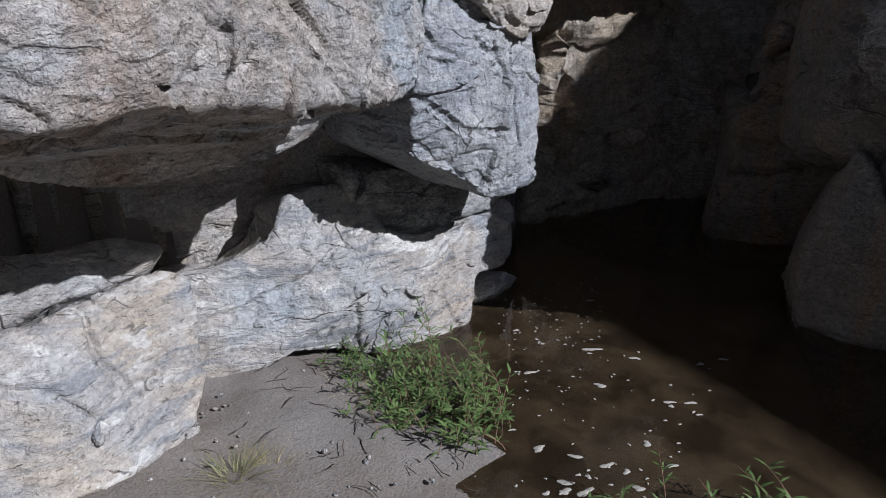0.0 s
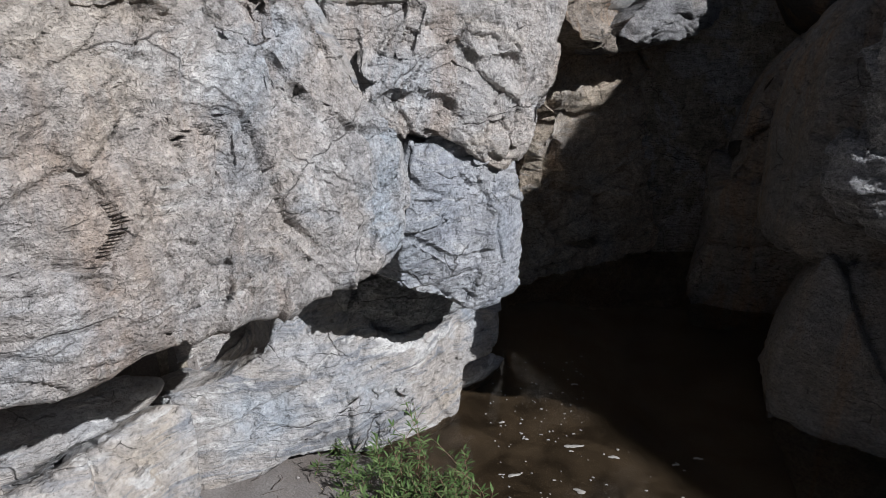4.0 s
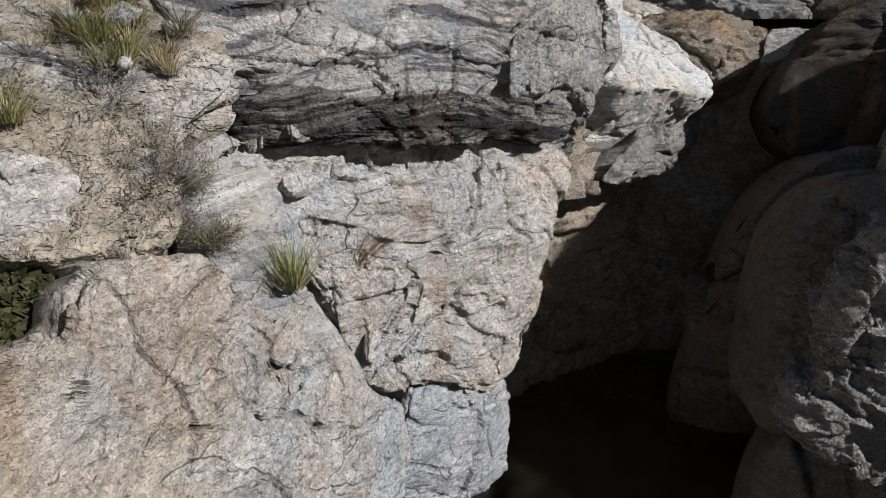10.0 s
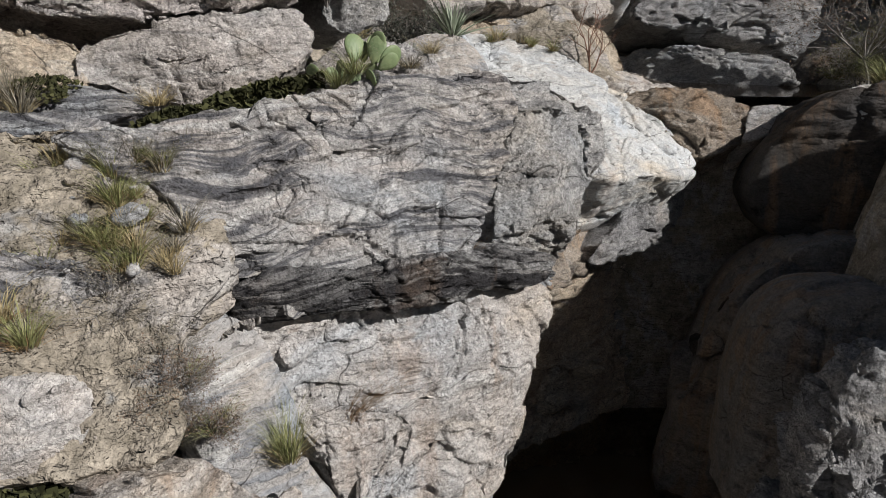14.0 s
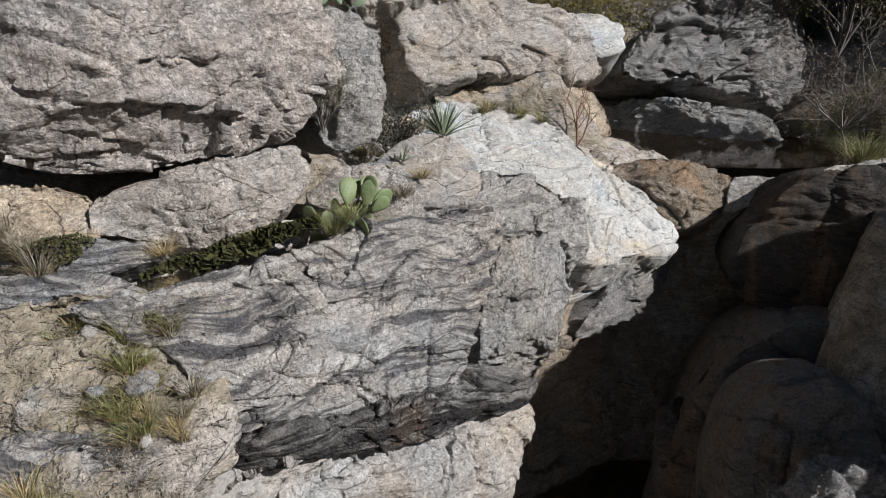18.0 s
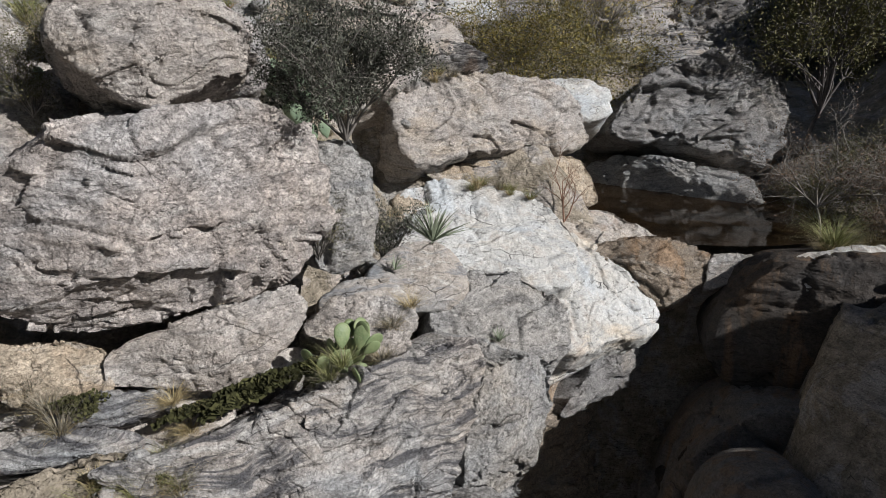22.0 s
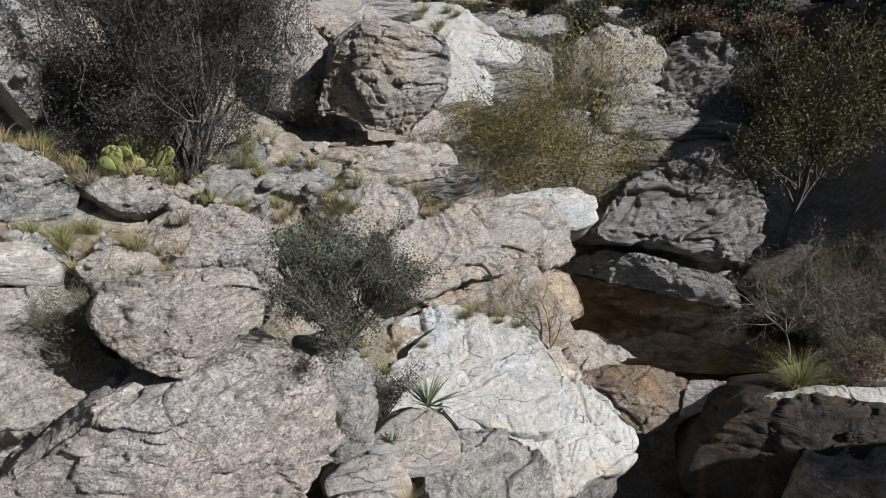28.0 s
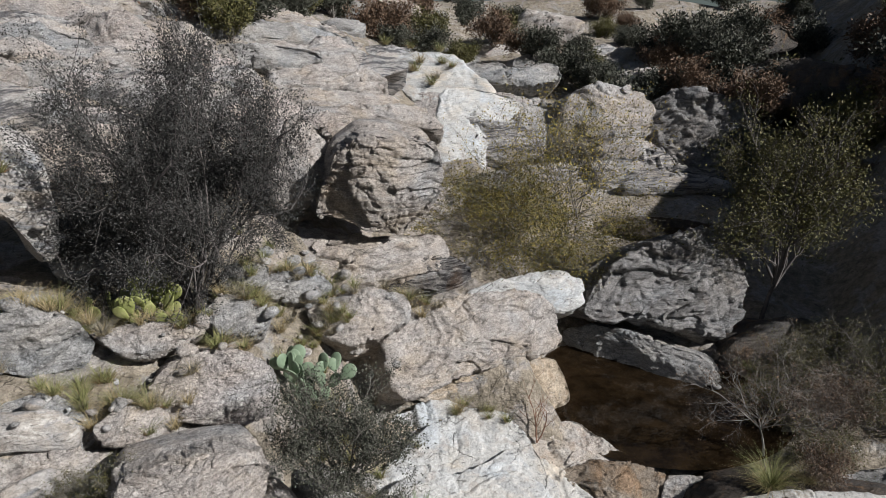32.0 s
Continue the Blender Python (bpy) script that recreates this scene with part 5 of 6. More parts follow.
BARK = leaf_material("grey_bark", (0.09, 0.082, 0.075), (0.28, 0.26, 0.24), 0.9)
BARK_RED = leaf_material("reddish_twigs", (0.15, 0.085, 0.06), (0.23, 0.14, 0.10), 0.9)
LEAF_DARK = leaf_material("grey_green_leaves", (0.024, 0.028, 0.020), (0.12, 0.124, 0.098))
BARK_DARK = leaf_material("dark_purplish_bark", (0.075, 0.068, 0.068), (0.15, 0.137, 0.132), 0.9)
LEAF_DUSK = leaf_material("dusky_small_leaves", (0.014, 0.015, 0.014), (0.085, 0.084, 0.080))
LEAF_MUSTARD = leaf_material("mustard_leaves", (0.12, 0.105, 0.025), (0.34, 0.27, 0.08))
LEAF_OLIVE = leaf_material("olive_leaves", (0.07, 0.075, 0.025), (0.14, 0.125, 0.05))
LEAF_YELLOW = leaf_material("yellow_autumn_leaves", (0.20, 0.17, 0.03), (0.46, 0.36, 0.09))
LEAF_BROWN = leaf_material("brown_dead_leaves", (0.10, 0.07, 0.05), (0.20, 0.13, 0.085))
LEAF_WILLOW = leaf_material("fresh_green_leaves", (0.06, 0.11, 0.03), (0.15, 0.21, 0.075))
GRASS_DRY = leaf_material("dry_straw", (0.26, 0.20, 0.10), (0.46, 0.38, 0.22))
GRASS_GREEN = leaf_material("green_grass", (0.13, 0.15, 0.055), (0.30, 0.29, 0.13))
GRASS_BROWN = leaf_material("rusty_dead_grass", (0.17, 0.10, 0.045), (0.32, 0.21, 0.11))
GRASS_GREY = leaf_material("grey_dead_grass", (0.15, 0.135, 0.105), (0.30, 0.27, 0.21))
PAD = pad_material("cactus_skin", (0.15, 0.20, 0.10), (0.22, 0.26, 0.13))
PAD_BLUE = pad_material("blue_green_cactus_skin", (0.15, 0.21, 0.14), (0.22, 0.29, 0.20))
PAD_YELLOW = pad_material("yellow_green_cactus_skin", (0.22, 0.25, 0.08), (0.30, 0.31, 0.13))
YUCCA = leaf_material("stiff_grey_green_leaf", (0.14, 0.17, 0.12), (0.25, 0.28, 0.20))
MOSS = leaf_material("dark_moss", (0.02, 0.022, 0.008), (0.075, 0.075, 0.03), 0.95)


def rows_mesh(name, strips, material):
    """Many tapered ribbons in one mesh: each is an array of points and one of half-width vectors."""
    v, q, base = [], [], 0
    for pts, half in strips:
        n = len(pts)
        v.append(np.stack([pts - half, pts + half], 1).reshape(-1, 3))
        i = base + 2 * np.arange(n - 1)[:, None]
        q.append(np.concatenate([i, i + 1, i + 3, i + 2], 1))
        base += 2 * n
    return mesh_of(name, np.concatenate(v), np.concatenate(q), material)


def blades(rng, n, height, spread, width, droop, lean=(0, 0), steps=5):
    out = []
    for _ in range(n):
        a = rng.uniform(0, 2 * np.pi)
        h = height * rng.uniform(0.45, 1.1)
        o = rng.uniform(0, 0.28) * spread
        out_way = np.array((math.cos(a), math.sin(a), 0))
        t = np.linspace(0, 1, steps)
        tilt = rng.uniform(0.1, 1.0) * spread
        pts = out_way * o + np.outer(t * tilt + droop * t ** 3 * h * 0.5, out_way) + np.outer(t * h * (1 - 0.35 * droop * t ** 2), (0, 0, 1))
        pts = pts + np.outer(t ** 1.5 * h, (lean[0], lean[1], 0)) + rng.normal(0, 0.012, (steps, 3)) * t[:, None]
        side = np.array((-math.sin(a), math.cos(a), 0)) * rng.uniform(-1, 1) + out_way * rng.uniform(-0.6, 0.6)
        half = np.outer(np.maximum(1 - t, 0.12) * width / 2, side / max(np.linalg.norm(side), 0.1))
        out.append((pts, half))
    return out


def tuft(at, label, material, n=120, height=0.4, spread=0.25, width=0.008, droop=0.5, seed=1, lean=(0, 0), name="grass_tuft", dead=None):
    """A clump of grass: green blades, and a skirt of dead ones."""
    rng = np.random.default_rng(seed)
    thing = new(name)
    thing.location = at
    tagged(thing, label, "grass")
    part("foliage", rows_mesh("foliage", blades(rng, n, height, spread, width, droop, lean), material), thing)
    if dead:
        part("thatch", rows_mesh("thatch", blades(rng, n // 2, height * 0.6, spread * 1.2, width, droop * 1.6, lean), dead), thing, "dry straw-coloured blades")
    return thing


def part(name, mesh, parent, label=""):
    ob = new(name, mesh)
    ob.parent = parent
    if label:
        tagged(ob, label)
    return ob


def grow(rng, p, d, length, r, level, segs, twigs, lift, crook, fork):
    steps = 4
    for i in range(steps):
        d = d + rng.normal(0, crook, 3) + np.array((0, 0, lift))
        d = d / np.linalg.norm(d)
        q = p + d * length / steps
        segs.append((p, q, r * (1 - 0.16 * i), r * (1 - 0.16 * (i + 1))))
        if level == 0:
            twigs.append((p, q))
        elif i >= 1 or rng.random() < 0.3:
            for _ in range(fork if rng.random() < 0.6 else 1):
                side = rng.normal(0, 1, 3)
                side = side - d * (side @ d)
                side = side / np.linalg.norm(side)
                e = d * 0.75 + side * rng.uniform(0.5, 0.95)
                grow(rng, q, e / np.linalg.norm(e), length * rng.uniform(0.45, 0.7), r * 0.5, level - 1, segs, twigs, lift, crook, fork)
        p = q


def tubes(name, segs, material):
    a = np.array([s[0] for s in segs])
    b = np.array([s[1] for s in segs])
    ra, rb = np.array([s[2] for s in segs]), np.array([s[3] for s in segs])
    d = (b - a) / np.linalg.norm(b - a, axis=1, keepdims=True)
    x = np.cross(d, (0.31, 0.95, 0.1))
    x = x / np.linalg.norm(x, axis=1, keepdims=True)
    y = np.cross(d, x)
    v = []
    for c, r in ((a, ra), (b, rb)):
        for k in range(4):
            w = k * np.pi / 2
            v.append(c + (x * math.cos(w) + y * math.sin(w)) * r[:, None])
    v = np.stack(v, 1).reshape(-1, 3)
    i = np.arange(len(segs))[:, None] * 8
    q = np.concatenate([np.concatenate([i + k, i + (k + 1) % 4, i + 4 + (k + 1) % 4, i + 4 + k], 1) for k in range(4)])
    return mesh_of(name, v, q, material)


def leaves(name, rng, twigs, each, size, material, jitter=0.06, slim=0.4):
    a = np.array([s[0] for s in twigs])
    b = np.array([s[1] for s in twigs])
    k = rng.integers(0, len(a), int(each * len(a)))
    c = a[k] + (b - a)[k] * rng.random((len(k), 1)) + rng.normal(0, jitter, (len(k), 3))
    u = rng.normal(0, 1, (len(k), 3)) + (b - a)[k] / np.linalg.norm((b - a)[k], axis=1, keepdims=True)
    u = u / np.linalg.norm(u, axis=1, keepdims=True)
    w = np.cross(u, rng.normal(0, 1, (len(k), 3)))
    w = w / np.linalg.norm(w, axis=1, keepdims=True)
    s = size * rng.uniform(0.6, 1.3, (len(k), 1))
    v = np.stack([c, c + u * s * 0.5 + w * s * slim / 2, c + u * s, c + u * s * 0.5 - w * s * slim / 2], 1).reshape(-1, 3)
    return mesh_of(name, v, np.arange(len(v)).reshape(-1, 4), material)


def shrub(name, at, label, category, stems, length, r, levels, bark, leaf, each, size, seed, lift=0.05, crook=0.16, fork=2, tilt=0.6, jitter=0.05, slim=0.4, wide=(1, 1, 1), second=None, trunk=0.0):
    """A bush or tree: forking stems of tapered wood, and a crown of single leaves."""
    rng = np.random.default_rng(seed)
    thing = new(name)
    thing.location = at
    tagged(thing, label, category)
    segs, twigs = [], []
    p = np.zeros(3)
    if trunk:
        d = np.array((0.0, 0, 1.0))
        for i in range(5):
            d = d + rng.normal(0, 0.12, 3)
            d = d / np.linalg.norm(d)
            q = p + d * trunk / 5
            segs.append((p, q, r * (1.5 - 0.08 * i), r * (1.42 - 0.08 * i)))
            p = q
    for s in range(stems):
        a = (s + rng.uniform(-0.3, 0.3)) * 2 * np.pi / stems
        lean = tilt * rng.uniform(0.3, 1.0)
        d = np.array((math.cos(a) * lean, math.sin(a) * lean, 1.0))
        grow(rng, p, d / np.linalg.norm(d), length * rng.uniform(0.75, 1.1), r, levels, segs, twigs, lift, crook, fork)
    wide = np.array(wide)
    segs = [(a * wide, b * wide, ra, rb) for a, b, ra, rb in segs]
    twigs = [(a * wide, b * wide) for a, b in twigs]
    part("trunk" if trunk else "branchwork", tubes("branchwork", segs, bark), thing)
    if each:
        part("crown", leaves("crown", rng, twigs, each, size, leaf, jitter, slim), thing)
    if second:
        part("young_foliage", leaves("young_foliage", rng, twigs, each * 0.4, size, second, jitter * 2, slim), thing)
    return thing


def pad_mesh(seed):
    """One cactus pad: a flat, egg-shaped disc, thick in the middle, standing on its narrow end."""
    rng = np.random.default_rng(seed)
    bm = bmesh.new()
    bmesh.ops.create_uvsphere(bm, u_segments=16, v_segments=10, radius=0.5)
    bend = rng.uniform(-0.12, 0.12)
    for v in bm.verts:
        x, y, z = v.co
        w = 0.78 - 0.34 * (0.5 - z) ** 2 * 1.6
        v.co = (x * w, y * 0.16 + bend * (z + 0.5) ** 2, z + 0.5)
    me = bpy.data.meshes.new("pad")
    bm.to_mesh(me)
    bm.free()
    me.polygons.foreach_set("use_smooth", [True] * len(me.polygons))
    return me


def prickly_pear(at, label, material, n, size, reach, seed, tiers=3, bases=0):
    """Pads that grow out of each other's upper rims."""
    rng = np.random.default_rng(seed)
    thing = new("prickly_pear")
    thing.location = at
    tagged(thing, label, "cactus")
    shapes = [pad_mesh(seed + k) for k in range(3)]
    for me in shapes:
        me.materials.append(material)
    grown, todo = 0, []
    for k in range(bases or max(3, int(n / 2.6))):
        a = rng.uniform(0, 2 * np.pi)
        d = reach * math.sqrt(rng.random()) * 0.55
        todo.append((np.array((d * math.cos(a), d * math.sin(a), -0.03)), rng.uniform(-25, 25), rng.uniform(-25, 25), 1))
    while todo and grown < n:
        base, ax, ay, tier = todo.pop(0)
        s = size * rng.uniform(0.75, 1.15)
        turn = Euler((radians(ax), radians(ay), rng.uniform(-0.9, 0.9)))
        pad = part("pad", shapes[grown % 3], thing)
        pad.location, pad.rotation_euler, pad.scale = base, turn, (s, s, s)
        grown += 1
        if tier < tiers:
            for k in range(rng.integers(1, 4)):
                w = rng.uniform(-0.9, 0.9)
                tip = Vector((math.sin(w) * 0.36 * s, 0, (0.55 + 0.43 * math.cos(w)) * s))
                tip.rotate(turn)
                todo.append((base + np.array(tip), ax * 0.5 + rng.uniform(-30, 30), ay * 0.5 + math.degrees(w) * 0.7 + rng.uniform(-12, 12), tier + 1))
    return thing


def rosette(at, label, n, length, width, seed, flat=0.5, name="yucca"):
    """Stiff narrow leaves that fan out from one crown, each a leaf of its own."""
    rng = np.random.default_rng(seed)
    thing = new(name)
    thing.location = at
    tagged(thing, label, "yucca")
    t = np.linspace(0, 1, 5)
    shapes = []
    for k in range(3):
        pts = np.stack([t * length, np.zeros(5), -0.10 * (k + 0.5) * length * t ** 2], 1)
        half = np.outer(np.array((0.7, 1.0, 0.9, 0.55, 0.06)) * width / 2, (0, 1, 0.25))
        shapes.append(rows_mesh("leaf", [(pts, half)], YUCCA))
    for k in range(n):
        leaf = part("leaf", shapes[k % 3], thing)
        s = rng.uniform(0.75, 1.1)
        leaf.rotation_euler = (rng.uniform(-0.4, 0.4), -radians(rng.uniform(12, 85)) * (1 - 0.15 * flat), rng.uniform(0, 2 * math.pi))
        leaf.scale = (s, s, s)
    return thing


def moss(at, label, rx, ry, tilt, seed, n=900):
    """A cushion of dark moss: a low mound with a nap of small scales."""
    rng = np.random.default_rng(seed)
    a, r = rng.uniform(0, 2 * np.pi, n), np.sqrt(rng.random(n))
    edge = 1 + 0.25 * np.sin(3 * a + seed) + 0.15 * np.sin(7 * a)
    c = np.stack([np.cos(a) * r * rx * edge, np.sin(a) * r * ry * edge, 0.07 * (1 - r ** 2) + rng.normal(0, 0.012, n)], 1)
    u = rng.normal(0, 1, (n, 3)) * (1, 1, 0.6)
    u = u / np.linalg.norm(u, axis=1, keepdims=True)
    w = np.cross(u, rng.normal(0, 1, (n, 3)))
    w = w / np.linalg.norm(w, axis=1, keepdims=True)
    s = rng.uniform(0.02, 0.05, (n, 1)) * max(rx, ry) * 2.2
    v = np.stack([c - u * s, c + w * s, c + u * s, c - w * s], 1).reshape(-1, 3)
    ob = new("moss", mesh_of("moss", v, np.arange(len(v)).reshape(-1, 4), MOSS))
    ob.location, ob.rotation_euler = at, [radians(d) for d in tilt]
    return tagged(ob, label, "moss", kind="stuff")


# unseen block beside the camera, added to keep sun off the gorge's right wall
rock("sun_blocker", "shade", (8.9, 4.6, 5.6), 90, 0, 0.6, 1.6, 0.34, 50,
     [(-1.9, -3.0), (1.6, -3.0), (1.9, -0.2), (1.2, 1.2), (-0.2, 2.2), (-1.5, 2.5), (-2.0, 0.9)], "unseen block added to shade the gorge's right wall")

# ---- outcrops over the hillside ----
rng = np.random.default_rng(5)
for i in range(120):
    y = rng.uniform(15, 46)
    x = rng.uniform(-0.72, 0.72) * y
    if i < 34:
        y, x = rng.uniform(12, 26), rng.uniform(-15, -3)
    if 1 < x < 16 and y < 26 or (-4.5 < x < 1.5 and y < 18):
        continue
    z = float(ground_height(np.array([x]), np.array([y]))[0])
    w, h = rng.uniform(0.8, 2.6) * (1 + y / 60), rng.uniform(0.35, 0.9) * (1 + y / 60)
    turn = np.sort(rng.uniform(0, 2 * np.pi, 9))
    ring = [(w * math.cos(a) * rng.uniform(0.75, 1.1), h * math.sin(a) * rng.uniform(0.75, 1.1)) for a in np.arange(10) * 2 * np.pi / 10]
    rock("outcrop", ("palepink", "granite", "grey", "band")[i % 4], (x, y, z + 0.15 * h), rng.uniform(-10, 30), rng.uniform(15, 50), 0.5, 1.6, 0.4, 34, ring, "low weathered outcrop on the rocky hillside")

# ---- plants in their places ----
relief = np.concatenate(RELIEF)
relief = relief[np.argsort(relief[:, 0])]


def lifted(x, y, z, up=0.0, reach=0.45):
    """The top of the rock or ground at a plant's foot, near the height z."""
    r = 0.05 + 0.004 * y
    a, b = np.searchsorted(relief[:, 0], (x - 1.2, x + 1.2))
    hood = relief[a:b]
    hood = hood[np.abs(hood[:, 1] - y) < 1.2]
    near = hood[(np.abs(hood[:, 0] - x) < r) & (np.abs(hood[:, 1] - y) < r) & (np.abs(hood[:, 2] - z) < reach)]
    if not len(near):
        d = np.hypot(hood[:, 0] - x, hood[:, 1] - y) + 0.3 * np.abs(hood[:, 2] - z)
        near = hood[[np.argmin(d)]]
    return (x, y, float(near[:, 2].max()) + up)


shrub("desert_tree", lifted(-3.75, 10.9, 10.65), "dense dark grey-green desert tree with many thin stems", "tree", 13, 2.5, 0.05, 3, BARK_DARK, LEAF_DUSK, 22.0, 0.045, 4, 0.06, 0.14, 2, 0.95, 0.09, 0.38, (0.74, 0.72, 1.26))
shrub("desert_shrub", lifted(-0.62, 7.5, 8.55), "dark grey-green rounded shrub growing beside the long boulder", "shrub", 9, 0.98, 0.022, 3, BARK, LEAF_DARK, 6.0, 0.036, 7, 0.07, 0.16, 2, 0.8, 0.05, 0.45)
shrub("bare_sapling", lifted(3.0, 11.75, 6.4), "leafless reddish sapling with thin upright twigs", "shrub", 4, 0.95, 0.018, 2, BARK_RED, LEAF_BROWN, 0.5, 0.04, 12, 0.10, 0.14, 1, 0.5, 0.04)
shrub("yellow_bush", lifted(3.4, 19.2, 8.4), "broad bush with arching twigs and yellow-olive leaves", "shrub", 16, 2.3, 0.028, 3, BARK, LEAF_MUSTARD, 3.2, 0.085, 21, 0.0, 0.17, 2, 1.2, 0.16, 0.3, (1.4, 1.0, 0.72), LEAF_OLIVE)
shrub("yellow_tree", lifted(5.4, 20.2, 8.4), "slender small tree with sparse yellow autumn leaves", "tree", 7, 3.5, 0.032, 3, BARK, LEAF_YELLOW, 1.3, 0.09, 25, 0.10, 0.13, 2, 0.5, 0.16, 0.4, (1.1, 1, 1.0), LEAF_OLIVE)
shrub("bare_tree", lifted(8.08, 11.6, 6.5), "small leafless tree with pale grey bark and fine twigs", "tree", 6, 1.1, 0.02, 3, BARK, LEAF_BROWN, 0.6, 0.05, 31, 0.0, 0.17, 2, 0.9, 0.1, 0.4, (1.2, 1, 1), None, 0.9)
shrub("olive_tree", lifted(11.0, 17.5, 7.6), "tall slender tree with sparse olive-green leaves", "tree", 8, 2.5, 0.05, 3, BARK_DARK, LEAF_OLIVE, 4.5, 0.09, 33, 0.10, 0.13, 2, 0.5, 0.16, 0.4, (1, 1, 1.1), None, 1.2)
shrub("brown_bush", lifted(9.8, 12.3, 6.6), "tangled grey bush of bare twigs with few dead leaves", "shrub", 8, 0.95, 0.018, 3, BARK, LEAF_BROWN, 0.6, 0.05, 37, 0.03, 0.17, 2, 0.9, 0.08)
shrub("brown_bush", lifted(11.6, 13.6, 7.2), "tangled grey bush with dead leaves in shade", "shrub", 9, 1.4, 0.022, 3, BARK, LEAF_OLIVE, 1.0, 0.055, 38, 0.03, 0.17, 2, 0.9, 0.08)
for i, (x, y, z, l) in enumerate(((9.2, 11.2, 6.6, 0.9), (10.2, 12.4, 6.9, 1.1), (9.0, 13.2, 6.8, 1.0), (10.4, 14.6, 7.4, 1.2), (8.8, 10.6, 6.4, 0.6), (11.2, 12.0, 7.2, 1.2))):
    shrub("thorny_bush", lifted(x, y, z, 0, 1.5), "tangled thorny bush with small dull leaves in shade", "shrub", 9, l * 0.8, 0.014, 3, BARK, LEAF_BROWN if i % 3 == 1 else LEAF_OLIVE, 0.9, 0.045, 500 + i, 0.03, 0.18, 2, 0.9, 0.08)
shrub("grey_shrub", lifted(-0.92, 6.95, 7.3), "half-dead grey shrub with bristling twigs", "shrub", 12, 0.5, 0.010, 2, BARK, LEAF_OLIVE, 1.6, 0.022, 41, 0.06, 0.14, 2, 0.7, 0.03)
shrub("dark_shrub", lifted(-0.3, 9.1, 7.7), "dark shrub squeezed between two boulders", "shrub", 9, 0.7, 0.015, 2, BARK, LEAF_DARK, 4.0, 0.04, 42, 0.06, 0.15, 2, 0.6, 0.05)
for i, (x, y, z, l) in enumerate(((-1.85, 3.8, 5.0, 0.30), (-1.62, 3.62, 4.75, 0.34), (-1.74, 3.70, 4.88, 0.32), (-1.42, 3.52, 4.55, 0.26), (-1.55, 3.75, 4.75, 0.24), (-1.30, 3.60, 4.40, 0.18))):
    shrub("dead_shrub", lifted(x, y, z, 0, 0.35), "low dry shrub with dark tangled twigs", "shrub", 14, l, 0.005, 2, BARK, LEAF_BROWN if i % 2 else GRASS_GREY, 1.2, 0.016, 43 + i, 0.0, 0.2, 2, 1.2, 0.02)

for i, (x, y, z) in enumerate(((-3.35, 6.1, 9.0), (-3.1, 6.25, 9.1), (-3.6, 6.35, 9.2))):
    shrub("grey_shrub", lifted(x, y, z, 0, 0.6), "low grey shrub of dry twigs on a grassy ledge", "shrub", 12, 0.36, 0.008, 2, BARK, LEAF_OLIVE, 1.8, 0.022, 141 + i, 0.04, 0.16, 2, 0.9, 0.03)
prickly_pear(lifted(-0.62, 5.72, 6.72), "green prickly pear rooted between slab and cliff lip", PAD, 32, 0.25, 0.6, 3, 5, 8)
prickly_pear(lifted(-1.75, 10.5, 9.3), "tall blue-green prickly pear beside the dark shrub", PAD_BLUE, 48, 0.36, 0.8, 5, 7, 5)
prickly_pear(lifted(-4.1, 9.35, 10.5), "sprawling yellow-green prickly pear under the tree", PAD_YELLOW, 56, 0.30, 1.7, 8, 5, 12)
prickly_pear(lifted(-3.55, 6.5, 8.7), "small blue-green prickly pear beside the boulder", PAD_BLUE, 7, 0.20, 0.25, 9, 2)
prickly_pear(lifted(-3.75, 6.75, 8.8), "small prickly pear in a rock crevice", PAD_BLUE, 5, 0.2, 0.2, 10, 2)
rosette(lifted(0.42, 8.6, 6.85), "grey-green yucca with stiff radiating leaves", 70, 0.62, 0.03, 2)
rosette(lifted(1.3, 7.7, 6.3), "small green rosette growing on the smooth rock", 24, 0.22, 0.02, 3)
rosette(lifted(-0.1, 8.0, 7.0), "small yucca in the rock joint", 18, 0.2, 0.02, 4)

tuft(lifted(-0.84, 3.8, 3.85), "upright green bunchgrass on a rock step", GRASS_GREEN, 190, 0.46, 0.20, 0.007, 0.35, 51, dead=GRASS_DRY)
tuft(lifted(-0.5, 4.4, 3.7), "rusty dead grass leaning along the rock joint", GRASS_BROWN, 260, 0.46, 0.22, 0.006, 0.5, 52, (0.75, 0.3))
tuft(lifted(0.35, 5.3, 4.0), "brown dead grass hanging in a rock crack", GRASS_BROWN, 120, 0.5, 0.12, 0.006, 0.4, 53, (0.4, 0.1))
tuft(lifted(0.45, 5.3, 4.3), "thin brown grass in the cliff's crack", GRASS_BROWN, 80, 0.35, 0.1, 0.006, 0.4, 54, (0.2, 0))
k = 60
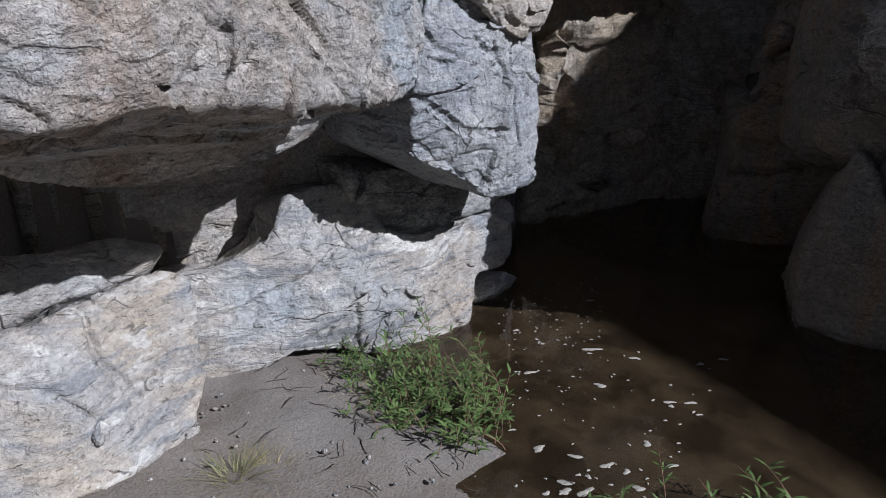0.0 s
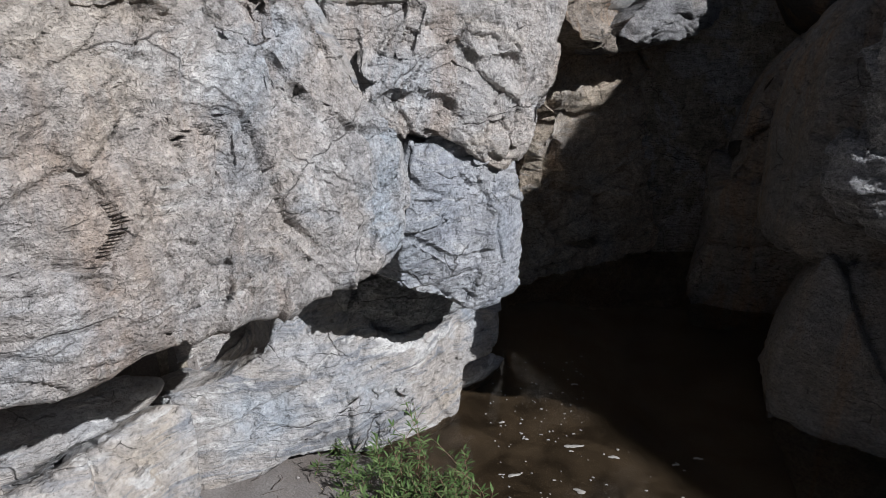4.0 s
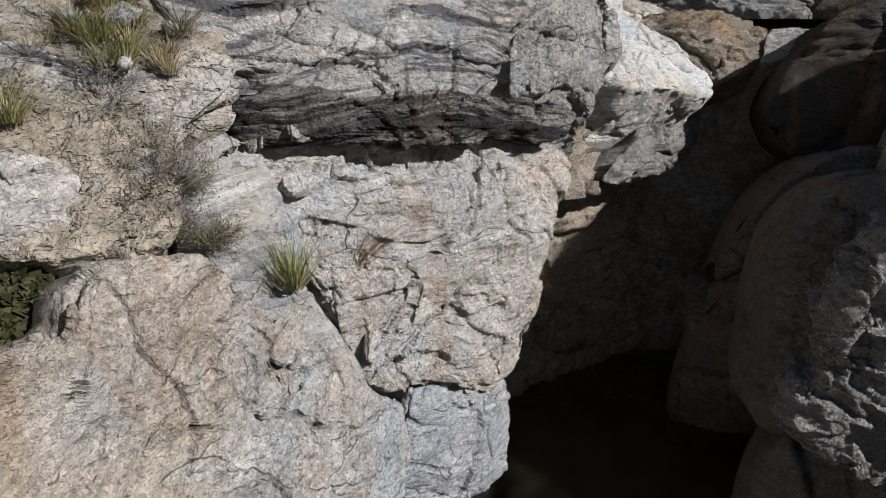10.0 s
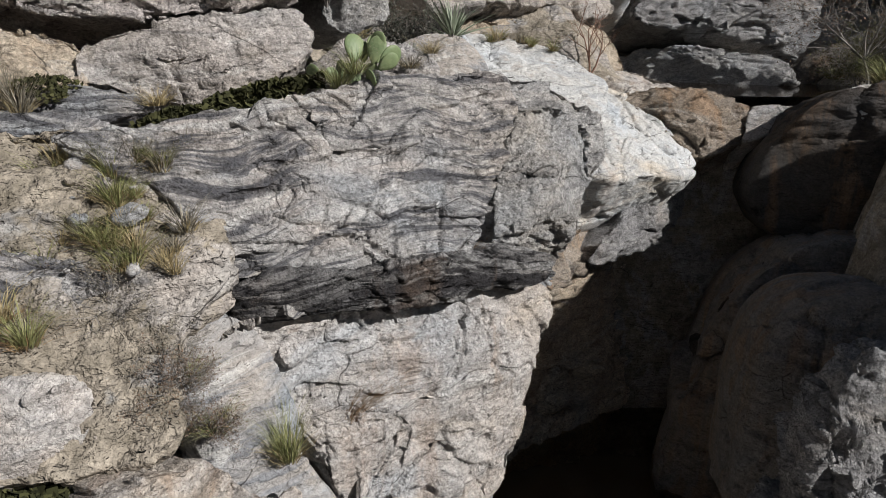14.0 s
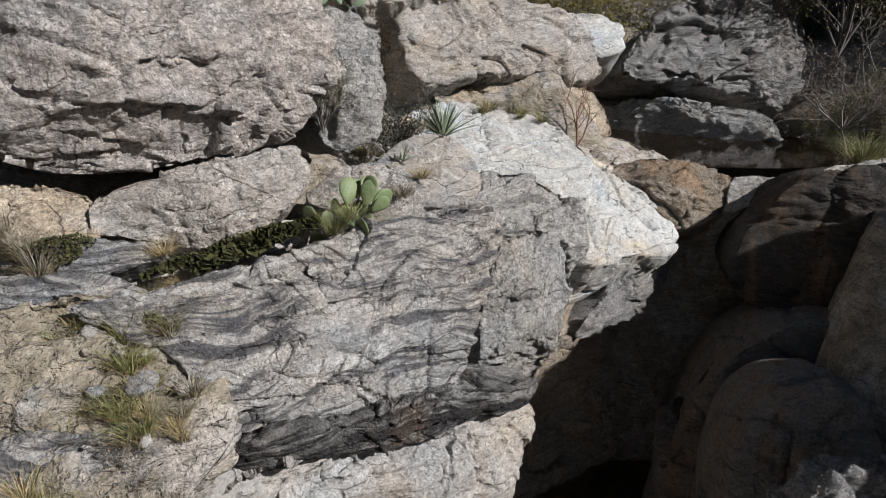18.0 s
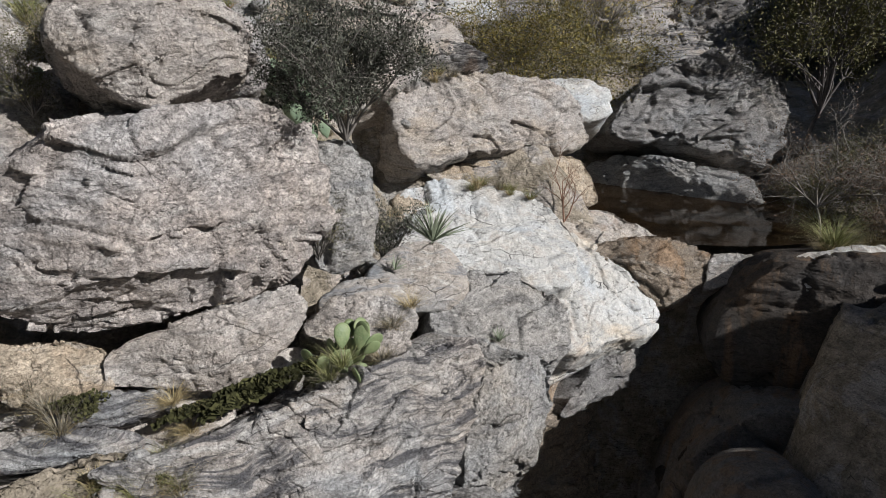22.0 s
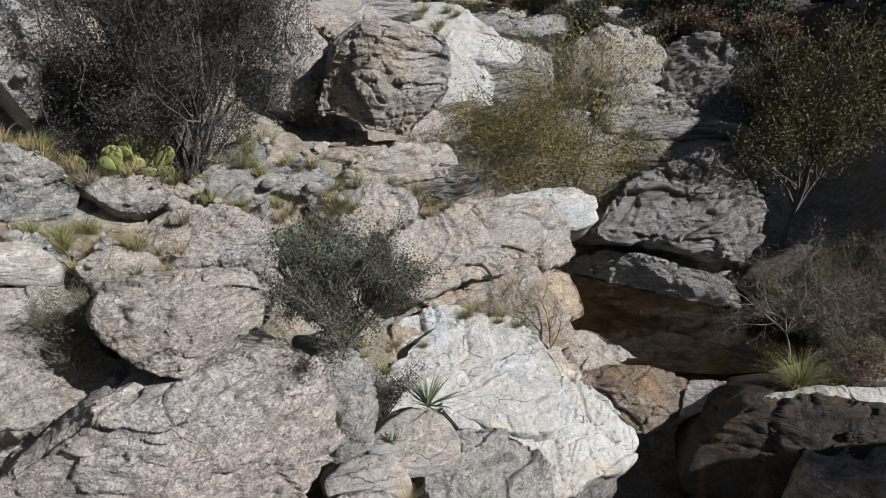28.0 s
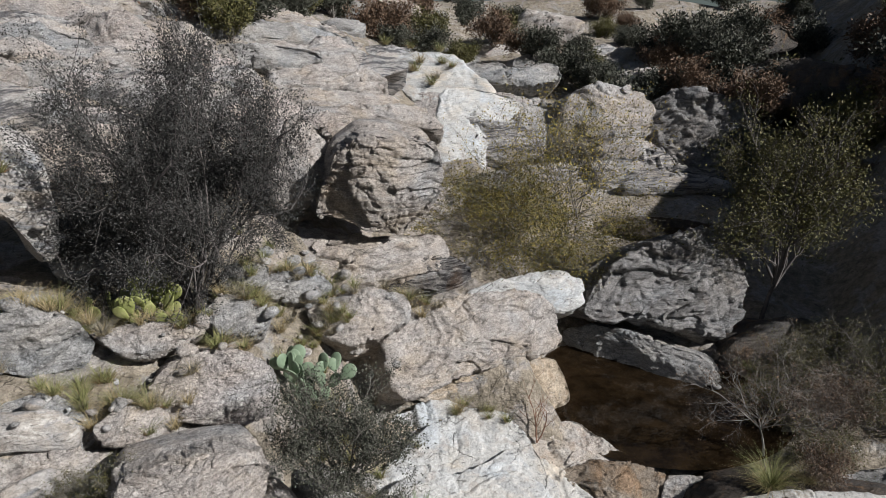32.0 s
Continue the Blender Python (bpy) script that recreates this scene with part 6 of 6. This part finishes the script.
for x, y, z, h, mat, dead in (
        (-2.45, 4.45, 5.5, 0.42, GRASS_GREEN, GRASS_GREY), (-2.2, 4.35, 5.4, 0.40, GRASS_DRY, GRASS_GREY), (-2.62, 4.6, 5.7, 0.36, GRASS_GREEN, GRASS_GREY),
        (-1.85, 4.3, 5.3, 0.36, GRASS_GREY, GRASS_DRY), (-1.7, 4.15, 5.2, 0.30, GRASS_GREY, GRASS_DRY), (-2.0, 4.2, 5.3, 0.34, GRASS_GREY, GRASS_DRY),
        (-2.15, 3.35, 4.9, 0.36, GRASS_GREEN, GRASS_BROWN), (-2.35, 3.45, 5.0, 0.32, GRASS_DRY, GRASS_BROWN), (-1.75, 3.85, 4.8, 0.26, GRASS_GREY, GRASS_DRY),
        (-1.45, 3.75, 4.5, 0.25, GRASS_GREEN, GRASS_GREY), (-1.25, 3.65, 4.3, 0.22, GRASS_GREEN, GRASS_GREY), (-3.2, 5.05, 6.3, 0.40, GRASS_GREY, GRASS_DRY),
        (-3.0, 4.95, 6.3, 0.36, GRASS_GREY, GRASS_DRY), (-2.85, 4.8, 6.2, 0.34, GRASS_GREY, GRASS_DRY), (-1.9, 5.2, 6.4, 0.22, GRASS_DRY, GRASS_DRY), (-2.05, 5.25, 6.4, 0.22, GRASS_DRY, GRASS_DRY),
        (-0.62, 5.45, 6.6, 0.30, GRASS_GREEN, GRASS_GREY), (-0.48, 5.5, 6.6, 0.30, GRASS_GREEN, GRASS_GREY), (-0.55, 5.72, 6.65, 0.26, GRASS_GREY, GRASS_GREEN), (-0.75, 5.7, 6.65, 0.24, GRASS_GREEN, GRASS_GREY), (-0.4, 5.85, 6.7, 0.24, GRASS_GREEN, GRASS_GREY),
        (-0.15, 6.1, 6.8, 0.24, GRASS_GREY, GRASS_DRY), (-0.05, 6.35, 6.8, 0.22, GRASS_GREY, GRASS_DRY), (0.15, 6.6, 6.8, 0.22, GRASS_DRY, GRASS_GREY)):
    k += 1
    tuft(lifted(x, y, z, -0.01), "clump of dry bunchgrass in a soil pocket", mat, 130, h, 0.26, 0.006, 0.7, k, dead=dead)

tuft(lifted(7.45, 10.3, 6.35), "large shaggy grass clump at the pool's edge", GRASS_GREEN, 320, 0.75, 0.55, 0.012, 0.9, 91, dead=GRASS_DRY)
tuft(lifted(8.3, 10.5, 6.4), "shaggy grass clump in half shade", GRASS_DRY, 200, 0.5, 0.4, 0.012, 0.9, 92, dead=GRASS_GREY)
tuft(lifted(9.6, 15.2, 9.3), "dark grass clump on the long grey boulder", GRASS_GREEN, 200, 0.45, 0.5, 0.014, 0.9, 93, dead=GRASS_BROWN)

# grass over the terrace's soil
rng = np.random.default_rng(17)
kinds = [tuft((0, 0, -50), "dry grass tuft on stony soil", m, 70, h, 0.22, 0.009, 0.7, 200 + i, dead=d)
         for i, (m, h, d) in enumerate(((GRASS_DRY, 0.34, GRASS_GREY), (GRASS_GREEN, 0.36, GRASS_DRY), (GRASS_GREY, 0.30, GRASS_DRY), (GRASS_GREEN, 0.28, GRASS_BROWN)))]
spots = []
for x0, y0, rx, ry, count in ((-3.6, 7.9, 1.3, 0.7, 38), (-3.4, 6.3, 0.5, 0.4, 9), (-4.5, 9.2, 1.6, 0.7, 40), (-2.4, 10.6, 0.8, 1.6, 40), (-1.3, 11.8, 0.9, 1.4, 40), (0.2, 12.9, 0.8, 0.5, 12), (-1.0, 10.4, 0.8, 0.8, 16), (-0.9, 9.6, 0.6, 1.0, 14),
                              (-2.0, 13.0, 1.0, 0.7, 18), (-5.8, 8.0, 1.2, 1.0, 14), (1.9, 12.1, 0.9, 0.3, 8), (-5.5, 13.0, 2.0, 1.5, 16), (0.5, 33.0, 2.0, 3.0, 10), (7.5, 10.6, 0.5, 0.3, 4)):
    for _ in range(count):
        spots.append((x0 + rng.normal(0, rx * 0.5), y0 + rng.normal(0, ry * 0.5)))
for x, y in spots:
    z = float(ground_height(np.array([x]), np.array([y]))[0])
    p = lifted(x, y, z + 0.6, -0.02, 1.6)
    s = rng.uniform(0.7, 1.3) * (1.0 if y < 20 else 2.0)
    copy_thing(kinds[rng.integers(0, 4)], pose(*p, 0, 0, rng.uniform(0, 360)) @ Matrix.Scale(s, 4))
for ob in kinds:
    p = lifted(-3.0 + rng.normal(0, 0.5), 10.2, 10.4, -0.02)
    ob.location = p

# bushes on the hillside
far = [shrub("hillside_bush", (0, 0, -60), "grey-green bush on the rocky hillside", "shrub", 8, 1.0, 0.03, 2, BARK, m, 7.0, 0.13, 300 + i, 0.05, 0.15, 2, 0.9, 0.12)
       for i, m in enumerate((LEAF_DARK, LEAF_OLIVE, LEAF_BROWN, LEAF_DARK))]
for i in range(140):
    y = rng.uniform(31, 75)
    x = rng.uniform(-0.75, 0.8) * y
    if i < 26:
        y = rng.uniform(24, 36)
        x = rng.uniform(15, 26) if i < 18 else rng.uniform(-16, -7)
    z = float(ground_height(np.array([x]), np.array([y]))[0])
    p = lifted(x, y, z + 0.6, -0.1, 2.0)
    s = rng.uniform(0.8, 1.9)
    copy_thing(far[rng.integers(0, 4)], pose(*p, 0, 0, rng.uniform(0, 360)) @ Matrix.Scale(s, 4))
for i, ob in enumerate(far):
    ob.location = lifted(-1 + 4.0 * i, 38 + 2 * i, 15, -0.1)

rng = np.random.default_rng(23)
for i in range(75):
    x, y = rng.uniform(-3.3, -1.5), rng.uniform(3.8, 4.75)
    if y > 4.9 + 0.45 * (x + 1.6):
        continue
    p = lifted(x, y, 5.2 + 0.75 * (y - 4.0), -0.02, 0.6)
    copy_thing(kinds[rng.integers(0, 4)], pose(*p, 0, 0, rng.uniform(0, 360)) @ Matrix.Scale(rng.uniform(0.6, 1.0), 4))

# loose stones on the terrace
def stone_mesh(seed):
    r = np.random.default_rng(seed)
    bm = bmesh.new()
    bmesh.ops.create_icosphere(bm, subdivisions=3, radius=0.5)
    v = np.array([q.co for q in bm.verts])
    v = v * r.uniform((0.9, 0.7, 0.45), (1.1, 0.95, 0.7))
    v = weathered(v * 4 + seed * 9.0, v / np.linalg.norm(v, axis=1, keepdims=True), 3.0) / 4 - seed * 2.25
    for q, w in zip(bm.verts, v):
        q.co = w
    me = bpy.data.meshes.new("stone")
    bm.to_mesh(me)
    bm.free()
    me.polygons.foreach_set("use_smooth", [True] * len(me.polygons))
    me.materials.append(ROCK[("palepink", "grey", "pale")[seed % 3]])
    return me


stones = [stone_mesh(i) for i in range(6)]
for i in range(210):
    x0, y0, rx, ry = ((-2.4, 4.3, 0.9, 0.6), (-3.6, 7.9, 1.6, 0.9), (-4.6, 9.2, 1.8, 0.9), (-2.3, 10.8, 0.9, 1.8), (-1.2, 12.0, 0.9, 1.4), (-0.8, 9.4, 0.7, 1.2), (-1.8, 13.2, 1.2, 0.8))[i % 7]
    x, y = x0 + rng.normal(0, rx * 0.5), y0 + rng.normal(0, ry * 0.5)
    z = float(ground_height(np.array([x]), np.array([y]))[0])
    s = 0.07 + 0.35 * rng.random() ** 3
    ob = new("stone", stones[i % 6])
    ob.location = lifted(x, y, z + 0.4 if y > 6 else 5.25 + 0.75 * (y - 4.0), 0.12 * s, 1.3 if y > 6 else 0.6)
    s = s if y > 6 else s * 0.6
    ob.rotation_euler, ob.scale = (rng.uniform(-0.4, 0.4), rng.uniform(-0.4, 0.4), rng.uniform(0, 6.3)), (s, s, s)
    tagged(ob, "loose weathered stone lying on stony soil", "stone", "loose stones on the terrace")

moss((-2.05, 3.02, 4.52), "dark green moss mat over the ledge", 0.42, 0.30, (28, 0, 26), 1, 1600)
moss((-1.3, 5.42, 6.56), "dark moss strip between slab and cliff lip", 0.55, 0.10, (20, -14, 24), 2, 1100)
moss((-1.85, 5.25, 6.42), "thin dark moss strip along the slab's foot", 0.35, 0.06, (20, -8, 20), 3, 500)
moss(lifted(-2.0, 4.1, 5.35, 0.0), "moss cushion among dry grass", 0.16, 0.12, (30, 0, 20), 4, 400)
moss(lifted(-1.9, 4.55, 5.75, 0.0), "moss cushion on the soil bank", 0.18, 0.10, (30, 0, 20), 5, 400)
moss(lifted(-2.75, 5.0, 6.6, 0.02), "dark resurrection moss on ochre rock", 0.2, 0.12, (40, 0, 20), 6, 500)

# ---- the lower pool's shore ----
def stalk(rng, height, n, leaf_len):
    """A leafy stem: points, and narrow leaves along it."""
    t = np.linspace(0, 1, 6)
    way = rng.normal(0, 0.38, 2)
    pts = np.stack([way[0] * height * t ** 1.5, way[1] * height * t ** 1.5, height * t], 1)
    out = []
    for j in range(n):
        s = rng.uniform(0.15, 1.0)
        a = rng.uniform(0, 2 * np.pi)
        base = np.array([np.interp(s, t, pts[:, i]) for i in range(3)])
        w = np.linspace(0, 1, 4)
        l = leaf_len * rng.uniform(0.6, 1.15)
        d = np.array((math.cos(a), math.sin(a), rng.uniform(0.3, 1.1)))
        p = base + np.outer(w * l, d / np.linalg.norm(d)) - np.outer(w ** 2 * l * 0.3, (0, 0, 1))
        half = np.outer(np.array((0.25, 1.0, 0.8, 0.05)) * l * 0.075, (-math.sin(a), math.cos(a), 0))
        out.append((p, half))
    return pts, out


def waterside_plant(at, label, stalks, height, spread, seed, leaf=LEAF_WILLOW, n=16):
    rng = np.random.default_rng(seed)
    thing = new("waterside_plant")
    thing.location = at
    tagged(thing, label, "plant")
    for _ in range(stalks):
        o = np.array((*rng.normal(0, spread * 0.5, 2), 0))
        pts, lv = stalk(rng, height * rng.uniform(0.4, 1.1), n, 0.11)
        stem = part("stem", tubes("stem", [(pts[i], pts[i + 1], 0.004 - 0.0005 * i, 0.0035 - 0.0005 * i) for i in range(5)], BARK_RED), thing)
        stem.location = o
        part("foliage", rows_mesh("foliage", lv, leaf), stem)
    return thing


for i, (x, y, s, h, w) in enumerate(((-0.55, 4.55, 26, 0.32, 0.3), (-0.2, 4.3, 30, 0.42, 0.3), (0.1, 4.15, 26, 0.42, 0.26), (-0.35, 4.0, 26, 0.32, 0.34), (0.05, 3.75, 18, 0.34, 0.25),
                                     (0.3, 3.85, 12, 0.42, 0.2), (0.3, 4.5, 6, 0.52, 0.2), (-0.1, 4.85, 8, 0.6, 0.25), (-0.75, 4.85, 10, 0.24, 0.25))):
    waterside_plant((x, y, 0.03), "leafy green waterside plants with narrow leaves", s, h, w, 400 + i)
for i, (x, y, h) in enumerate(((1.35, 3.05, 0.42), (1.75, 3.1, 0.42), (2.1, 2.95, 0.36), (0.95, 2.95, 0.2), (1.55, 2.9, 0.28))):
    waterside_plant((x, y, -0.12), "single green sprig rising from shallow water", 3, h + 0.12, 0.1, 420 + i)
tuft((-1.25, 3.15, 0.14), "yellowing grass clump on creek sand", GRASS_GREEN, 150, 0.26, 0.26, 0.008, 0.7, 430, dead=GRASS_DRY)
tuft((-1.05, 3.2, 0.13), "dry straw grass clump on creek sand", GRASS_DRY, 120, 0.2, 0.28, 0.006, 0.9, 431, dead=GRASS_GREY)
tuft((-0.75, 4.3, 0.1), "low dead grass at the sand's edge", GRASS_DRY, 60, 0.12, 0.3, 0.006, 1.2, 432, dead=GRASS_GREY)

TWIG = leaf_material("dark_wet_twigs", (0.05, 0.04, 0.035), (0.12, 0.095, 0.08), 0.9)
rng = np.random.default_rng(88)
for i in range(46):
    x, y = rng.uniform(-1.5, 0.25), rng.uniform(3.1, 4.6)
    z = float(ground_height(np.array([x]), np.array([y]))[0])
    if z < 0.03 or x + 0.3 * (y - 3) > 0.35:
        continue
    segs, p = [], np.zeros(3)
    a = rng.uniform(0, np.pi)
    for j in range(4):
        a += rng.normal(0, 0.35)
        q = p + np.array((math.cos(a), math.sin(a), rng.normal(0, 0.12))) * rng.uniform(0.02, 0.07)
        segs.append((p, q, 0.004, 0.003))
        p = q
    ob = new("twig", tubes("twig", segs, TWIG))
    ob.location = (x, y, z + 0.015)
    tagged(ob, "short dark twig lying on creek sand", "twig", "twigs on the sand")


rng = np.random.default_rng(91)
for i in range(110):
    x, y = rng.uniform(-1.7, 0.3), rng.uniform(2.9, 4.7)
    z = float(ground_height(np.array([x]), np.array([y]))[0])
    if z < 0.0 or x + 0.3 * (y - 3) > 0.4:
        continue
    s = 0.012 + 0.035 * rng.random() ** 2
    ob = new("pebble", stones[i % 6])
    ob.location = (x, y, z + 0.25 * s)
    ob.rotation_euler, ob.scale = (rng.uniform(-0.4, 0.4), rng.uniform(-0.4, 0.4), rng.uniform(0, 6.3)), (s, s, s)
    tagged(ob, "small pale pebble lying on creek sand", "pebble", "pebbles on the sand")


def foam_material():
    k = Nodes("dirty_foam", 0.6)
    return k.done(k.mix(k.noise(k.pos, 40.0, 4), (0.24, 0.215, 0.18), (0.44, 0.42, 0.38)))


FOAM = foam_material()
for i in range(190):
    y = rng.uniform(3.1, 7.0)
    x = rng.uniform(0.12, 0.62) * (y - 1.2) + (0.15 if y < 5 else -0.05)
    if y > 5.2:
        x = rng.uniform(0.45, 1.5) + 0.2 * (y - 5.2)
    big = rng.random() < 0.2
    s = rng.uniform(0.012, 0.028) if big else rng.uniform(0.004, 0.012)
    n = 14
    th = np.arange(n) * 2 * np.pi / n
    r = s * (1 + 0.35 * np.sin(2 * th + rng.uniform(0, 6)) + 0.2 * np.sin(3 * th + rng.uniform(0, 6)))
    stretch = rng.uniform(1.0, 2.4) if big else 1.2
    a = rng.uniform(-0.5, 0.5)
    px, py = r * np.cos(th) * stretch, r * np.sin(th)
    ring = np.stack([px * math.cos(a) - py * math.sin(a), px * math.sin(a) + py * math.cos(a), np.zeros(n)], 1)
    v = np.concatenate([ring, ring * (0.7, 0.7, 0) + (0, 0, 0.004), [[0, 0, 0.006]]])
    k0 = np.arange(n)
    q = np.concatenate([np.stack([k0, (k0 + 1) % n, n + (k0 + 1) % n, n + k0], 1)])
    top = np.stack([n + k0, n + (k0 + 1) % n, np.full(n, 2 * n), np.full(n, 2 * n)], 1)[:, :3]
    tri = np.concatenate([q[:, :3], q[:, [0, 2, 3]], top])
    ob = new("foam_patch", mesh_of("foam_patch", v, tri, FOAM))
    ob.location = (x, y, 0.045)
    tagged(ob, "small patch of whitish foam floating on water", "foam", "foam on the pool")
